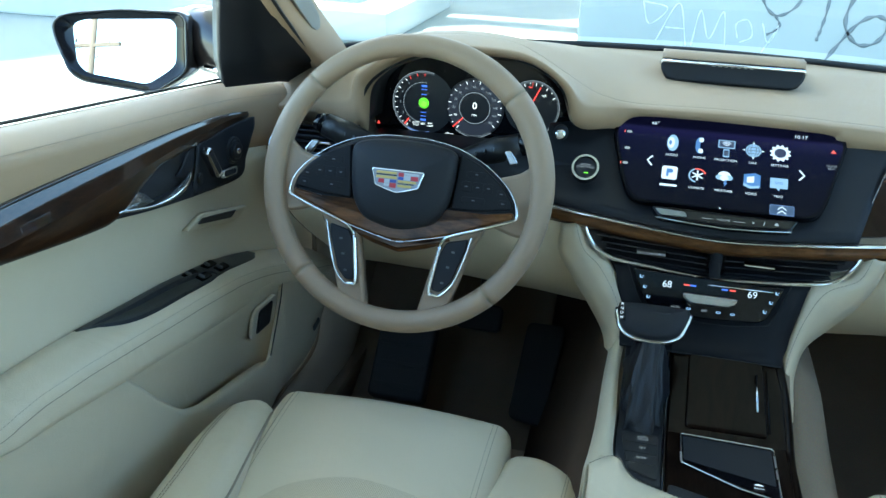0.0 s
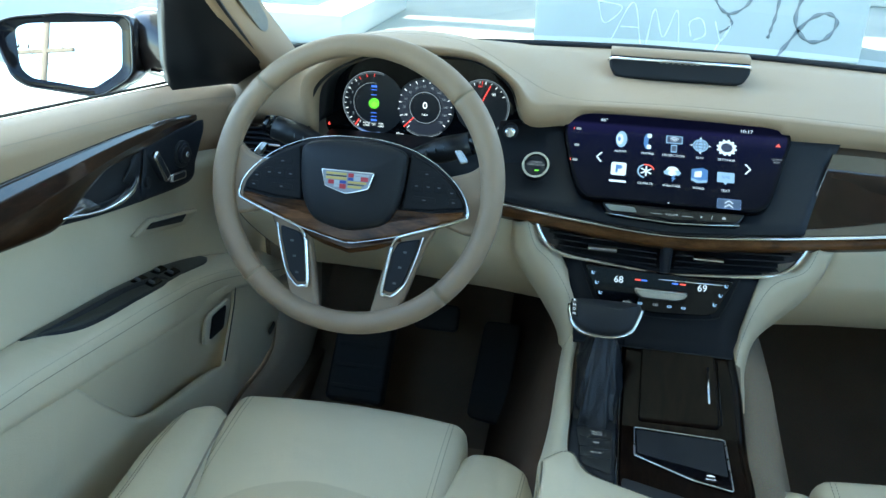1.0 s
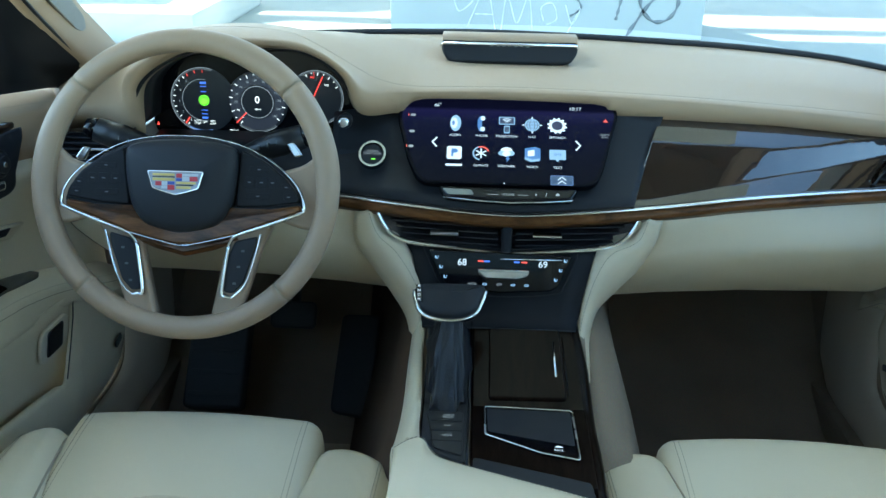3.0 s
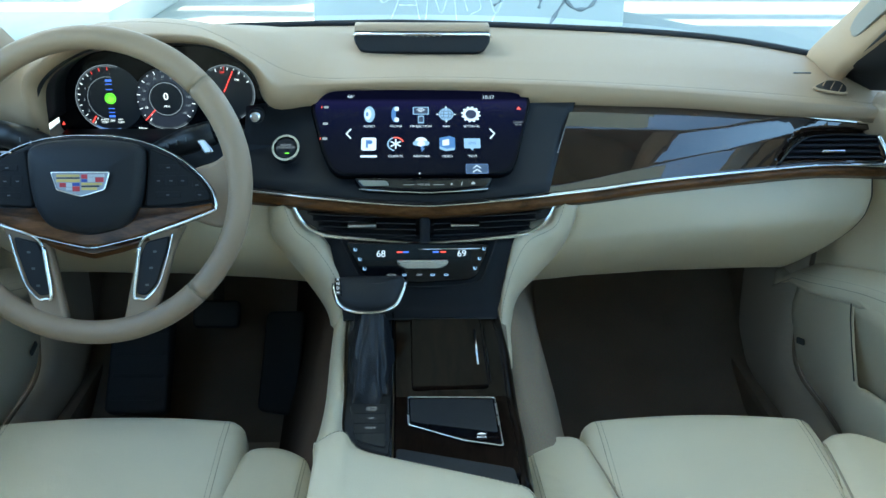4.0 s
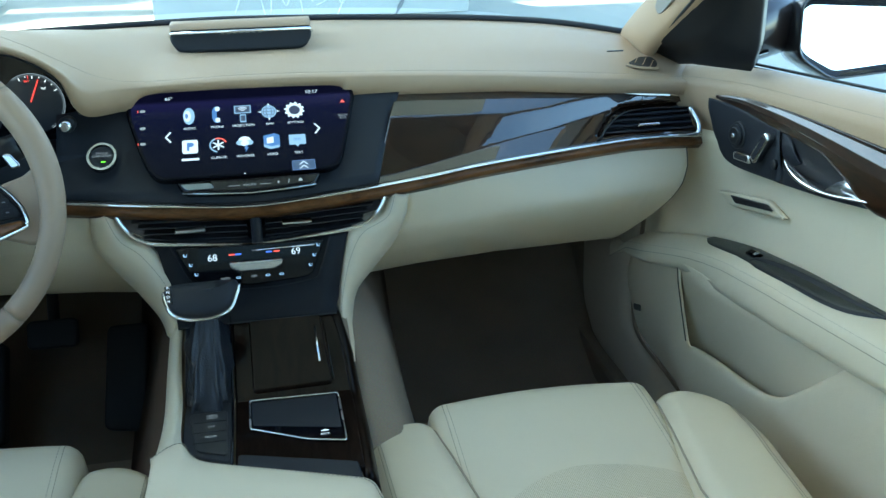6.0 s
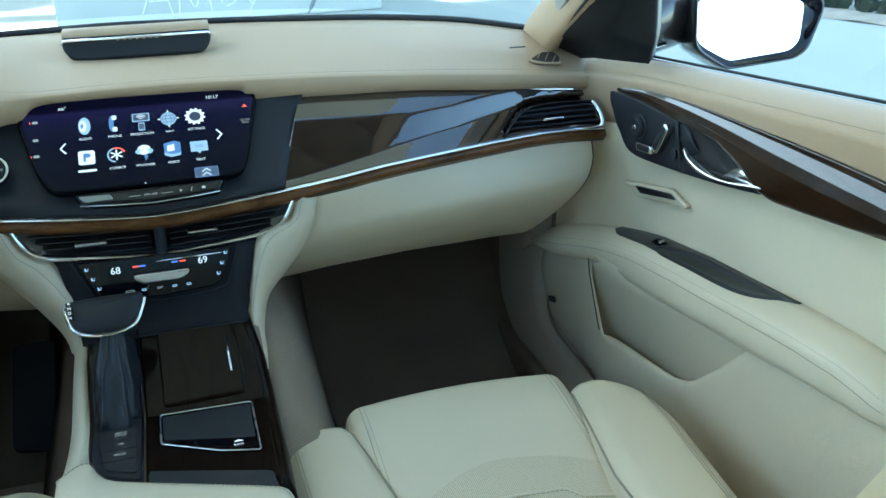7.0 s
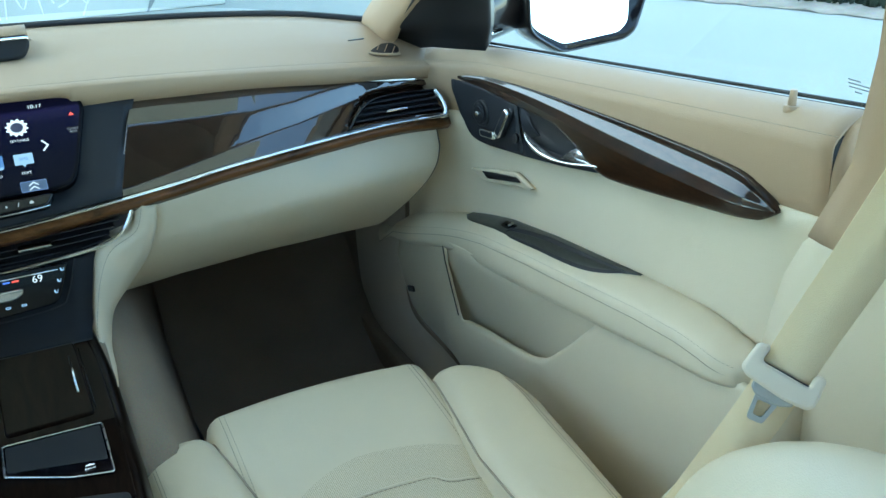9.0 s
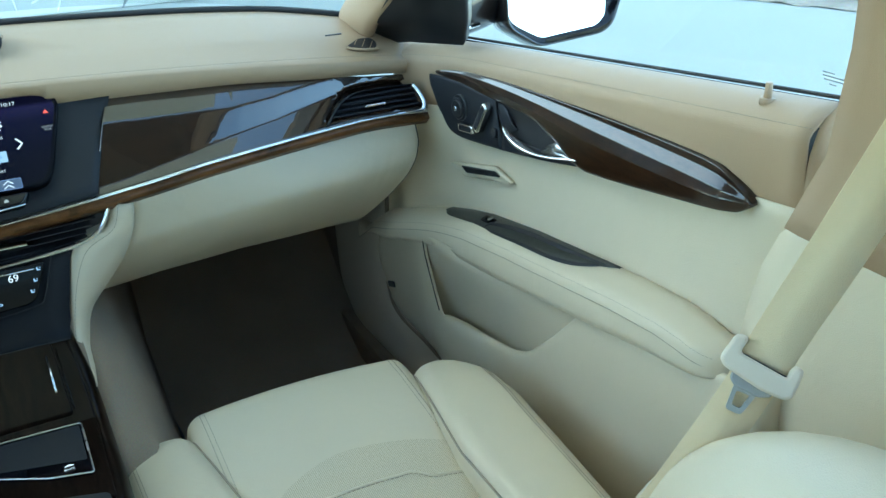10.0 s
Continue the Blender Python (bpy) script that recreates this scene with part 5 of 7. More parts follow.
for _i in range(7):
    flat("letter_bar", shift(rrect(0.005, 0.0042, 0.0004, 1), -0.027 + 0.009 * _i, 0.006), 0.0122, SATIN, speaker, axes((0, 1.304, 0.950), (1, 0, 0), (0, -1, 0.28)))


# ---- centre console ----
def cz(y):
    return 0.588 + max(0.0, y - 0.876) * 0.46


console = thing("centre_console", "centre console with dark wood, chrome and cream leather", "console")
ys = [0.60, 0.70, 0.78, 0.86, 0.90, 0.95, 0.99, 1.02]
part("base", loft([[V(-0.126, y, 0.25) for y in ys], [V(-0.124, y, cz(y) - 0.05) for y in ys], [V(-0.112, y, cz(y) - 0.012) for y in ys], [V(-0.102, y, cz(y) - 0.007) for y in ys], [V(0.098, y, cz(y) - 0.007) for y in ys],
                   [V(0.109, y, cz(y) - 0.016) for y in ys], [V(0.118, y, cz(y) - 0.06) for y in ys], [V(0.126, y, 0.25) for y in ys]]), CARPET_LIGHT, console, "tan carpeted tunnel sides", 0.004)
# cream side rail on the driver's side
_in = [(-0.104, 1.0, 0.640), (-0.106, 0.95, 0.622), (-0.103, 0.88, 0.597), (-0.102, 0.82, 0.592), (-0.098, 0.785, 0.593)]
_top = [(-0.113, 1.0, 0.640), (-0.115, 0.95, 0.622), (-0.114, 0.88, 0.599), (-0.115, 0.82, 0.597), (-0.113, 0.775, 0.605)]
_out = [(-0.124, 1.0, 0.620), (-0.126, 0.95, 0.600), (-0.127, 0.88, 0.578), (-0.130, 0.82, 0.575), (-0.132, 0.77, 0.588)]
_low = [(-0.126, 1.0, 0.52), (-0.128, 0.95, 0.51), (-0.130, 0.88, 0.50), (-0.133, 0.82, 0.49), (-0.136, 0.77, 0.48)]
part("side_rail", loft([cr(c, 24) for c in (_in, _top, _out, _low)]), CREAM, console, "cream leather side rail", 0.003)


def slab(name, pts, h, material, bevel=0.002, label="", parent=console, r=0.004, lift=0.0):
    """A panel that follows the console's slope."""
    o = ccw(rounded(pts, r))
    bm = plate(o, Matrix.Translation((0, 0, -0.008 + lift)), h + 0.008, bevel)
    bmesh.ops.bisect_plane(bm, geom=bm.verts[:] + bm.edges[:] + bm.faces[:], plane_co=(0, 0.876, 0), plane_no=(0, 1, 0))
    for v in bm.verts:
        v.co.z += cz(v.co.y)
    return part(name, bm, material, parent, label)


slab("veneer_deck", [(-0.042, 1.0), (0.088, 1.0), (0.098, 0.95), (0.102, 0.876), (0.102, 0.72), (-0.040, 0.72)], 0.0, WOOD_DIMMED, 0.003, "dark walnut deck")
_e = [(0.094, 1.0, 0.0), (0.101, 0.95, 0.0), (0.105, 0.876, 0.0), (0.106, 0.80, 0.0), (0.105, 0.70, 0.0)]
rows = [cr([(x + dx, y, cz(y) + dz) for x, y, _ in _e], 24) for dx, dz in ((-0.008, -0.003), (-0.003, 0.001), (0.004, -0.004), (0.010, -0.020), (0.013, -0.050))]
part("veneer_edge", loft(rows), WOOD_DIMMED, console, "dark walnut edge roll", 0.003)
slab("coin_pad", [(-0.037, 0.768), (0.094, 0.729), (0.098, 0.680), (-0.037, 0.725)], 0.002, DARK, 0.001, "charcoal rubber pad", r=0.006)
slab("shifter_bed", [(-0.101, 1.0), (-0.046, 1.0), (-0.0445, 0.86), (-0.044, 0.755), (-0.085, 0.775), (-0.100, 0.80), (-0.101, 0.86)], 0.001, DARK, 0.002, "charcoal shifter surround", r=0.01)
part("chrome_divider", tube([V(-0.0435, y, cz(y) + 0.0015) for y in (0.995, 0.95, 0.90, 0.86, 0.80, 0.75)], 0.0013, 8), GLOSS, console, "chrome divider")
lid = slab("storage_lid", [(-0.020, 0.984), (0.073, 0.984), (0.079, 0.886), (-0.019, 0.884)], 0.004, WOOD_DIMMED, 0.002, "dark walnut sliding lid", r=0.005)
part("pull", tube([V(0.064, 0.964, cz(0.964) + 0.006), V(0.066, 0.913, cz(0.913) + 0.006)], 0.0016, 8), CHROME, lid, "chrome pull")
for _a, _b in (((-0.016, 0.985), (0.070, 0.985)), ((0.0765, 0.975), (0.0815, 0.890))):
    part("lid_edge", tube([V(_a[0], _a[1], cz(_a[1]) + 0.003), V(_b[0], _b[1], cz(_b[1]) + 0.003)], 0.0007, 6), GLOSS, lid)
TR = [(-0.024, 0.871), (0.084, 0.868), (0.085, 0.768), (0.042, 0.779), (-0.023, 0.812)]
tray = slab("charging_tray", TR, 0.003, GLOSS, 0.001, "glossy black touchpad", r=0.004)
_o = ccw(rounded(TR, 0.004))
part("tray_frame", tube([V(p[0], p[1], cz(p[1]) + 0.003) for p in _o], 0.0012, 8, closed=True), SATIN, tray, "chrome frame")
slab("touch_pad", [(-0.021, 0.866), (0.081, 0.864), (0.0815, 0.794), (-0.020, 0.818)], 0.0035, DARK, 0.0006, "charcoal touch field", tray, 0.003)
KEYM = axes((0.062, 0.786, cz(0.78) + 0.0036), (1, 0, 0), (0, 0, 1))
words("caption", "BACK", 0.0044, KEYM @ Matrix.Translation((0, -0.002, 0.0006)), ICON_W, tray)
flat("back_mark", [(-0.005, 0.0035), (0.005, 0.0035), (0.005, 0.0045), (0.0, 0.0068), (-0.005, 0.0045)], 0.0006, ICON_W, tray, KEYM)
bp = slab("button_panel", [(-0.095, 0.856), (-0.050, 0.857), (-0.049, 0.768), (-0.083, 0.782)], 0.003, BLACK, 0.001, "black button panel", r=0.006)
for _t, _y in (("AUTO\nHOLD", 0.846), ("OFF", 0.826), ("MODE", 0.806)):
    words("caption", _t, 0.0046, axes((-0.068, _y, cz(_y) + 0.0034), (1, 0, 0), (0, 0, 1)), GREY_GLOW, bp)
    part("key_gap", tube([V(-0.088, _y - 0.010, cz(_y) + 0.0030), V(-0.051, _y - 0.010, cz(_y) + 0.0030)], 0.0006, 4), RUBBER, bp)
# armrest
armrest = thing("console_armrest", "cream stitched leather console armrest", "armrest")
front = [(-0.130, 0.760), (-0.112, 0.778), (-0.098, 0.780), (-0.088, 0.760), (-0.075, 0.745), (-0.047, 0.733), (0.013, 0.712), (0.077, 0.689), (0.103, 0.676), (0.112, 0.648)]
fs = cr([(a, b, 0) for a, b in front], 40)
rows = []
for dy, z in ((0.004, 0.50), (0.003, 0.575), (0.001, 0.598), (-0.004, 0.607), (-0.014, 0.613), (-0.05, 0.620), (-0.15, 0.632), (-0.35, 0.640)):
    rows.append([V(p.x * (1 - 0.05 * min(1, -dy / 0.02) if dy < 0 else 1), p.y + dy if dy > -0.1 else min(p.y + dy, 0.60 + dy + 0.1), z) for p in fs])
part("armrest_pad", loft(rows), CREAM, armrest, "", 0.004)
stitches([p + V(0, 0, 0.001) for p in rows[4]], "armrest_seam", THREAD, armrest, 0.005, 0.0005)
part("armrest_body", box((0, 0.35, 0.50), (0.235, 0.55, 0.24), 0.015), CREAM, armrest)

# ---- gear selector ----
shifter = thing("gear_selector", "black leather gear selector with chrome edge", "gear lever")
KM = axes((-0.071, 0.962, 0.684), (1, 0.05, 0), (0, -0.52, 0.855)) @ Matrix.Scale(0.89, 4)
KN = [(-0.050, 0.022), (-0.02, 0.026), (0.03, 0.024), (0.049, 0.020), (0.043, -0.004), (0.033, -0.022), (0.010, -0.031), (-0.020, -0.029), (-0.040, -0.020), (-0.049, -0.002)]
part("knob", plate([(p.x, p.y) for p in ring([(*q, 0) for q in KN], 48)], KM, 0.024, 0.008, dome=0.004), DARK, shifter, "charcoal leather knob")
_ring = [(p.x, p.y) for p in ring([(*q, 0) for q in KN], 48)]
_edge = [KM @ V(x * 1.02, y * 1.02, 0.011) for x, y in _ring if y < 0.021]
part("chrome_edge", tube(sorted(_edge, key=lambda p: p.x), 0.0030, 8), CHROME, shifter, "chrome lower edge")
sel = part("selector_strip", plate(rounded([(-0.051, 0.020), (-0.043, 0.020), (-0.040, -0.010), (-0.047, -0.004)], 0.002), KM, 0.0255, 0.001), GLOSS, shifter)
for _t, _y in zip("RNDM", (0.017, 0.0095, 0.002, -0.006)):
    words("gear_letter", _t, 0.0062, KM @ Matrix.Translation((-0.046, _y, 0.0258)), ICON_W, sel)
rows = []
for h, (w, d, cx, cy) in enumerate(((0.027, 0.060, -0.072, 0.925), (0.0245, 0.055, -0.072, 0.927), (0.0215, 0.046, -0.072, 0.932), (0.0185, 0.038, -0.072, 0.938), (0.0155, 0.030, -0.071, 0.944), (0.013, 0.022, -0.070, 0.950), (0.011, 0.016, -0.070, 0.954))):
    zc = 0.612 + h * 0.012
    row = []
    for k in range(48):
        a = 2 * math.pi * k / 48
        f = 1.03 + 0.11 * math.sin(3 * a + h * 0.5) + 0.24 * (1 - abs(math.sin(4.5 * a - h * 0.42)) ** 0.6 - 0.35) * (1 - 0.07 * h) + 0.04 * math.sin(14 * a + 1.1 * h)
        x, y = w * f * math.copysign(abs(math.cos(a)) ** 0.6, math.cos(a)), d * f * math.copysign(abs(math.sin(a)) ** 0.6, math.sin(a))
        z = zc + (0.40 * y if h == 0 else 0.40 * y * (1 - h / 7)) * 1.0
        row.append(V(cx + x, cy + y, z))
    rows.append(row)
rows = [list(r) for r in zip(*[cr([tuple(q) for q in col], 26) for col in zip(*rows)])]
part("boot", loft(rows, close=True), BOOT, shifter, "creased black leather boot")


# ---- doors ----
def belt(y):
    return 1.027 - 0.111 * y


def door(s, name, label):
    """A front door: s is 1 for the passenger's side, -1 for the driver's."""
    d = thing(name, label, "car door")
    Y = np.linspace(0.44, 1.235, 40)
    Yf = np.linspace(0.44, 1.34, 46)

    def P(x, y, z):
        return V(s * x, y, z)

    def xin(y):
        # the trim curves in towards the dashboard
        return 0.0 - 0.05 * min(1.0, max(0.0, (y - 1.05) / 0.17) ** 2)

    def arm_top(y):
        return float(np.interp(y, [0.44, 0.50, 0.533, 0.57, 0.639, 0.703, 0.81, 0.879, 1.006, 1.108, 1.197, 1.267, 1.365], [0.697, 0.709, 0.715, 0.717, 0.712, 0.704, 0.690, 0.681, 0.659, 0.633, 0.608, 0.584, 0.515]))

    def arm_low(y):
        return float(np.interp(y, [0.44, 0.518, 0.589, 0.713, 0.809, 0.949, 1.12, 1.30], [0.678, 0.673, 0.664, 0.643, 0.629, 0.605, 0.584, 0.545]))

    # tan belt pad
    rows = [[P(0.775 + xin(y) * 0.3, y, belt(y) - 0.03) for y in Y], [P(0.763 + xin(y) * 0.5, y, belt(y) - 0.002) for y in Y], [P(0.752 + xin(y) * 0.7, y, belt(y) + 0.002) for y in Y]]
    for x, dz in ((0.737, -0.003), (0.724, -0.011), (0.7155, -0.019), (0.7125, -0.0245), (0.7120, -0.031), (0.7140, -0.052), (0.7185, -0.078), (0.726, -0.100), (0.735, -0.108)):
        rows.append([P(x + xin(y), y, belt(y) + dz) for y in Y])
    part("belt_pad", loft(rows), TAN, d, "tan padded belt rail", 0.003)
    stitches([P(0.7165 + xin(y), y, belt(y) - 0.0168) for y in Y], "belt_seam", THREAD, d, 0.006, 0.0004)
    # cream upper panel behind the trim, down to the armrest
    rows = [[P(0.726 + xin(y), y, belt(y) - 0.098) for y in Yf]]
    for t in (0.15, 0.4, 0.7, 0.9, 1.0):
        rows.append([P(0.724 + xin(y) + 0.010 * math.sin(math.pi * t) + 0.03 * min(1.0, max(0.0, (0.525 - 0.03 * (1 - t) - y) / 0.07)) ** 1.6, y, (belt(y) - 0.1) * (1 - t) + (arm_top(y) - 0.004) * t) for y in Yf])
    rows.append([P(0.735 + xin(y), y, arm_top(y) - 0.03) for y in Yf])
    part("upper_panel", loft(rows), CREAM, d, "cream leather door panel", 0.003)
    # armrest
    rows = []
    Ya = list(np.linspace(0.483, 0.536, 16)) + list(np.linspace(0.545, 1.34, 56))
    for dx, dz, t in ((0.012, -0.004, 0.0), (0.0, 0.0, 0.0), (-0.004, 0.003, 0.0), (-0.020, 0.000, 0.0), (-0.036, -0.006, 0.0), (-0.047, -0.010, 0.0), (-0.0530, -0.0145, 0.0), (-0.0560, -0.0215, 0.02), (-0.0575, -0.029, 0.30),
                      (-0.0585, -0.029, 0.62), (-0.0560, -0.029, 0.90), (-0.052, -0.029, 0.99), (-0.035, -0.029, 1.05), (0.0, -0.029, 1.1)):
        row = []
        for y in Ya:
            e = min(1.0, max(0.0, (0.536 - y) / 0.053))
            tap = max(0.05, max(0.0, 1 - e ** 2.4) ** (1 / 2.4))
            wf = float(np.interp(y, [0.44, 0.6, 0.85, 1.2], [0.72, 0.86, 1.0, 1.0]))
            top = arm_top(y) + dz
            z = top + (arm_low(y) - top) * t
            zc = arm_low(y) + 0.02
            z = zc + (z - zc) * (0.86 + 0.14 * tap)
            row.append(P(0.722 + xin(min(y, 1.2)) + dx * wf * tap, y, z))
        rows.append(row)
    part("armrest", loft(rows), CREAM, d, "cream padded armrest", 0.003)
    stitches([p + V(-s * 0.0020, 0, 0.0026) for p in rows[6][1:]], "armrest_seam", THREAD, d, 0.005, 0.00022)
    part("edge_groove", tube([p + V(-s * 0.0030, 0, -0.0010) for p in rows[7][1:]], 0.0006, 5), GROOVE, d)
    part("armrest_joint", tube([p + V(-s * 0.001, 0, 0.0015) for p in rows[1][8:60]], 0.0009, 5), RUBBER, d)

    # lower panel with its bin
    def bin_top(y):
        return float(np.interp(y, [0.44, 0.713, 0.746, 0.781, 0.831, 0.874, 0.934, 0.999, 1.066, 1.073, 1.095, 1.117, 1.123, 1.30], [0.69, 0.650, 0.614, 0.574, 0.524, 0.505, 0.495, 0.487, 0.474, 0.480, 0.521, 0.564, 0.60, 0.58]))

    def xb(y):
        return float(np.interp(y, [0.44, 0.7, 1.15, 1.30], [0.692, 0.680, 0.652, 0.641]))

    def foot_z(y):
        return float(np.interp(y, [0.44, 1.0, 1.094, 1.153, 1.235, 1.262, 1.283], [0.30, 0.345, 0.357, 0.366, 0.377, 0.392, 0.44]))

    Yi = np.linspace(0.66, 1.16, 34)
    rows = [[P(min(0.725, xb(y) + 0.004 + 0.068 * t ** 1.15), y, arm_low(y) + 0.014 + (0.34 - arm_low(y)) * t) for y in Yi] for t in np.linspace(0, 1, 10)]
    part("inner_panel", loft(rows), CREAM, d, "cream lower door panel", 0.003)
    Yb = sorted(list(np.linspace(0.44, 1.05, 44)) + list(np.linspace(1.056, 1.13, 20)) + list(np.linspace(1.14, 1.283, 12)))

    def lip(y):
        return min(bin_top(y), arm_low(y) + 0.012)

    rows = []
    for dx, dz in ((0.022, -0.05), (0.016, -0.010), (0.013, -0.003), (0.007, 0.0), (0.002, -0.003), (0.0, -0.010), (-0.001, -0.03)):
        rows.append([P(xb(y) + dx * (0.4 if y > 1.056 else 1.0), y, lip(y) + dz) for y in Yb])
    for t, dx in ((0.3, -0.004), (0.6, 0.0), (0.85, 0.008), (0.96, 0.018), (1.0, 0.030)):
        rows.append([P(xb(y) + dx, y, (lip(y) - 0.03) * (1 - t) + foot_z(y) * t) for y in Yb])
    rows.append([P(0.75, y, foot_z(y) - 0.015) for y in Yb])
    part("door_bin", loft(rows), CREAM, d, "cream moulded door bin", 0.003)
    part("panel_joint", tube([P(xb(y) - 0.0002, y, z) for y, z in ((1.124, 0.590), (1.117, 0.563), (1.096, 0.520), (1.074, 0.478))], 0.0011, 5), RUBBER, d)
    # door end, toward the rear
    def end(nm, z0, z1, xf, material, lab):
        zz = np.linspace(z0, z1, 12)
        part(nm, loft([[P(xf(z), 0.4405, z) for z in zz], [P(xf(z) + 0.006, 0.434, z) for z in zz], [P(xf(z) + 0.02, 0.430, z) for z in zz], [P(0.80, 0.428, z) for z in zz]]), material, d, lab, 0.002)

    end("rear_edge", 0.28, 0.868, lambda z: float(np.interp(z, [0.28, 0.36, 0.60, 0.69, 0.72, 0.80, 0.868], [0.73, 0.698, 0.690, 0.693, 0.722, 0.732, 0.728])), CREAM, "cream door end")
    zb = belt(0.44)
    end("belt_end", 0.866, zb + 0.001, lambda z: float(np.interp(z, [0.866, 0.875, 0.90, zb - 0.045, zb - 0.02, zb - 0.004, zb + 0.002], [0.735, 0.726, 0.719, 0.718, 0.724, 0.735, 0.752])), TAN, "tan belt rail end")
    part("dark_seal", tube([P(0.765, 0.424, z) for z in np.linspace(0.3, 0.985, 12)], 0.010, 8), RUBBER, d)
    # veneer spear
    top = cr([(1.152, 0.860, 0), (1.102, 0.869, 0), (1.02, 0.878, 0), (0.944, 0.8845, 0), (0.808, 0.8915, 0), (0.695, 0.896, 0), (0.598, 0.8975, 0), (0.547, 0.8955, 0), (0.526, 0.889, 0), (0.507, 0.879, 0), (0.496, 0.869, 0)], 200)
    low = cr([(1.152, 0.856, 0), (1.10, 0.853, 0), (1.023, 0.851, 0), (0.944, 0.8525, 0), (0.885, 0.853, 0), (0.858, 0.846, 0), (0.82, 0.834, 0), (0.79, 0.8225, 0), (0.765, 0.8185, 0), (0.743, 0.8195, 0), (0.688, 0.827, 0), (0.591, 0.842, 0), (0.52, 0.853, 0), (0.506, 0.858, 0), (0.496, 0.867, 0)], 200)

    def yz(name_, pts, x0, h, bev, material, parent, lab=""):
        """A plate drawn in the door's own plane (y, z) that follows its curve."""
        bm_ = plate([(-s * a, b) for a, b in pts], axes((s * x0, 0, 0), (0, -s, 0), (-s, 0, 0)), h, bev)
        for v in bm_.verts:
            v.co.x += s * xin(v.co.y)
        return part(name_, bm_, material, parent, lab)

    def sheet(name_, upper, lower, n, bulge, material, lab, base, parent=None):
        u, w = cr([(a, b, 0) for a, b in upper], n), cr([(a, b, 0) for a, b in lower], n)
        rr = []
        for t in np.linspace(0, 1, 17):
            row = []
            for p, q in zip(u, w):
                c = p.lerp(q, t)
                lift = math.sin(math.pi * t)
                row.append(P(0.716 + xin(c.x) - base - bulge * lift, c.x, c.y))
            rr.append(row)
        rr.insert(0, [P(0.728 + xin(p.x), p.x, p.y) for p in u])
        rr.append([P(0.728 + xin(p.x), p.x, p.y) for p in w])
        return part(name_, loft(rr), material, parent or d, lab, 0.002)

    # the spear: a scooped upper face that sweeps out to a ridge, and a flat face under it
    rr = []
    FRONT = 1.150 if s > 0 else 1.134
    ye = [FRONT - (FRONT - 0.496) * q for q in np.linspace(0, 1, 120)]
    def ridge_z(y):
        return float(np.interp(y, [0.49, 0.54, 0.583, 0.68, 0.74, 0.80, 0.86, 0.93, 1.0, 1.09, 1.16], [0.869, 0.866, 0.865, 0.863, 0.863, 0.864, 0.866, 0.867, 0.866, 0.864, 0.858]))

    for t in [-1] + list(np.linspace(0, 1, 22)) + [1.04, 1.1, 1.3, 1.6, 1.85, 1.95, 2.0, 3]:
        row = []
        for y in ye:
            zt = float(np.interp(-y, [-p.x for p in top], [p.y for p in top]))
            zl = float(np.interp(-y, [-p.x for p in low], [p.y for p in low]))
            zr = min(max(ridge_z(y), zl + 0.18 * (zt - zl)), zt - 0.3 * (zt - zl))
            q0 = float(np.interp(y, [0.5, 0.6, 0.75, 0.9, 1.12], [0.30, 0.26, 0.20, 0.15, 0.05])) * (1.0 if s > 0 else 0.3)
            q = min(1.0, max(0.0, t))
            # a thin brow, a ledge that faces up, then a steep flank to the ridge
            led = min(max(0.0, q - q0), 0.36)
            off = 0.006 + (zt - zr) * (0.10 * q + 0.50 * led + 0.15 * max(0.0, q - q0 - 0.36))
            off += float(np.interp(t, [1.0, 1.04, 1.1, 1.6, 1.85, 1.95, 2.0], [0.0, 0.0003, 0.0, -0.001, -0.002, -0.0035, -0.006]))
            e_ = min(1.0, (y - 0.4955) / 0.03, (FRONT + 0.002 - y) / 0.02)
            off = -0.012 if t in (-1, 3) else off * math.sqrt(max(0.0, e_))
            z = zt + (zr - zt) * q if t <= 1 else zr + (zl - zr) * min(1.0, t - 1)
            row.append(P(0.716 + xin(y) - off, y, z))
        rr.append(row)
    part("veneer_spear", loft(rr), WOOD_DOOR, d, "glossy dark walnut spear", 0.002)
    hp = sheet("handle_plate", [(FRONT + 0.006, 0.854), (1.10, 0.854), (1.05, 0.853), (0.985, 0.853)], [(FRONT, 0.828), (FRONT - 0.016, 0.798), (1.094, 0.768), (0.960, 0.783)], 24, 0.002, DARK, "charcoal handle plate", 0.006)
    sheet("plate_foot", [(0.965, 0.813), (0.915, 0.809), (0.87, 0.812), (0.79, 0.822)], [(0.965, 0.7825), (0.90, 0.793), (0.85, 0.802), (0.783, 0.816)], 20, 0.001, DARK, "", 0.006, None)
    # scooped handle recess and its lever
    sheet("handle_recess", [(0.990, 0.856), (0.93, 0.862), (0.87, 0.859), (0.79, 0.828)], [(0.960, 0.809), (0.915, 0.806), (0.87, 0.809), (0.79, 0.820)], 24, -0.002, BLACK, "black handle recess", 0.0025)
    sheet("recess_wall", [(0.990, 0.853), (0.972, 0.849), (0.955, 0.842)], [(0.963, 0.804), (0.945, 0.814), (0.930, 0.822)], 10, 0.003, DARK, "", 0.002)
    lv = [P(0.706, 0.955, 0.822), P(0.702, 0.936, 0.8155), P(0.697, 0.905, 0.812), P(0.695, 0.872, 0.8115), P(0.697, 0.833, 0.8155), P(0.704, 0.772, 0.829)]
    lever = part("door_lever", tube(cr(lv, 28), [0.0025 + 0.004 * math.sin(math.pi * min(1, i / 20)) for i in range(28)], 10, flat=0.7), CHROME, d, "chrome door lever")
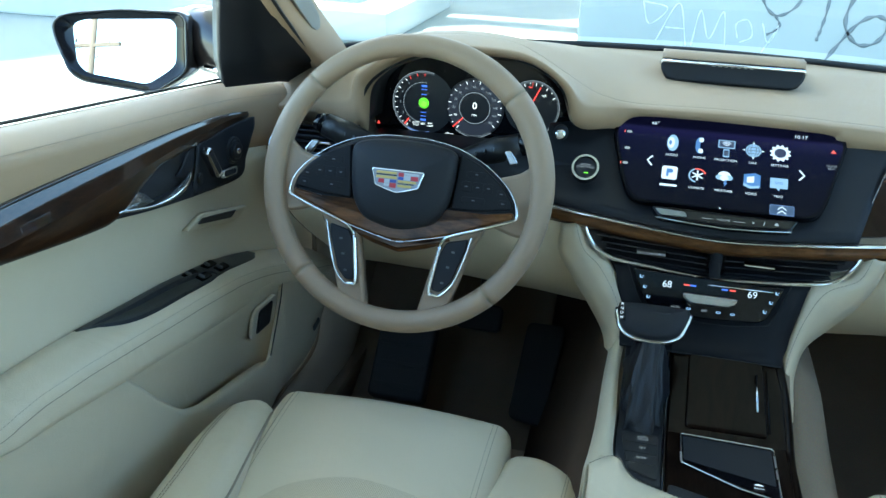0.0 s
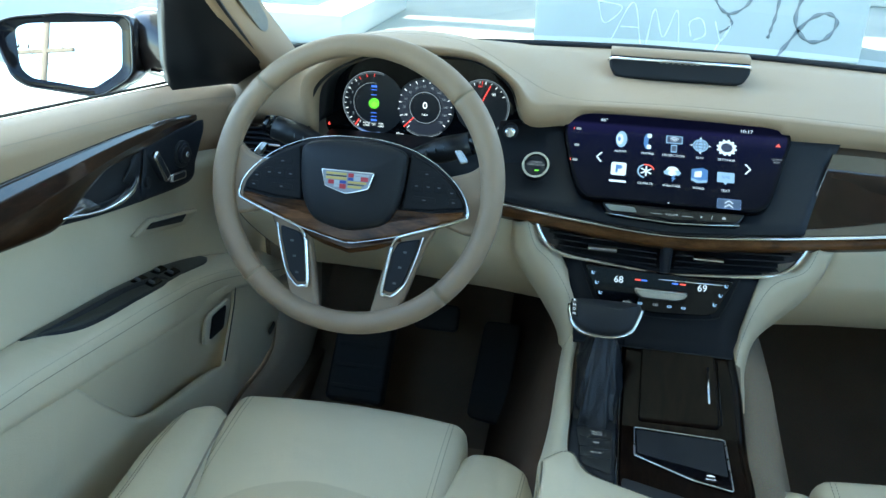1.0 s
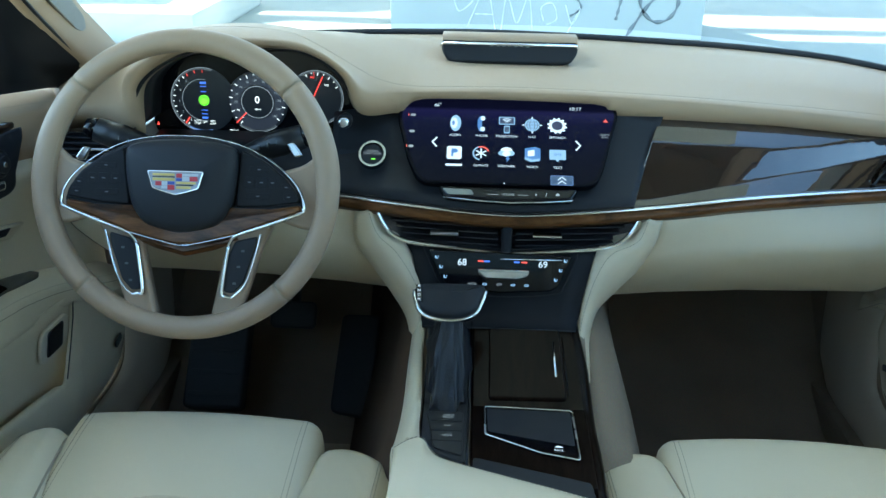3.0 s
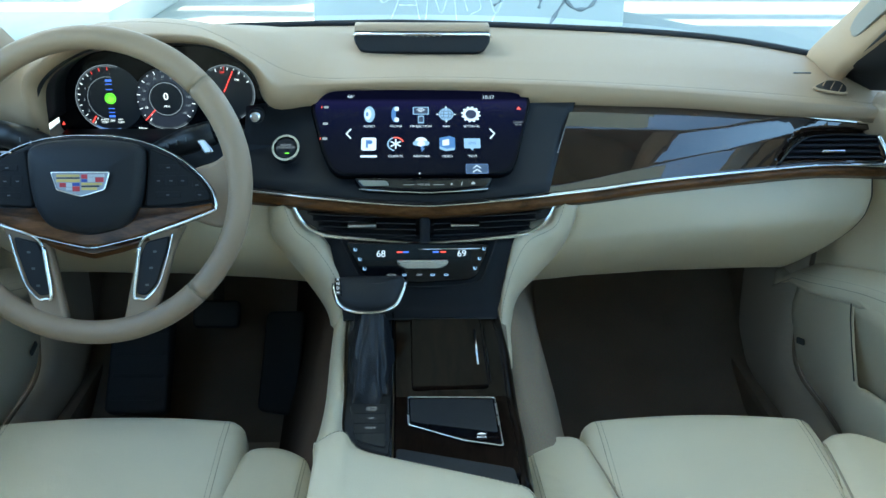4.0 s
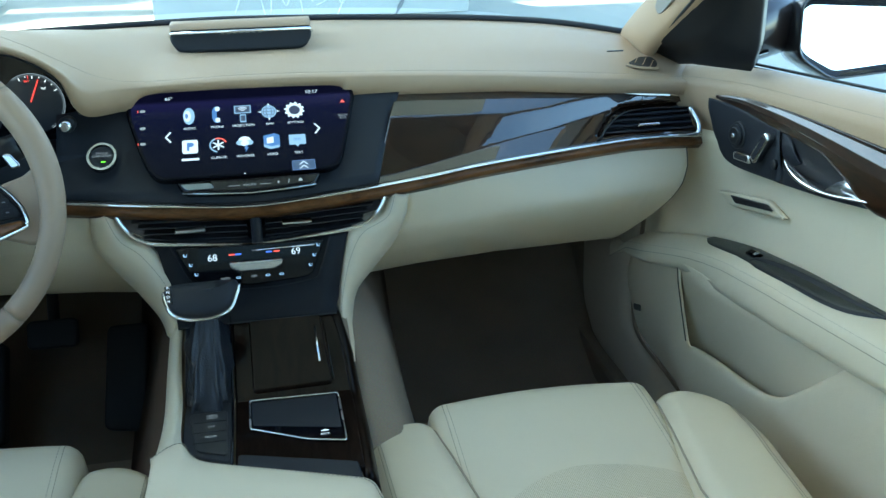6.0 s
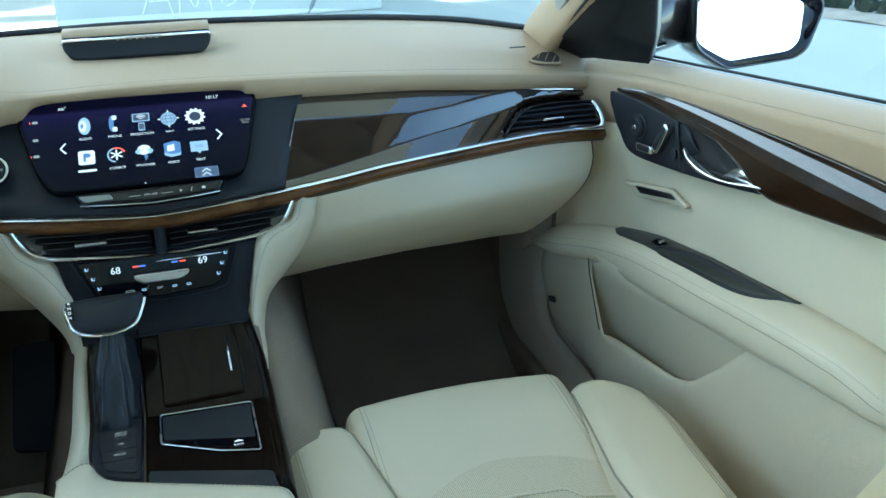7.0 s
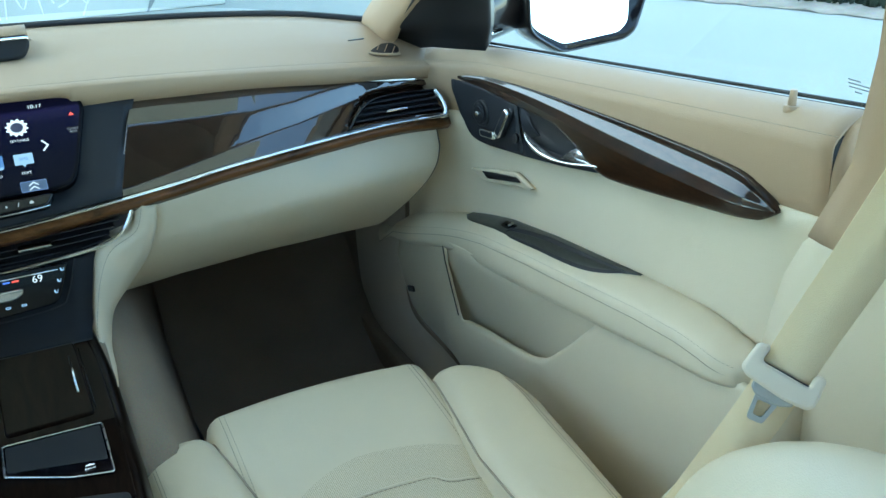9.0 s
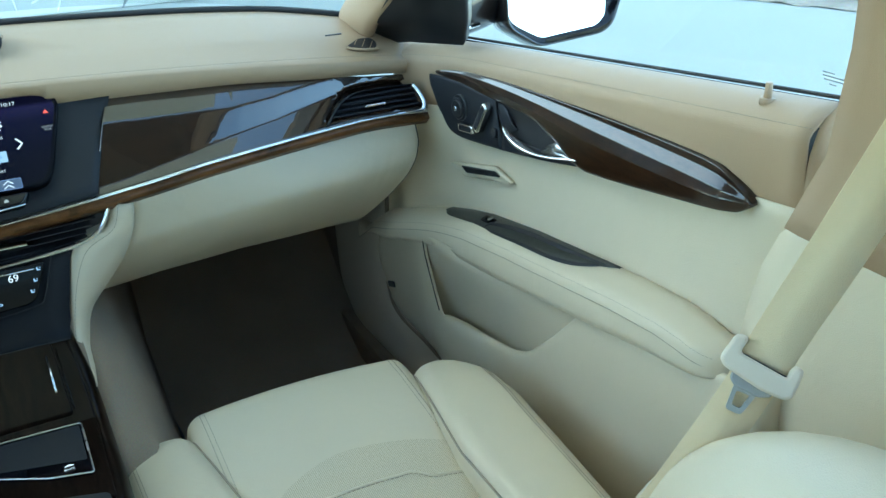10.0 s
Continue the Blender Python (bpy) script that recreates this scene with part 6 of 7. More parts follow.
    rows = [[P(0.7035, y, z) for y, z in ((0.855, 0.8145), (0.825, 0.818), (0.800, 0.823), (0.775, 0.829))], [P(0.706, y, z) for y, z in ((0.838, 0.830), (0.818, 0.840), (0.804, 0.843), (0.779, 0.832))]]
    part("lever_web", loft(rows), SATIN, lever, "", 0.002)
    DY, DZ = 1.083, 0.816
    dc = [(DY + 0.0195 * math.cos(a), DZ + 0.0205 * math.sin(a)) for a in np.linspace(0, 2 * math.pi, 32, endpoint=False)]

    def shrink(k):
        return [(DY + (a - DY) * k, DZ + (b - DZ) * k) for a, b in dc]

    tw = yz("memory_dial", dc, 0.711, 0.006, 0.002, BLACK, d, "black round switch")
    yz("dial_ring", shrink(0.80), 0.706, 0.0045, 0.0012, DARK, tw)
    yz("dial_cap", shrink(0.62), 0.703, 0.0035, 0.0015, BLACK, tw)
    yz("dial_mark", shrink(0.2), 0.7005, 0.003, 0.001, SATIN, tw)

    def bar_yz(a, b, w):
        dy, dz = b[0] - a[0], b[1] - a[1]
        n_ = math.hypot(dy, dz)
        ny, nz = -dz / n_ * w, dy / n_ * w
        return rounded([(a[0] + ny, a[1] + nz), (b[0] + ny, b[1] + nz), (b[0] - ny, b[1] - nz), (a[0] - ny, a[1] - nz)], w * 0.7, 3)

    for a, b, w in (((0.994, 0.843), (1.024, 0.797), 0.0070), ((1.073, 0.790), (1.030, 0.7955), 0.0062)):
        sw = yz("seat_switch", bar_yz(a, b, w), 0.709, 0.013, 0.002, CHROME, d, "chrome-edged seat switch")
        ia, ib = [tuple(a[i] + (b[i] - a[i]) * q for i in (0, 1)) for q in (0.09, 0.91)]
        yz("switch_face", bar_yz(ia, ib, w * 0.62), 0.697, 0.0016, 0.0004, DARK, sw)
    rc = [(0.980 + 0.0062 * math.cos(a), 0.805 + 0.0075 * math.sin(a)) for a in np.linspace(0, 2 * math.pi, 20, endpoint=False)]
    yz("round_button", rc, 0.708, 0.004, 0.0012, BLACK, d)
    # slim slot switch below
    yz("slot_bezel", rounded([(1.130, 0.712), (1.004, 0.742), (0.953, 0.732), (1.096, 0.698)], 0.006), 0.727, 0.008, 0.003, CREAM, d, "raised cream bezel")
    sl = yz("memory_switch", rounded([(1.092, 0.718), (0.995, 0.739), (0.979, 0.735), (1.077, 0.710)], 0.003), 0.7160, 0.003, 0.0008, BLACK, d, "black slot switch")
    for q in (0.30, 0.5, 0.70):
        cy, cz = 1.092 + (0.990 - 1.092) * q - 0.006, 0.7175 + (0.738 - 0.7175) * q - 0.003
        yz("key", bar_yz((cy + 0.006, cz - 0.0012), (cy - 0.006, cz + 0.0012), 0.0022), 0.7135, 0.0012, 0.0004, DARK, sl)
    # window switch panel on the armrest, with a pull cup
    u = cr([(0.7215, 1.118, 0), (0.7215, 1.108, 0), (0.7215, 1.05, 0), (0.7215, 0.94, 0), (0.7215, 0.81, 0), (0.7205, 0.690, 0)], 40)
    w = cr([(0.706, 1.122, 0), (0.690, 1.088, 0), (0.684, 0.987, 0), (0.682, 0.87, 0), (0.688, 0.764, 0), (0.716, 0.690, 0)], 40)

    def rest_z(x, y):
        return arm_top(y) + float(np.interp(0.722 - x, [0, 0.004, 0.02, 0.036, 0.047], [0.0, 0.003, 0.0, -0.006, -0.010]))

    def across(t, lift):
        row = []
        for i, (p, q) in enumerate(zip(u, w)):
            c = p.lerp(q, t)
            row.append(P(c.x + xin(c.y), c.y, rest_z(c.x, c.y) + lift))
        return row

    sp = part("switch_panel", loft([across(t, 0.0045 if 0 < t < 1 else 0.0) for t in (0, 0.04, 0.2, 0.4, 0.6, 0.8, 0.96, 1)]), OLIVE, d, "charcoal window switch panel", 0.001)
    # the cup: a raised lip along the outer edge with a hollow behind it
    cu, cw = u[17:38], w[17:38]
    cup = []
    for t, dz in ((0.36, 0.0046), (0.40, 0.0075), (0.47, 0.0080), (0.53, 0.0040), (0.66, -0.004), (0.80, -0.003), (0.90, 0.003), (1.0, 0.0062), (1.06, 0.0)):
        row = []
        for j, (p, q) in enumerate(zip(cu, cw)):
            e = math.sin(math.pi * j / 20) ** 0.5
            c = p.lerp(q, 1.0 + (t - 1.0) * (0.25 + 0.75 * e))
            row.append(P(c.x + xin(c.y), c.y, rest_z(c.x, c.y) + 0.0048 + (dz - 0.0040) * e))
        cup.append(row)
    part("pull_cup", loft(cup), DARK, sp, "blue-black pull cup")
    for yy, xx in (((0.985, 0.700),) if s > 0 else ((1.00, 0.694), (0.99, 0.709), (0.945, 0.693), (0.935, 0.708))):
        km = axes((s * (xx + xin(yy)), yy, rest_z(xx, yy) + 0.0045), (0, -s, 0.18 * s), (-s * 0.35, 0.1, 1))
        b = part("window_switch", plate(rrect(0.030, 0.013, 0.003), km, 0.0022, 0.0008), GLOSS, sp, "black window switch")
        part("switch_tip", plate(rrect(0.006, 0.009, 0.002), km @ Matrix.Translation((s * 0.007, 0, 0.003)), 0.003, 0.001), SATIN if s > 0 else GREY_PRINT, b)
    # latch on the front panel
    lm = axes((s * 0.6385, 1.226, 0.462), (0, -s, 0.35), (-s, -0.05, 0.0))
    part("panel_clip", plate(rrect(0.026, 0.011, 0.003), lm, 0.0022, 0.001), SMOKE, d, "grey clip")
    # lock pin
    part("lock_pin", tube([P(0.737, 0.515, belt(0.515) - 0.010), P(0.737, 0.515, belt(0.515) + 0.003), P(0.737, 0.515, belt(0.515) + 0.014)], [0.0045, 0.0040, 0.0034], 12), TAN, d, "tan lock pin")
    part("pin_collar", tube([P(0.737, 0.515, belt(0.515) - 0.010), P(0.737, 0.515, belt(0.515) - 0.001)], 0.0075, 16), TAN, d)
    # outer skin, seals, sail panel, window
    Yo = np.linspace(0.42, 1.55, 20)
    part("outer_skin", loft([[P(0.785, y, belt(y) - 0.006) for y in Yo], [P(0.82, y, belt(y) - 0.024) for y in Yo], [P(0.90, y, belt(y) - 0.066) for y in Yo], [P(0.945, y, belt(y) - 0.15) for y in Yo], [P(0.935, y, 0.55) for y in Yo], [P(0.92, y, 0.25) for y in Yo]]), PAINT, d, "dark brown painted skin", 0.002)
    part("window_seal", tube([P(0.772, y, belt(y) + 0.001) for y in np.linspace(0.42, 1.30, 20)], 0.0022, 6), RUBBER, d, "black window seal")
    if s < 0:
        bmx = axes((s * 0.6655, 1.066, 0.553), (0, -s, 0.0), (-s, -0.06, -0.18))
        tb = part("boot_release", plate(rrect(0.078, 0.056, 0.014), bmx, 0.005, 0.002), PLASTIC_CREAM, d, "beige-framed black release button")
        part("release_key", plate(rrect(0.046, 0.044, 0.006), bmx, 0.007, 0.002), BLACK, tb)
    return d


right_door = door(1, "passenger_door", "closed front door trimmed in cream leather with walnut")
left_door = door(-1, "driver_door", "closed driver door trimmed in cream leather with walnut")

# door glass
ETCH = mat("etched_grey", (0.30, 0.32, 0.32), 0.8, vary=0.02)
for _s, _g in ((1, "door_window"), (-1, "door_window")):
    g = part(_g, loft([[V(_s * 0.772, y, belt(y) - 0.02) for y in (0.42, 0.75, 1.09)], [V(_s * 0.70, y, 1.20) for y in (0.40, 0.70, 1.02)], [V(_s * 0.60, y, 1.42) for y in (0.36, 0.55, 0.70)]]), GLASS, None)
    tagged(g, "clear side window glass", "window", kind="structure")
    g.visible_shadow = False
    # etched maker's marks, kept as plain bars
    for _k, (_y, _z, _w) in enumerate(((0.462, 1.0035, 0.014), (0.456, 1.0000, 0.026), (0.456, 0.9965, 0.024), (0.458, 0.9925, 0.008))):
        _xg = 0.772 - 0.30 * (_z - 0.95) - 0.0045
        part("etched_mark", loft([[V(_s * _xg, _y + _w / 2, _z), V(_s * _xg, _y - _w / 2, _z)], [V(_s * (_xg + 0.0006), _y + _w / 2, _z - 0.0014), V(_s * (_xg + 0.0006), _y - _w / 2, _z - 0.0014)]]), ETCH, g)


# ---- outside mirrors ----
def wing_mirror(s):
    t = thing("wing_mirror", "dark brown wing mirror on the front door", "car mirror", group="wing mirrors")
    # glass faces the rear
    c = V(s * (0.972 if s > 0 else 0.950), 1.22, 0.922)
    k = 0.93 if s > 0 else 0.94
    m = axes(c, (s, 0, 0), V(-s * 0.12, -0.97, 0.20))
    if s < 0:
        m = axes(c, (1, 0, 0), V(0.12, -0.97, 0.20))
    g = [(0.103, 0.036), (0.080, 0.0456), (-0.088, 0.058), (-0.102, 0.048), (-0.103, -0.017), (-0.088, -0.031), (-0.042, -0.057), (0.074, -0.047), (0.094, -0.031)]
    if s < 0:
        g = [(a * (0.84 if a < 0 else 1.0), b) for a, b in g]
    o = [(0.137, 0.033), (0.124, 0.048), (0.097, 0.056), (0.010, 0.068), (-0.097, 0.071), (-0.109, 0.060), (-0.1125, -0.023), (-0.102, -0.038), (-0.051, -0.072), (0.080, -0.062), (0.1055, -0.048), (0.132, 0.0116)]

    def even(pts, r, n=96):
        """A rounded outline with evenly spaced points, turning one way."""
        q = ccw(rounded([(s * a, b) for a, b in pts], r, 5))
        ln = [0.0]
        for i in range(len(q)):
            ln.append(ln[-1] + math.dist(q[i], q[(i + 1) % len(q)]))
        xs, ys = [a for a, b in q] + [q[0][0]], [b for a, b in q] + [q[0][1]]
        at_ = np.linspace(0, ln[-1], n, endpoint=False)
        pts_ = list(zip(np.interp(at_, ln, xs), np.interp(at_, ln, ys)))
        k = min(range(n), key=lambda i: abs(math.atan2(pts_[i][1], pts_[i][0]) - 0.1))
        return pts_[k:] + pts_[:k]

    gi, oo = even([(a * k, b * k) for a, b in g], 0.010), even([(a * k, b * k) for a, b in o], 0.014)
    part("mirror_glass", plate(gi, m @ Matrix.Translation((0, 0, 0.002)), 0.002, 0.0005), MIRROR, t, "bright mirror glass")
    rows = []
    for sc, z in ((0.955, 0.014), (0.975, 0.017), (1.0, 0.012), (1.015, 0.0), (1.01, -0.03), (0.93, -0.07), (0.70, -0.105), (0.3, -0.12)):
        rows.append([m @ V(a * sc, b * sc, z) for a, b in oo])
    part("housing", loft(rows, close=True, caps=False), PAINT, t, "glossy dark brown housing")
    part("inner_rim", loft([[m @ V(a * 0.995, b * 0.995, 0.0045) for a, b in gi], [m @ V((a + c_) / 2, (b + d_) / 2, 0.008) for (a, b), (c_, d_) in zip(gi, oo)], [m @ V(a * 0.96, b * 0.96, 0.0145) for a, b in oo]], close=True), GLOSS, t, "glossy black inner rim")
    arm = []
    for q, (x, y, z, h, w) in enumerate(((0.735, 1.23, 0.904, 0.024, 0.03), (0.765, 1.25, 0.912, 0.036, 0.035), (0.80, 1.265, 0.928, 0.050, 0.04), (0.835, 1.28, 0.936, 0.056, 0.045), (0.87, 1.30, 0.936, 0.054, 0.05), (0.92, 1.32, 0.935, 0.045, 0.04))):
        arm.append([V(s * x, y + w * math.cos(k * math.pi / 8), z + h * math.copysign(abs(math.sin(k * math.pi / 8)) ** 0.7, math.sin(k * math.pi / 8))) for k in range(16)])
    part("arm", loft(arm, close=True, caps=True), PAINT, t, "glossy dark brown mirror arm")
    part("arm_trim", tube([V(s * 0.762, 1.210, 0.898), V(s * 0.79, 1.217, 0.902), V(s * 0.82, 1.228, 0.904)], 0.004, 8), CHROME, t)
    return t


wing_mirror(1)
wing_mirror(-1)


# ---- seats ----
def cushion_z(y):
    """Height of the cushion's middle line."""
    return float(np.interp(y, [0.20, 0.35, 0.50, 0.65, 0.78, 0.86, 0.90], [0.462, 0.470, 0.484, 0.503, 0.518, 0.525, 0.525]))


def pad_rows(x0, x1, y0, front, height, r, crown, fr=0.035, skirt=0.14, nx=15, ny=40, tilt=0.0, sweep=0.0):
    """A stuffed cushion: a rounded slab with a rolled front and sides that run down."""
    w = x1 - x0
    us = [-0.5, -0.5 + 0.12 * r / w, -0.5 + 0.35 * r / w, -0.5 + 0.7 * r / w, -0.5 + r / w] + list(np.linspace(-0.5 + r / w, 0.5 - r / w, nx)[1:-1]) + [0.5 - r / w, 0.5 - 0.7 * r / w, 0.5 - 0.35 * r / w, 0.5 - 0.12 * r / w, 0.5]
    rows = []
    for k, u in enumerate([us[0]] + us + [us[-1]]):
        e = max(0.0, (abs(u) - (0.5 - r / w)) / (r / w))
        drop = r * (1 - math.sqrt(max(0.0, 1 - e * e)))
        if k in (0, len(us) + 1):
            drop = r + skirt
        row = []
        for y in np.linspace(y0, front - fr, ny):
            row.append(V(x0 + w * (u + 0.5), y, height(y) - drop + crown * (1 - 4 * u * u) + tilt * u))
        top = row[-1]
        f2 = front - sweep * 4 * u * u - drop * 0.5
        for q in range(1, 9):
            t = math.pi / 2 * q / 8
            row.append(V(top.x, top.y + (f2 - front + fr) * math.sin(t), top.z - fr * (1 - math.cos(t))))
        row.append(V(top.x, f2 - 0.004, top.z - fr - 0.08))
        row.append(V(top.x, f2 - 0.02, 0.30))
        rows.append(row)
    return rows


def seat(cx, hw, name, label, lx, rx, raise_):
    """cx: the middle panel's centre; lx, rx: outer edges of the bolsters."""
    t = thing(name, label, "car seat", (0, 0, 0))
    rows = pad_rows(cx - hw, cx + hw, 0.20, 0.928, lambda y: cushion_z(y) + raise_, 0.022, 0.006, 0.034, sweep=0.012)
    part("seat_centre", loft(rows), CREAM, t, "smooth cream leather cushion")
    for k in (4, -5):
        part("seam_groove", tube([p + V(0.007 if k > 0 else -0.007, 0, 0.0002) for p in rows[k][:48]], 0.0008, 5), GROOVE, t)
        stitches([p + V(0.004 if k > 0 else -0.004, 0, 0.0008) for p in rows[k][:46]], "cushion_seam", THREAD, t, 0.006, 0.0005)
        stitches([p + V(0.010 if k > 0 else -0.010, 0, 0.0010) for p in rows[k][:46]], "cushion_seam", THREAD, t, 0.006, 0.0005)
    for s, edge in ((-1, lx), (1, rx)):
        inner = abs(edge) < 0.3
        hz = (lambda y: float(np.interp(y, [0.2, 0.5, 0.7, 0.80, 0.86], [0.534, 0.535, 0.534, 0.531, 0.527]))) if inner else (lambda y: float(np.interp(y, [0.2, 0.45, 0.65, 0.78, 0.86], [0.550, 0.546, 0.542, 0.537, 0.530])))
        sink = 0.016 if inner and cx < 0 else 0.0
        a, b = (cx + hw - 0.004, edge) if s > 0 else (edge, cx - hw + 0.004)
        r2 = pad_rows(a, b, 0.15, 0.886 if inner else 0.880, lambda y: hz(y) + raise_ * 0.7 - sink, 0.022, 0.004, 0.034, sweep=0.0, tilt=0.0)
        # the outer front corner is rounded off, and the joint drifts inwards toward the back
        for row in r2:
            for p in row:
                u = (p.x - a) / (b - a) if s > 0 else (b - p.x) / (b - a)
                if not inner:
                    p.x -= s * u * float(np.interp(p.y, [0.40, 0.50, 0.60, 0.68, 0.76], [0.036, 0.025, 0.016, 0.009, 0.003]))
                p.x -= s * 0.032 * (1 - u) * min(1.0, max(0.0, (0.87 - p.y) / 0.20))
                if p.y > 0.70:
                    p.y -= (0.045 if inner else 0.078 if cx > 0 else 0.050) * max(0.0, u - 0.30) ** 2 / 0.49 * (p.y - 0.70) / 0.17
        part("seat_bolster", loft(r2), CREAM, t, "cream leather side bolster")
        jk = 2 if s > 0 else -3
        part("joint_groove", tube([p + V(0, 0, 0.001) for p in r2[jk][:48]], 0.0016, 5), GROOVE, t)
        k = -6 if s > 0 else 5
        for off in (0, 1):
            stitches([p.lerp(q, 0.25 + 0.5 * off) + V(0, 0, 0.0010) for p, q in zip(r2[k][:46], r2[k + (1 if s > 0 else -1)][:46])], "bolster_seam", THREAD, t, 0.006, 0.0005)
    # perforated insert with a curved front edge
    ins = []
    edge_y = cr([(-0.128, 0.660, 0), (-0.107, 0.700, 0), (-0.081, 0.732, 0), (-0.03, 0.757, 0), (0.017, 0.762, 0), (0.083, 0.750, 0), (0.134, 0.728, 0)], 31)
    for e in edge_y:
        ins.append([V(cx + e.x, y, cushion_z(y) + raise_ + 0.006 * (1 - (e.x / hw) ** 2) + (0.0022 if j < 28 else 0.0022 - 0.0018 * (j - 27))) for j, y in enumerate(np.linspace(0.25, e.y, 30))])
    part("perforated_insert", loft(ins), PERF, t, "perforated cream leather insert")
    stitches([r[-1] + V(0, 0.004, 0.0006) for r in ins], "insert_seam", THREAD, t, 0.006, 0.0005)
    fold = cr([(-0.12, 0.672, 0), (-0.06, 0.684, 0), (0.0, 0.686, 0), (0.04, 0.684, 0), (0.064, 0.682, 0), (0.082, 0.668, 0), (0.106, 0.663, 0), (0.140, 0.657, 0)], 40)
    line = [V(cx + e.x, e.y, cushion_z(e.y) + raise_ + 0.006 * (1 - (e.x / hw) ** 2) + 0.0016) for e in fold]
    part("insert_fold", tube(line, 0.0028, 6, flat=0.7), CREAM, t, "stitched fold across the insert")
    stitches([p_ + V(0, -0.004, 0.0012) for p_ in line], "insert_seam", THREAD, t, 0.006, 0.0004)
    part("seat_base", box((cx, 0.52, 0.30), (0.40, 0.62, 0.14), 0.02), BLACK, t, "black seat base")
    return t


def perf_material():
    m = mat("perforated_cream_leather", (0.685, 0.585, 0.415), 0.5, vary=0.03, bump=0.2, bump_scale=900, voronoi=True)
    n, l = m.node_tree.nodes, m.node_tree.links
    b = n["Principled BSDF"]
    tc = n.new("ShaderNodeTexCoord")
    vo = n.new("ShaderNodeTexVoronoi")
    vo.inputs["Scale"].default_value = 460
    vo.inputs["Randomness"].default_value = 0.0
    mp = n.new("ShaderNodeMapping")
    mp.inputs["Scale"].default_value = (1, 1, 0)
    l.new(tc.outputs["Object"], mp.inputs["Vector"])
    l.new(mp.outputs["Vector"], vo.inputs["Vector"])
    rp = n.new("ShaderNodeValToRGB")
    rp.color_ramp.elements[0].position, rp.color_ramp.elements[1].position = 0.25, 0.38
    rp.color_ramp.elements[0].color, rp.color_ramp.elements[1].color = (0.60, 0.57, 0.50, 1), (1, 1, 1, 1)
    l.new(vo.outputs["Distance"], rp.inputs["Fac"])
    mx = n.new("ShaderNodeMix")
    mx.data_type, mx.blend_type = "RGBA", "MULTIPLY"
    mx.inputs["Factor"].default_value = 1.0
    src = b.inputs["Base Color"].links[0].from_socket
    l.new(src, mx.inputs["A"])
    l.new(rp.outputs["Color"], mx.inputs["B"])
    l.new(mx.outputs["Result"], b.inputs["Base Color"])
    return m


PERF = perf_material()
p_seat = seat(0.357, 0.155, "passenger_seat", "cream leather passenger seat with perforated insert", 0.108, 0.612, 0.005)
d_seat = seat(-0.396, 0.163, "driver_seat", "cream leather driver seat, cushion under the wheel", -0.626, -0.132, 0.012)
# the passenger seat's side wing of the backrest
wing_rows = []
for u in np.linspace(0, 1, 17):
    a = math.pi * u
    wing_rows.append([V(0.545 + 0.075 * math.cos(a) * w, 0.17 + dy + 0.13 * math.sin(a) * w, z) for dy, z, w in ((0.16, 0.50, 0.85), (0.14, 0.58, 1.0), (0.10, 0.66, 1.06), (0.05, 0.735, 1.05), (0.0, 0.79, 0.92), (-0.04, 0.818, 0.6), (-0.06, 0.828, 0.15))])
part("backrest_wing", loft([cr([tuple(p) for p in r], 24) for r in wing_rows]), CREAM, p_seat, "cream leather backrest wing")
for _seat, _c in ((p_seat, 0.357), (d_seat, -0.398)):
    part("backrest", box((0, 0, 0), (0.44, 0.14, 0.56), 0.05, m=pose(_c, 0.02, 0.76, 33)), CREAM, _seat, "cream leather backrest")

# ---- seat belt ----
belt_t = thing("seat_belt", "cream woven seat belt with plastic tongue guide", "seat belt")


def strap(path, w, across, nm):
    rows = []
    for q in (-0.5, 0.5):
        rows.append([Vector(p) + Vector(a) * w * q for p, a in zip(path, across)])
    return part(nm, loft(rows), CLOTH, belt_t, "cream woven webbing", 0.0015)


GUIDE = V(0.588, 0.3452, 0.8064)
GX, GN = V(0.532, -0.783, -0.324), V(-0.62, -0.62, 0.48).normalized()
GM = axes(GUIDE, GX, GN)
_ac = V(0.653, -0.588, -0.477)
up = cr([tuple(V(0.6985, 0.321, 1.070) + _ac * 0.0165), tuple(V(0.6667, 0.338, 0.971) + _ac * 0.0135), tuple(V(0.6357, 0.3463, 0.895) + _ac * 0.0095), tuple(V(0.610, 0.3475, 0.846) + _ac * 0.005), tuple(GM @ V(0, 0.0005, 0.003))], 24)
strap(up, 0.047, [_ac.lerp(GX, max(0.0, (_i - 8) / 15)) * (1 - 0.13 * max(0.0, (_i - 8) / 15)) for _i in range(24)], "upper_strap")
dn = cr([tuple(GM @ V(x, y, z)) for x, y, z in ((0.0, -0.002, 0.001), (-0.001, -0.030, -0.003), (-0.004, -0.064, -0.004), (-0.009, -0.112, -0.008), (-0.014, -0.165, -0.02))], 20)
strap(dn, 0.039, [GX] * 20, "lower_strap")
o_ = rounded([(-0.0300, 0.0150), (-0.0212, 0.0172), (-0.0192, 0.0140), (-0.0206, 0.0030), (0.0206, 0.0022), (0.0194, 0.0090), (0.0225, 0.0150), (0.0290, 0.0142), (0.0306, 0.0060), (0.0318, -0.0100), (0.0268, -0.0150), (0.0080, -0.0170), (-0.0214, -0.0142), (-0.0280, -0.0130), (-0.0325, -0.0080)], 0.004)
part("tongue_guide", plate(o_, GM, 0.011, 0.003), PLASTIC_CREAM, belt_t, "cream plastic tongue guide")
part("guide_slot", plate(rrect(0.0425, 0.0018, 0.0008), GM @ Matrix.Translation((0, 0.0024, 0)), 0.0085, 0.0003), BLACK, belt_t)
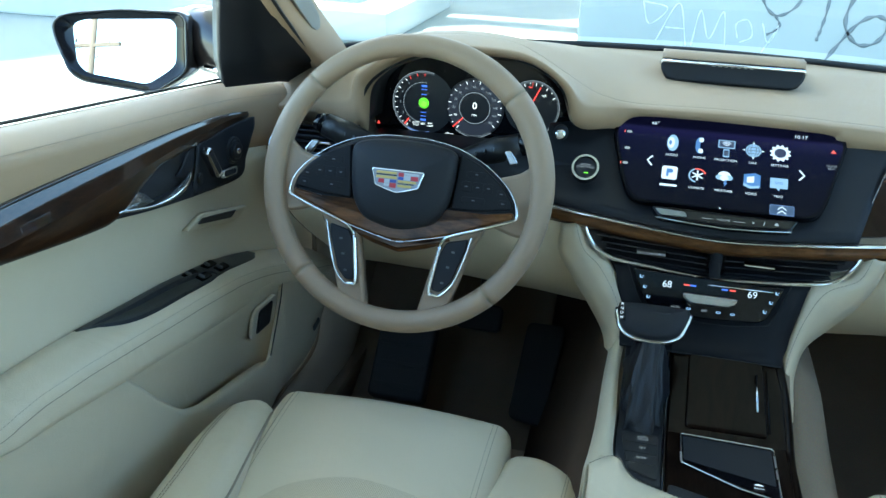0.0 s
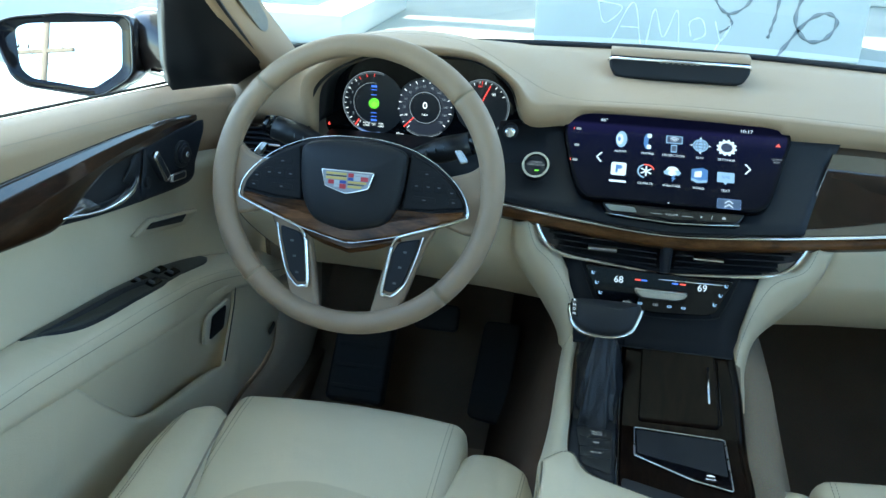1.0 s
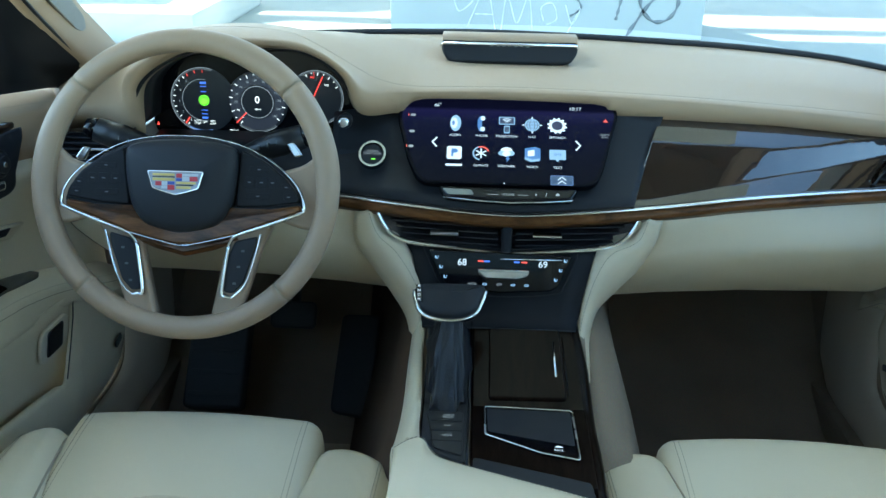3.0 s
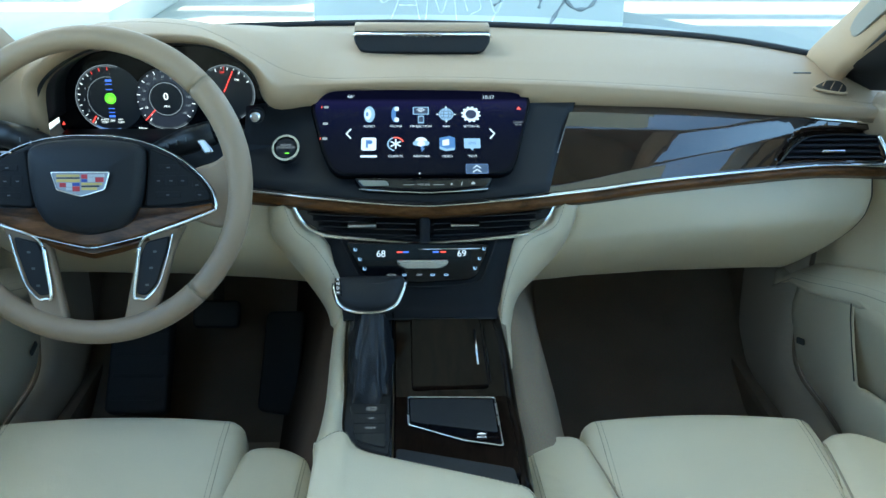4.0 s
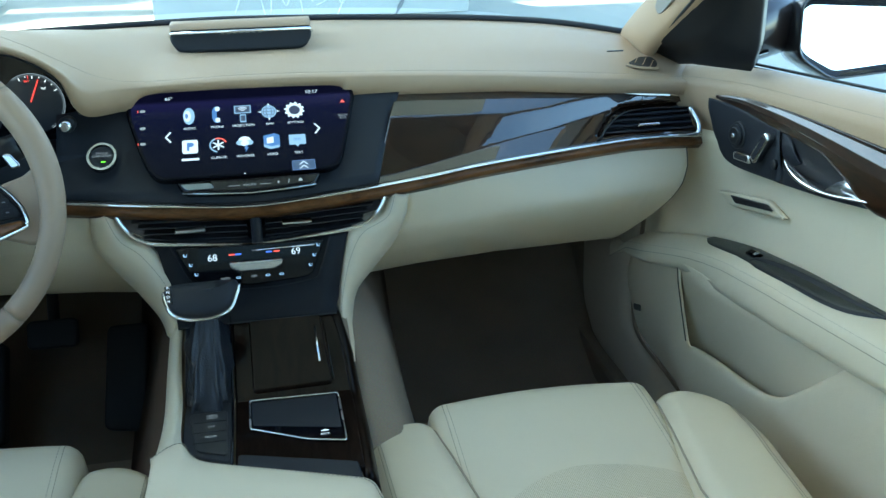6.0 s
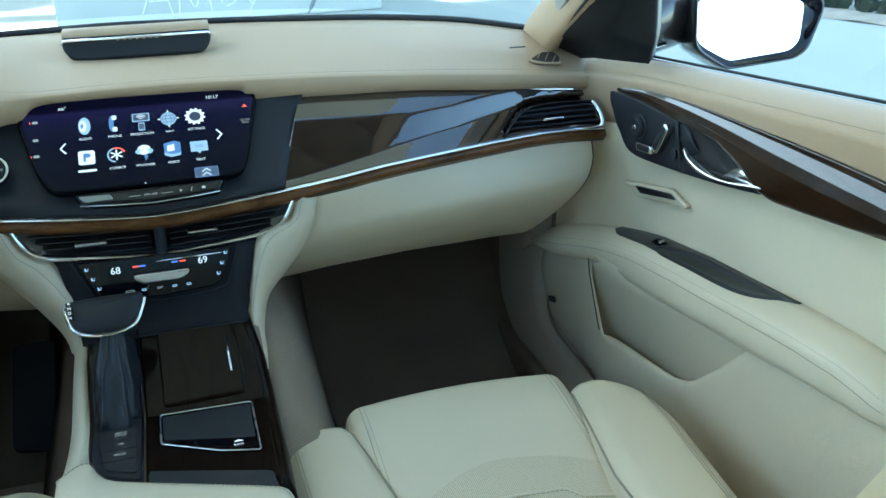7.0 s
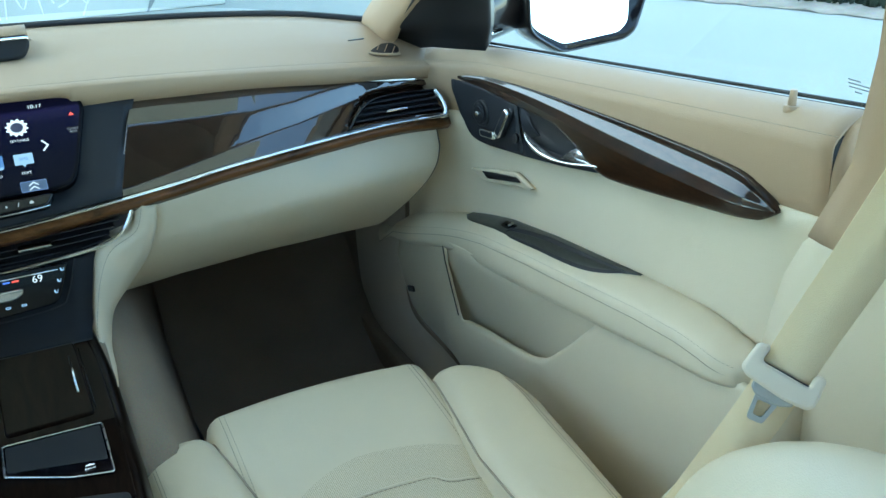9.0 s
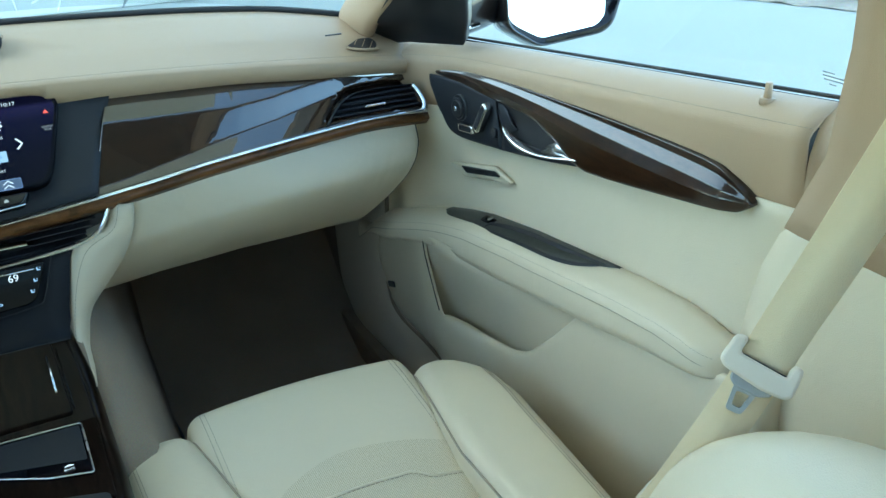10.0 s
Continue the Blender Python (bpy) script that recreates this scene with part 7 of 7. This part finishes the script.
TONGUE = mat("grey_tongue_metal", (0.37, 0.37, 0.345), 0.32, 0.35, vary=0.03)
tongue = part("tongue", frame_ring(rounded([(-0.0122, -0.0205), (0.0078, -0.0200), (0.0040, -0.0425), (-0.0090, -0.0440)], 0.003), rounded([(-0.0082, -0.0262), (0.0032, -0.0250), (0.0012, -0.0380), (-0.0062, -0.0388)], 0.002), GM, 0.005), TONGUE, belt_t, "grey steel tongue")
part("tongue_shoulder", plate(rounded([(-0.0185, -0.0120), (0.0180, -0.0130), (0.0170, -0.0185), (0.0080, -0.0235), (-0.0125, -0.0235), (-0.0178, -0.0195)], 0.002), GM, 0.0065, 0.0015), TONGUE, tongue)

# ---- floor, mats, pedals ----
fl = []
for x in np.linspace(-0.72, 0.72, 33):
    tun = 0.30 * max(0.0, 1 - (abs(x) / 0.16) ** 4) if abs(x) < 0.16 else 0.0
    side = 0.06 * max(0.0, (abs(x) - 0.60) / 0.12) ** 2
    fl.append([V(x, y, z + tun * (1 if y < 1.3 else max(0.0, 1 - (y - 1.3) / 0.3)) + side) for y, z in ((-1.2, 0.22), (0.2, 0.22), (0.7, 0.22), (1.1, 0.22), (1.35, 0.235), (1.55, 0.33), (1.75, 0.50), (1.85, 0.64))])
tagged(part("floor", loft(fl), CARPET, None, thick=0.01), "brown cabin carpet over the floor pan", "floor", kind="structure")
# tan carpet on the tunnel's passenger side and front side walls
for _s in (1, -1):
    rows = [[V(_s * x, y, z + lift * max(0.0, min(y, 1.02) - 0.876) - 0.9 * max(0.0, 0.855 - y)) for y in (0.74, 0.80, 0.855, 0.876, 0.95, 1.02, 1.2, 1.5, 1.85)] for x, z, lift in (((0.105, 0.558, 0.46), (0.126, 0.560, 0.42), (0.158, 0.545, 0.30), (0.188, 0.48, 0.1), (0.212, 0.38, 0.0), (0.238, 0.235, 0.0)) if _s > 0 else ((0.105, 0.558, 0.46), (0.122, 0.560, 0.42), (0.140, 0.545, 0.30), (0.166, 0.48, 0.1), (0.200, 0.38, 0.0), (0.250, 0.235, 0.0)))]
    for row in rows[4:]:
        row[-1].z += 0.36
        row[-2].z += 0.06
    tagged(part("tunnel_carpet", loft(rows), CARPET_LIGHT if _s > 0 else CARPET_SHADED, None, thick=0.004), "tan carpet along the transmission tunnel" if _s > 0 else "tan carpet along the driver side of the tunnel, darkened as shade", "carpet", kind="structure")
    # kick panel ahead of the door, running back along the sill
    ka = cr([(0.648, 1.285, 0.66), (0.646, 1.288, 0.535), (0.644, 1.292, 0.438), (0.650, 1.264, 0.376), (0.660, 1.16, 0.358), (0.668, 1.02, 0.338), (0.675, 0.80, 0.32)], 40)
    kb = cr([(0.640, 1.54, 0.68), (0.640, 1.53, 0.50), (0.638, 1.509, 0.365), (0.636, 1.468, 0.322), (0.636, 1.397, 0.288), (0.640, 1.20, 0.285), (0.645, 0.80, 0.27)], 40)
    kr = []
    for q, dx in ((0.0, 0.02), (0.03, 0.004), (0.15, -0.004), (0.5, -0.008), (0.85, -0.004), (0.97, 0.003), (1.0, 0.02)):
        kr.append([V(_s * (a.lerp(b, q).x + dx), a.lerp(b, q).y, a.lerp(b, q).z) for a, b in zip(ka, kb)])
    tagged(part("kick_panel", loft(kr), PLASTIC_SHADED, None, thick=0.002), "cream plastic kick panel beside the footwell, darkened for its shade", "trim", kind="structure")
    tagged(part("door_seal", tube([V(_s * (p.x + 0.016), p.y + 0.002, p.z - 0.002) for p in ka], 0.004, 6), CARPET, None), "black door seal in the shut line", "trim", kind="structure")
    fwd = [[V(_s * x, y, z) for x, z in ((0.68, 0.74), (0.66, 0.58), (0.655, 0.42), (0.650, 0.30), (0.640, 0.225))] for y in (1.46, 1.55, 1.70, 1.85)]
    tagged(part("footwell_carpet", loft(fwd), CARPET, None, thick=0.004), "brown carpet on the footwell side", "carpet", kind="structure")
    mt = thing("floor_mat", "brown carpet mat lying in the footwell", "floor mat", group="floor mats")
    ol = rounded([(_s * 0.238, 0.70), (_s * 0.240, 1.42), (_s * 0.52, 1.42), (_s * 0.575, 1.30), (_s * 0.575, 0.70)], 0.04)
    part("mat_body", plate(ol, Matrix.Translation((0, 0, 0.232)), 0.008, 0.003), MAT_DARK, mt)
    part("binding", tube([V(a, b, 0.238) for a, b in ccw(ol)], 0.0055, 6, closed=True), BLACK, mt, "black edge binding")
foot = thing("pedals", "black rubber brake and throttle pedals", "pedals")
bk = part("brake_pedal", plate(rrect(0.085, 0.050, 0.010), axes((-0.375, 1.40, 0.43), (1, 0, 0), (0, -0.8, 0.6)), 0.012, 0.004), RUBBER, foot, "black brake pedal")
part("pedal_arm", tube([V(-0.375, 1.41, 0.43), V(-0.375, 1.47, 0.55), V(-0.37, 1.50, 0.66)], 0.010, 8), BLACK, foot)
th = part("throttle_pedal", plate(rounded([(-0.040, -0.09), (0.028, -0.10), (0.040, 0.09), (-0.030, 0.09)], 0.012), axes((-0.252, 1.34, 0.365), (1, 0, 0), (0, -0.75, 0.66)), 0.016, 0.004), RUBBER, foot, "black throttle pedal")
rest = thing("foot_rest", "dark blue-black foot rest on the footwell floor", "foot rest")
frm = axes((-0.503, 1.34, 0.355), (1, 0, 0), (0, -0.75, 0.66))
part("pad", plate(rrect(0.108, 0.17, 0.010), frm, 0.03, 0.006), RUBBER, rest)
for _k in range(4):
    part("rib", plate(rrect(0.090, 0.008, 0.003), frm @ Matrix.Translation((0, -0.06 + 0.04 * _k, 0.028)), 0.004, 0.001), RUBBER, rest)
under = tagged(part("dash_underside", loft([[V(x, 1.15 + 0.2 * x * x, 0.664) for x in np.linspace(-0.62, 0.62, 9)], [V(x, 1.30, 0.66) for x in np.linspace(-0.66, 0.66, 9)], [V(x, 1.85, 0.72) for x in np.linspace(-0.70, 0.70, 9)]]), BLACK, None, thick=0.006), "black panel under the dashboard", "panel", kind="structure")

for _s in (1, -1):
    tagged(part("door_sill", box((_s * 0.70, 0.75, 0.25), (0.17, 1.7, 0.10), 0.012), CARPET, None), "brown carpeted door sill", "sill", kind="structure")

# ---- body shell: pillars, roof, windscreen ----
for _s in (1, -1):
    Zs = [0.86, 0.89, 0.92, 0.96, 1.00, 1.05, 1.12, 1.20, 1.30, 1.40]
    xi = [0.66, 0.632, 0.620, 0.625, 0.630, 0.632, 0.625, 0.605, 0.575, 0.54]
    inner = [V(_s * x, 1.333 - 1.28 * (z - 0.941) - 0.12 * max(0, 0.93 - z) / 0.07 * 0.5, z) for x, z in zip(xi, Zs)]
    outer = [V(_s * (x + 0.004), 1.220 - 1.29 * (z - 0.926), z) for x, z in zip(xi, Zs)]
    mid = [p.lerp(q, 0.5) + V(-_s * 0.010, -0.004, 0.006) for p, q in zip(inner, outer)]
    q1 = [p.lerp(q, 0.18) + V(-_s * 0.008, 0.002, 0.006) for p, q in zip(inner, outer)]
    q2 = [p.lerp(q, 0.85) + V(-_s * 0.007, -0.003, 0.002) for p, q in zip(inner, outer)]
    bk1 = [p + V(_s * 0.012, 0.010, -0.006) for p in outer]
    bk2 = [p + V(_s * 0.05, 0.06, 0.0) for p in outer]
    bk3 = [p + V(_s * 0.03, 0.03, 0.0) for p in inner]
    rows = [cr([tuple(p) for p in c], 30) for c in (bk3, inner, q1, mid, q2, outer, bk1, bk2)]
    pil = tagged(part("pillar_trim", loft(rows), TAN, None, thick=0.003), "tan windscreen pillar trim with speaker grille", "pillar", kind="structure")
    # oval speaker grille let into the pillar
    c = mid[4].lerp(mid[5], 0.3) + V(-_s * 0.0015, -0.001, 0.0012)
    d = (mid[6] - mid[3]).normalized()
    nn = d.cross((outer[4] - inner[4]).normalized()) * 1.0
    if nn.x * _s > 0:
        nn = -nn
    gm = axes(c, d, nn)
    part("pillar_grille", plate(rounded([(-0.075, 0.0), (-0.060, -0.016), (0.06, -0.020), (0.085, -0.008), (0.085, 0.012), (0.05, 0.016), (-0.05, 0.012)], 0.012), gm @ Matrix.Translation((0, 0, -0.004)), 0.006, 0.001), GRILLE, pil, "grey speaker grille")
    sa = [V(_s * x, y, z) for x, y, z in ((0.655, 1.29, 0.88), (0.640, 1.28, 0.912), (0.630, 1.228, 0.928), (0.628, 1.176, 0.968), (0.630, 1.090, 1.036), (0.622, 0.995, 1.11), (0.585, 0.81, 1.25))]
    sb = [V(_s * x, y, z) for x, y, z in ((0.688, 1.215, 0.895), (0.683, 1.215, 0.911), (0.684, 1.18, 0.944), (0.684, 1.13, 0.985), (0.675, 1.075, 1.045), (0.655, 0.99, 1.12), (0.61, 0.83, 1.26))]
    sc = [V(_s * x, y, z) for x, y, z in ((0.708, 1.078, 0.914), (0.707, 1.076, 0.925), (0.706, 1.067, 0.95), (0.704, 1.066, 1.00), (0.698, 1.058, 1.05), (0.675, 0.985, 1.125), (0.625, 0.83, 1.265))]
    sd = [p + V(_s * 0.035, 0.05, 0) for p in sc]
    tagged(part("sail_panel", loft([cr([tuple(p) for p in c], 26) for c in (sa, sb, sc, sd)]), BLACK, None, thick=0.004), "black corner panel between pillar and side window", "trim", kind="structure")
ws = loft([cr([(-0.74, 1.34, 0.90), (-0.40, 1.53, 0.935), (0, 1.60, 0.940), (0.40, 1.53, 0.935), (0.74, 1.34, 0.90)], 24), cr([(-0.53, 0.66, 1.42), (-0.3, 0.76, 1.45), (0, 0.80, 1.46), (0.3, 0.76, 1.45), (0.53, 0.66, 1.42)], 24)])
wind = tagged(part("windscreen", ws, SCREEN_TINT, None), "lightly tinted laminated windscreen", "windscreen", kind="structure")
roof = [[V(x, y, z - 0.085 * (x / 0.57) ** 6) for x in np.linspace(-0.60, 0.60, 17)] for y, z in ((0.86, 1.435), (0.78, 1.455), (0.55, 1.48), (0.1, 1.50), (-0.6, 1.48), (-1.2, 1.40))]
tagged(part("ceiling", loft(roof), HEADLINER, None, thick=0.03), "pale cloth headliner", "ceiling", kind="structure")
for _s in (1, -1):
    ca = cr([(_s * x, y, z) for x, y, z in ((0.24, 0.84, 1.445), (0.40, 0.845, 1.41), (0.50, 0.845, 1.37), (0.575, 0.85, 1.315), (0.60, 0.93, 1.24), (0.626, 1.02, 1.16))], 24)
    cb = cr([(_s * x, y, z) for x, y, z in ((0.24, 0.865, 1.435), (0.38, 0.885, 1.405), (0.46, 0.915, 1.37), (0.535, 0.97, 1.30), (0.59, 1.05, 1.20), (0.618, 1.10, 1.13))], 24)
    tagged(part("header_corner", loft([ca, [a.lerp(b, 0.5) + V(0, 0, 0.006) for a, b in zip(ca, cb)], cb]), HEADLINER, None, thick=0.012), "pale cloth roof corner above the pillar", "ceiling", kind="structure")
hood_rows = [[V(x, y, z - 0.08 * (x / 0.9) ** 2) for x in np.linspace(-0.9, 0.9, 13)] for y, z in ((1.56, 0.885), (1.9, 0.80), (2.4, 0.68), (2.7, 0.58), (2.75, 0.3))]
tagged(part("bonnet", loft(hood_rows), PAINT, None, thick=0.01), "dark brown car bonnet", "bonnet", kind="structure")
for _s in (1, -1):
    # centre pillar and rear door shut behind the seats
    bp_ = [[V(_s * x, y, z) for z, x in ((0.25, 0.72), (0.60, 0.725), (0.68, 0.722), (0.72, 0.717), (0.76, 0.716), (0.81, 0.716), (0.85, 0.716), (0.88, 0.718))] for y in (0.427, 0.425, 0.40, 0.30, 0.24)]
    for k, row in enumerate(bp_[:3]):
        for p in row:
            p.y += float(np.interp(p.z, [0.60, 0.69, 0.72, 0.76, 0.81, 0.85, 0.88], [0.0, 0.045, 0.068, 0.062, 0.052, 0.036, 0.012]))
            p.x += _s * (0.03 if k == 0 else 0.004 if k == 1 else 0.0)
    tagged(part("centre_pillar", loft(bp_), CREAM, None, thick=0.02), "cream lower centre pillar trim beside the belt", "pillar", kind="structure")
    up_ = [[V(_s * x, y, z) for z, x in ((0.862, 0.7095), (0.885, 0.7115), (0.95, 0.6985), (1.05, 0.676), (1.40, 0.55))] for y in (0.424, 0.421, 0.40, 0.30, 0.24)]
    for k, row in enumerate(up_[:3]):
        for p in row:
            p.y += 0.030 * max(0.0, 0.95 - p.z) / 0.088 - 0.24 * max(0.0, p.z - 0.90)
            p.x += _s * (0.03 if k == 0 else 0.003 if k == 1 else 0.0)
    tagged(part("pillar_upper", loft(up_), TAN, None, thick=0.004), "tan upper pillar trim", "pillar", kind="structure")
for _s in (1, -1):
    rd = [[V(_s * x, y, z) for y in (0.24, -0.2, -0.72)] for x, z in ((0.73, 0.24), (0.715, 0.55), (0.70, 0.70), (0.73, 0.74), (0.725, 0.94), (0.76, 0.985))]
    tagged(part("rear_door_trim", loft(rd), CREAM, None, thick=0.02), "cream leather rear door trim", "door", kind="structure")
bench = thing("rear_bench", "cream leather rear bench seat", "seat")
part("cushion", box((0, -0.85, 0.40), (1.36, 0.50, 0.24), 0.06), CREAM, bench)
part("backrest", box((0, 0, 0), (1.36, 0.16, 0.66), 0.06, m=pose(0, -1.16, 0.74, 20)), CREAM, bench)
shell = [[V(x, y, z - 0.10 * (x / 0.62) ** 4) for x in np.linspace(-0.66, 0.66, 11)] for y, z in ((-1.2, 1.40), (-1.40, 1.33), (-1.52, 1.24))]
tagged(part("rear_header", loft(shell), HEADLINER, None, thick=0.03), "pale cloth rear header", "ceiling", kind="structure")
tagged(part("parcel_shelf", box((0, -1.52, 0.98), (1.36, 0.50, 0.03), 0.01), BLACK, None), "black rear parcel shelf", "shelf", kind="structure")
rg = tagged(part("rear_window", loft([[V(x, -1.52, 1.24) for x in np.linspace(-0.62, 0.62, 7)], [V(x, -1.80, 0.98) for x in np.linspace(-0.64, 0.64, 7)]]), DARK_GLASS, None), "dark tinted rear window", "window", kind="structure")
for _s in (1, -1):
    cp = [[V(_s * x, y, z) for z, x in ((0.25, 0.74), (0.70, 0.745), (0.98, 0.72), (1.20, 0.66), (1.38, 0.58))] for y in (-0.72, -1.0, -1.5, -1.85)]
    tagged(part("rear_pillar", loft(cp), HEADLINER, None, thick=0.02), "pale rear quarter trim", "pillar", kind="structure")


# ---- outside ----
g = bmesh.new()
bmesh.ops.create_grid(g, x_segments=8, y_segments=8, size=400)
tagged(part("ground", g, ASPHALT, None), "pale worn asphalt yard", "ground", kind="structure")


def block(name, c, s, material, label, category, bevel=0.02):
    return tagged(part(name, box(c, s, bevel), material, None), label, category)


# unseen deck slabs added overhead: the sun stands beyond them and the car is in their shade; outlines are cut to leave
# sunlit gaps
_el, _az = radians(SUN_EL), radians(SUN_AZ)
DECK_Z = 15.0
_shift = V(-math.sin(_az), -math.cos(_az), 0) * (DECK_Z / math.tan(_el))
SHADES = ([(-2.9, -14.0), (-1.8, 2.5), (-1.75, 6.45), (-1.2, 6.70), (-0.7, 7.05), (14.0, 7.05), (14.0, -14.0)],
          [(-12.0, 0.0), (-4.3, 4.4), (-3.3, 6.05), (-1.65, 7.45), (-0.79, 7.36), (14.0, 7.36), (14.0, 7.6), (-0.6, 7.62), (-1.15, 7.70), (-12.0, 7.75)],
          [(-12.0, 7.78), (-1.15, 7.95), (-0.7, 8.30), (14.0, 8.4), (14.0, 16.0), (-12.0, 16.0)])
for shade in SHADES:
    deck_pts = [(x - _shift.x, y - _shift.y) for x, y in shade]
    tagged(part("shade_deck", plate(deck_pts, Matrix.Translation((0, 0, DECK_Z)), 0.2, 0.02), CONCRETE, None), "unseen pale concrete deck added overhead to cast the shade", "bridge", kind="structure")
pier = block("concrete_pier", (0.44, 7.45, 7.5), (2.37, 1.1, 15.0), CONCRETE, "pale concrete pier with scrawled paint marks", "pier")
SCRAWL = mat("dark_spray_paint", (0.27, 0.28, 0.285), 0.8, vary=0.2, vary_scale=8)
SCRAWL_W = mat("white_spray_paint", (0.88, 0.88, 0.88), 0.8, vary=0.05)


def scrawl(pts, w, material):
    """A flat spray-paint stroke on the pier's face: x across, z up."""
    p = cr([(a, 6.897, b) for a, b in pts], 8 * len(pts))
    rows = [[], []]
    for i in range(len(p)):
        d = (p[min(i + 1, len(p) - 1)] - p[max(i - 1, 0)]).normalized()
        n = V(-d.z, 0, d.x)
        k = w * (0.7 + 0.3 * math.sin(i * 0.9))
        rows[0].append(p[i] + n * k)
        rows[1].append(p[i] - n * k)
    return part("paint_scrawl", loft(rows), material, pier, "", 0.002)


scrawl([(0.50, 0.62), (0.56, 0.40), (0.66, 0.30), (0.78, 0.36), (0.86, 0.52), (0.92, 0.68)], 0.012, SCRAWL)
scrawl([(0.66, 0.30), (0.70, 0.22), (0.62, 0.16)], 0.010, SCRAWL)
scrawl([(1.00, 0.62), (1.00, 0.36), (0.98, 0.22), (0.965, 0.14)], 0.012, SCRAWL)
scrawl([(1.30, 0.62), (1.16, 0.44), (1.14, 0.26), (1.24, 0.14), (1.36, 0.16), (1.42, 0.28), (1.34, 0.34), (1.22, 0.28), (1.10, 0.10), (1.02, -0.05)], 0.016, SCRAWL)
for _q in ([(-0.28, 0.34), (-0.10, 0.30), (-0.22, 0.18), (-0.28, 0.34)], [(-0.16, 0.06), (-0.02, 0.34), (0.06, 0.04)], [(-0.10, 0.16), (0.04, 0.16)], [(0.10, 0.04), (0.14, 0.30), (0.22, 0.10), (0.30, 0.30), (0.34, 0.05)],
           [(0.42, 0.12), (0.40, 0.22), (0.48, 0.25), (0.52, 0.14), (0.44, 0.09)], [(0.58, 0.24), (0.64, 0.10), (0.70, 0.24), (0.60, 0.02)]):
    scrawl(_q, 0.006, SCRAWL_W)
block("pier_footing", (-4.45, 7.2, 0.11), (4.8, 2.0, 0.22), CONCRETE, "low pale concrete footing", "footing")
block("concrete_barrier", (-4.4, 8.0, 0.7), (3.0, 1.1, 1.4), CONCRETE, "plain pale concrete barrier on a footing", "barrier")
block("concrete_kerb", (2.0, 10.6, 0.10), (22.0, 0.5, 0.20), CONCRETE, "long low concrete kerb", "kerb")
wall_ = block("far_wall", (0, 26, 2.5), (80, 0.6, 5.0), CONCRETE, "long pale concrete wall", "wall")
tagged(wall_, kind="structure")
DIRT = mat("pale_gravel_dirt", (0.42, 0.36, 0.29), 0.95, vary=0.25, vary_scale=6, bump=0.8, bump_scale=30, grain=0.4, grain_scale=40)
SHRUB = mat("dark_shrub_leaves", (0.035, 0.05, 0.025), 0.8, vary=0.4, vary_scale=9, bump=0.8, bump_scale=25, grain=0.5, grain_scale=30)
_rnd = random.Random(4)
_d = V(0.43, -0.90, 0).normalized()
_n = V(0.90, 0.43, 0)
rows = [[], [], [], []]
for i in range(90):
    c = V(3.9, 6.7, 0) + _d * (0.12 * i)
    for r, off, z in zip(rows, (0.0, 0.05, 0.16, 0.30), (0.002, 0.02, 0.03, 0.02)):
        r.append(c + _n * (off + _rnd.uniform(-0.03, 0.03)) + V(0, 0, z + _rnd.uniform(0, 0.012)))
tagged(part("verge", loft(rows), DIRT, None), "ragged strip of pale gravel along the yard", "verge", kind="structure")
bm = bmesh.new()
for i in range(2600):
    c = V(3.9, 6.7, 0) + _d * _rnd.uniform(0, 10.5) + _n * (0.24 + 1.6 * _rnd.random() ** 1.4)
    h, w = _rnd.uniform(0.05, 0.16), _rnd.uniform(0.02, 0.05)
    a_ = _rnd.uniform(0, 6.28)
    u_ = V(math.cos(a_), math.sin(a_), 0) * w
    l_ = V(_rnd.uniform(-0.05, 0.05), _rnd.uniform(-0.05, 0.05), h)
    bm.faces.new([bm.verts.new(q) for q in (c - u_ * 0.4, c + u_ * 0.4, c + u_ + l_ * 0.6, c + l_, c - u_ + l_ * 0.6)])
tagged(part("verge_plants", bm, SHRUB, None), "low dark green weeds beyond the gravel strip", "plants", kind="stuff")
pole = thing("utility_pole", "wooden utility pole with a cross arm", "utility pole")
POLE_WOOD = mat("weathered_pole_wood", (0.07, 0.055, 0.042), 0.85, vary=0.15, vary_scale=3, bump=0.4, bump_scale=50)
px, py = -15.0, -36.0
part("pole_shaft", tube([V(px, py, 0), V(px, py, 6), V(px, py, 11)], [0.15, 0.14, 0.12], 12), POLE_WOOD, pole)
part("cross_arm", box((0, 0, 0), (3.2, 0.14, 0.16), 0.01, m=pose(px, py, 8.0, 0, 0, 28)), POLE_WOOD, pole)
for _x in (-1.1, -0.7, 0.7, 1.1):
    part("insulator", tube([V(px + _x, py, 8.06), V(px + _x, py, 8.25)], [0.05, 0.03], 8), RUBBER, pole)
for _x in (-1, 1):
    part("brace", tube([V(px + _x * 0.7, py - 0.08, 7.95), V(px, py - 0.1, 7.4)], 0.02, 6), RUBBER, pole)
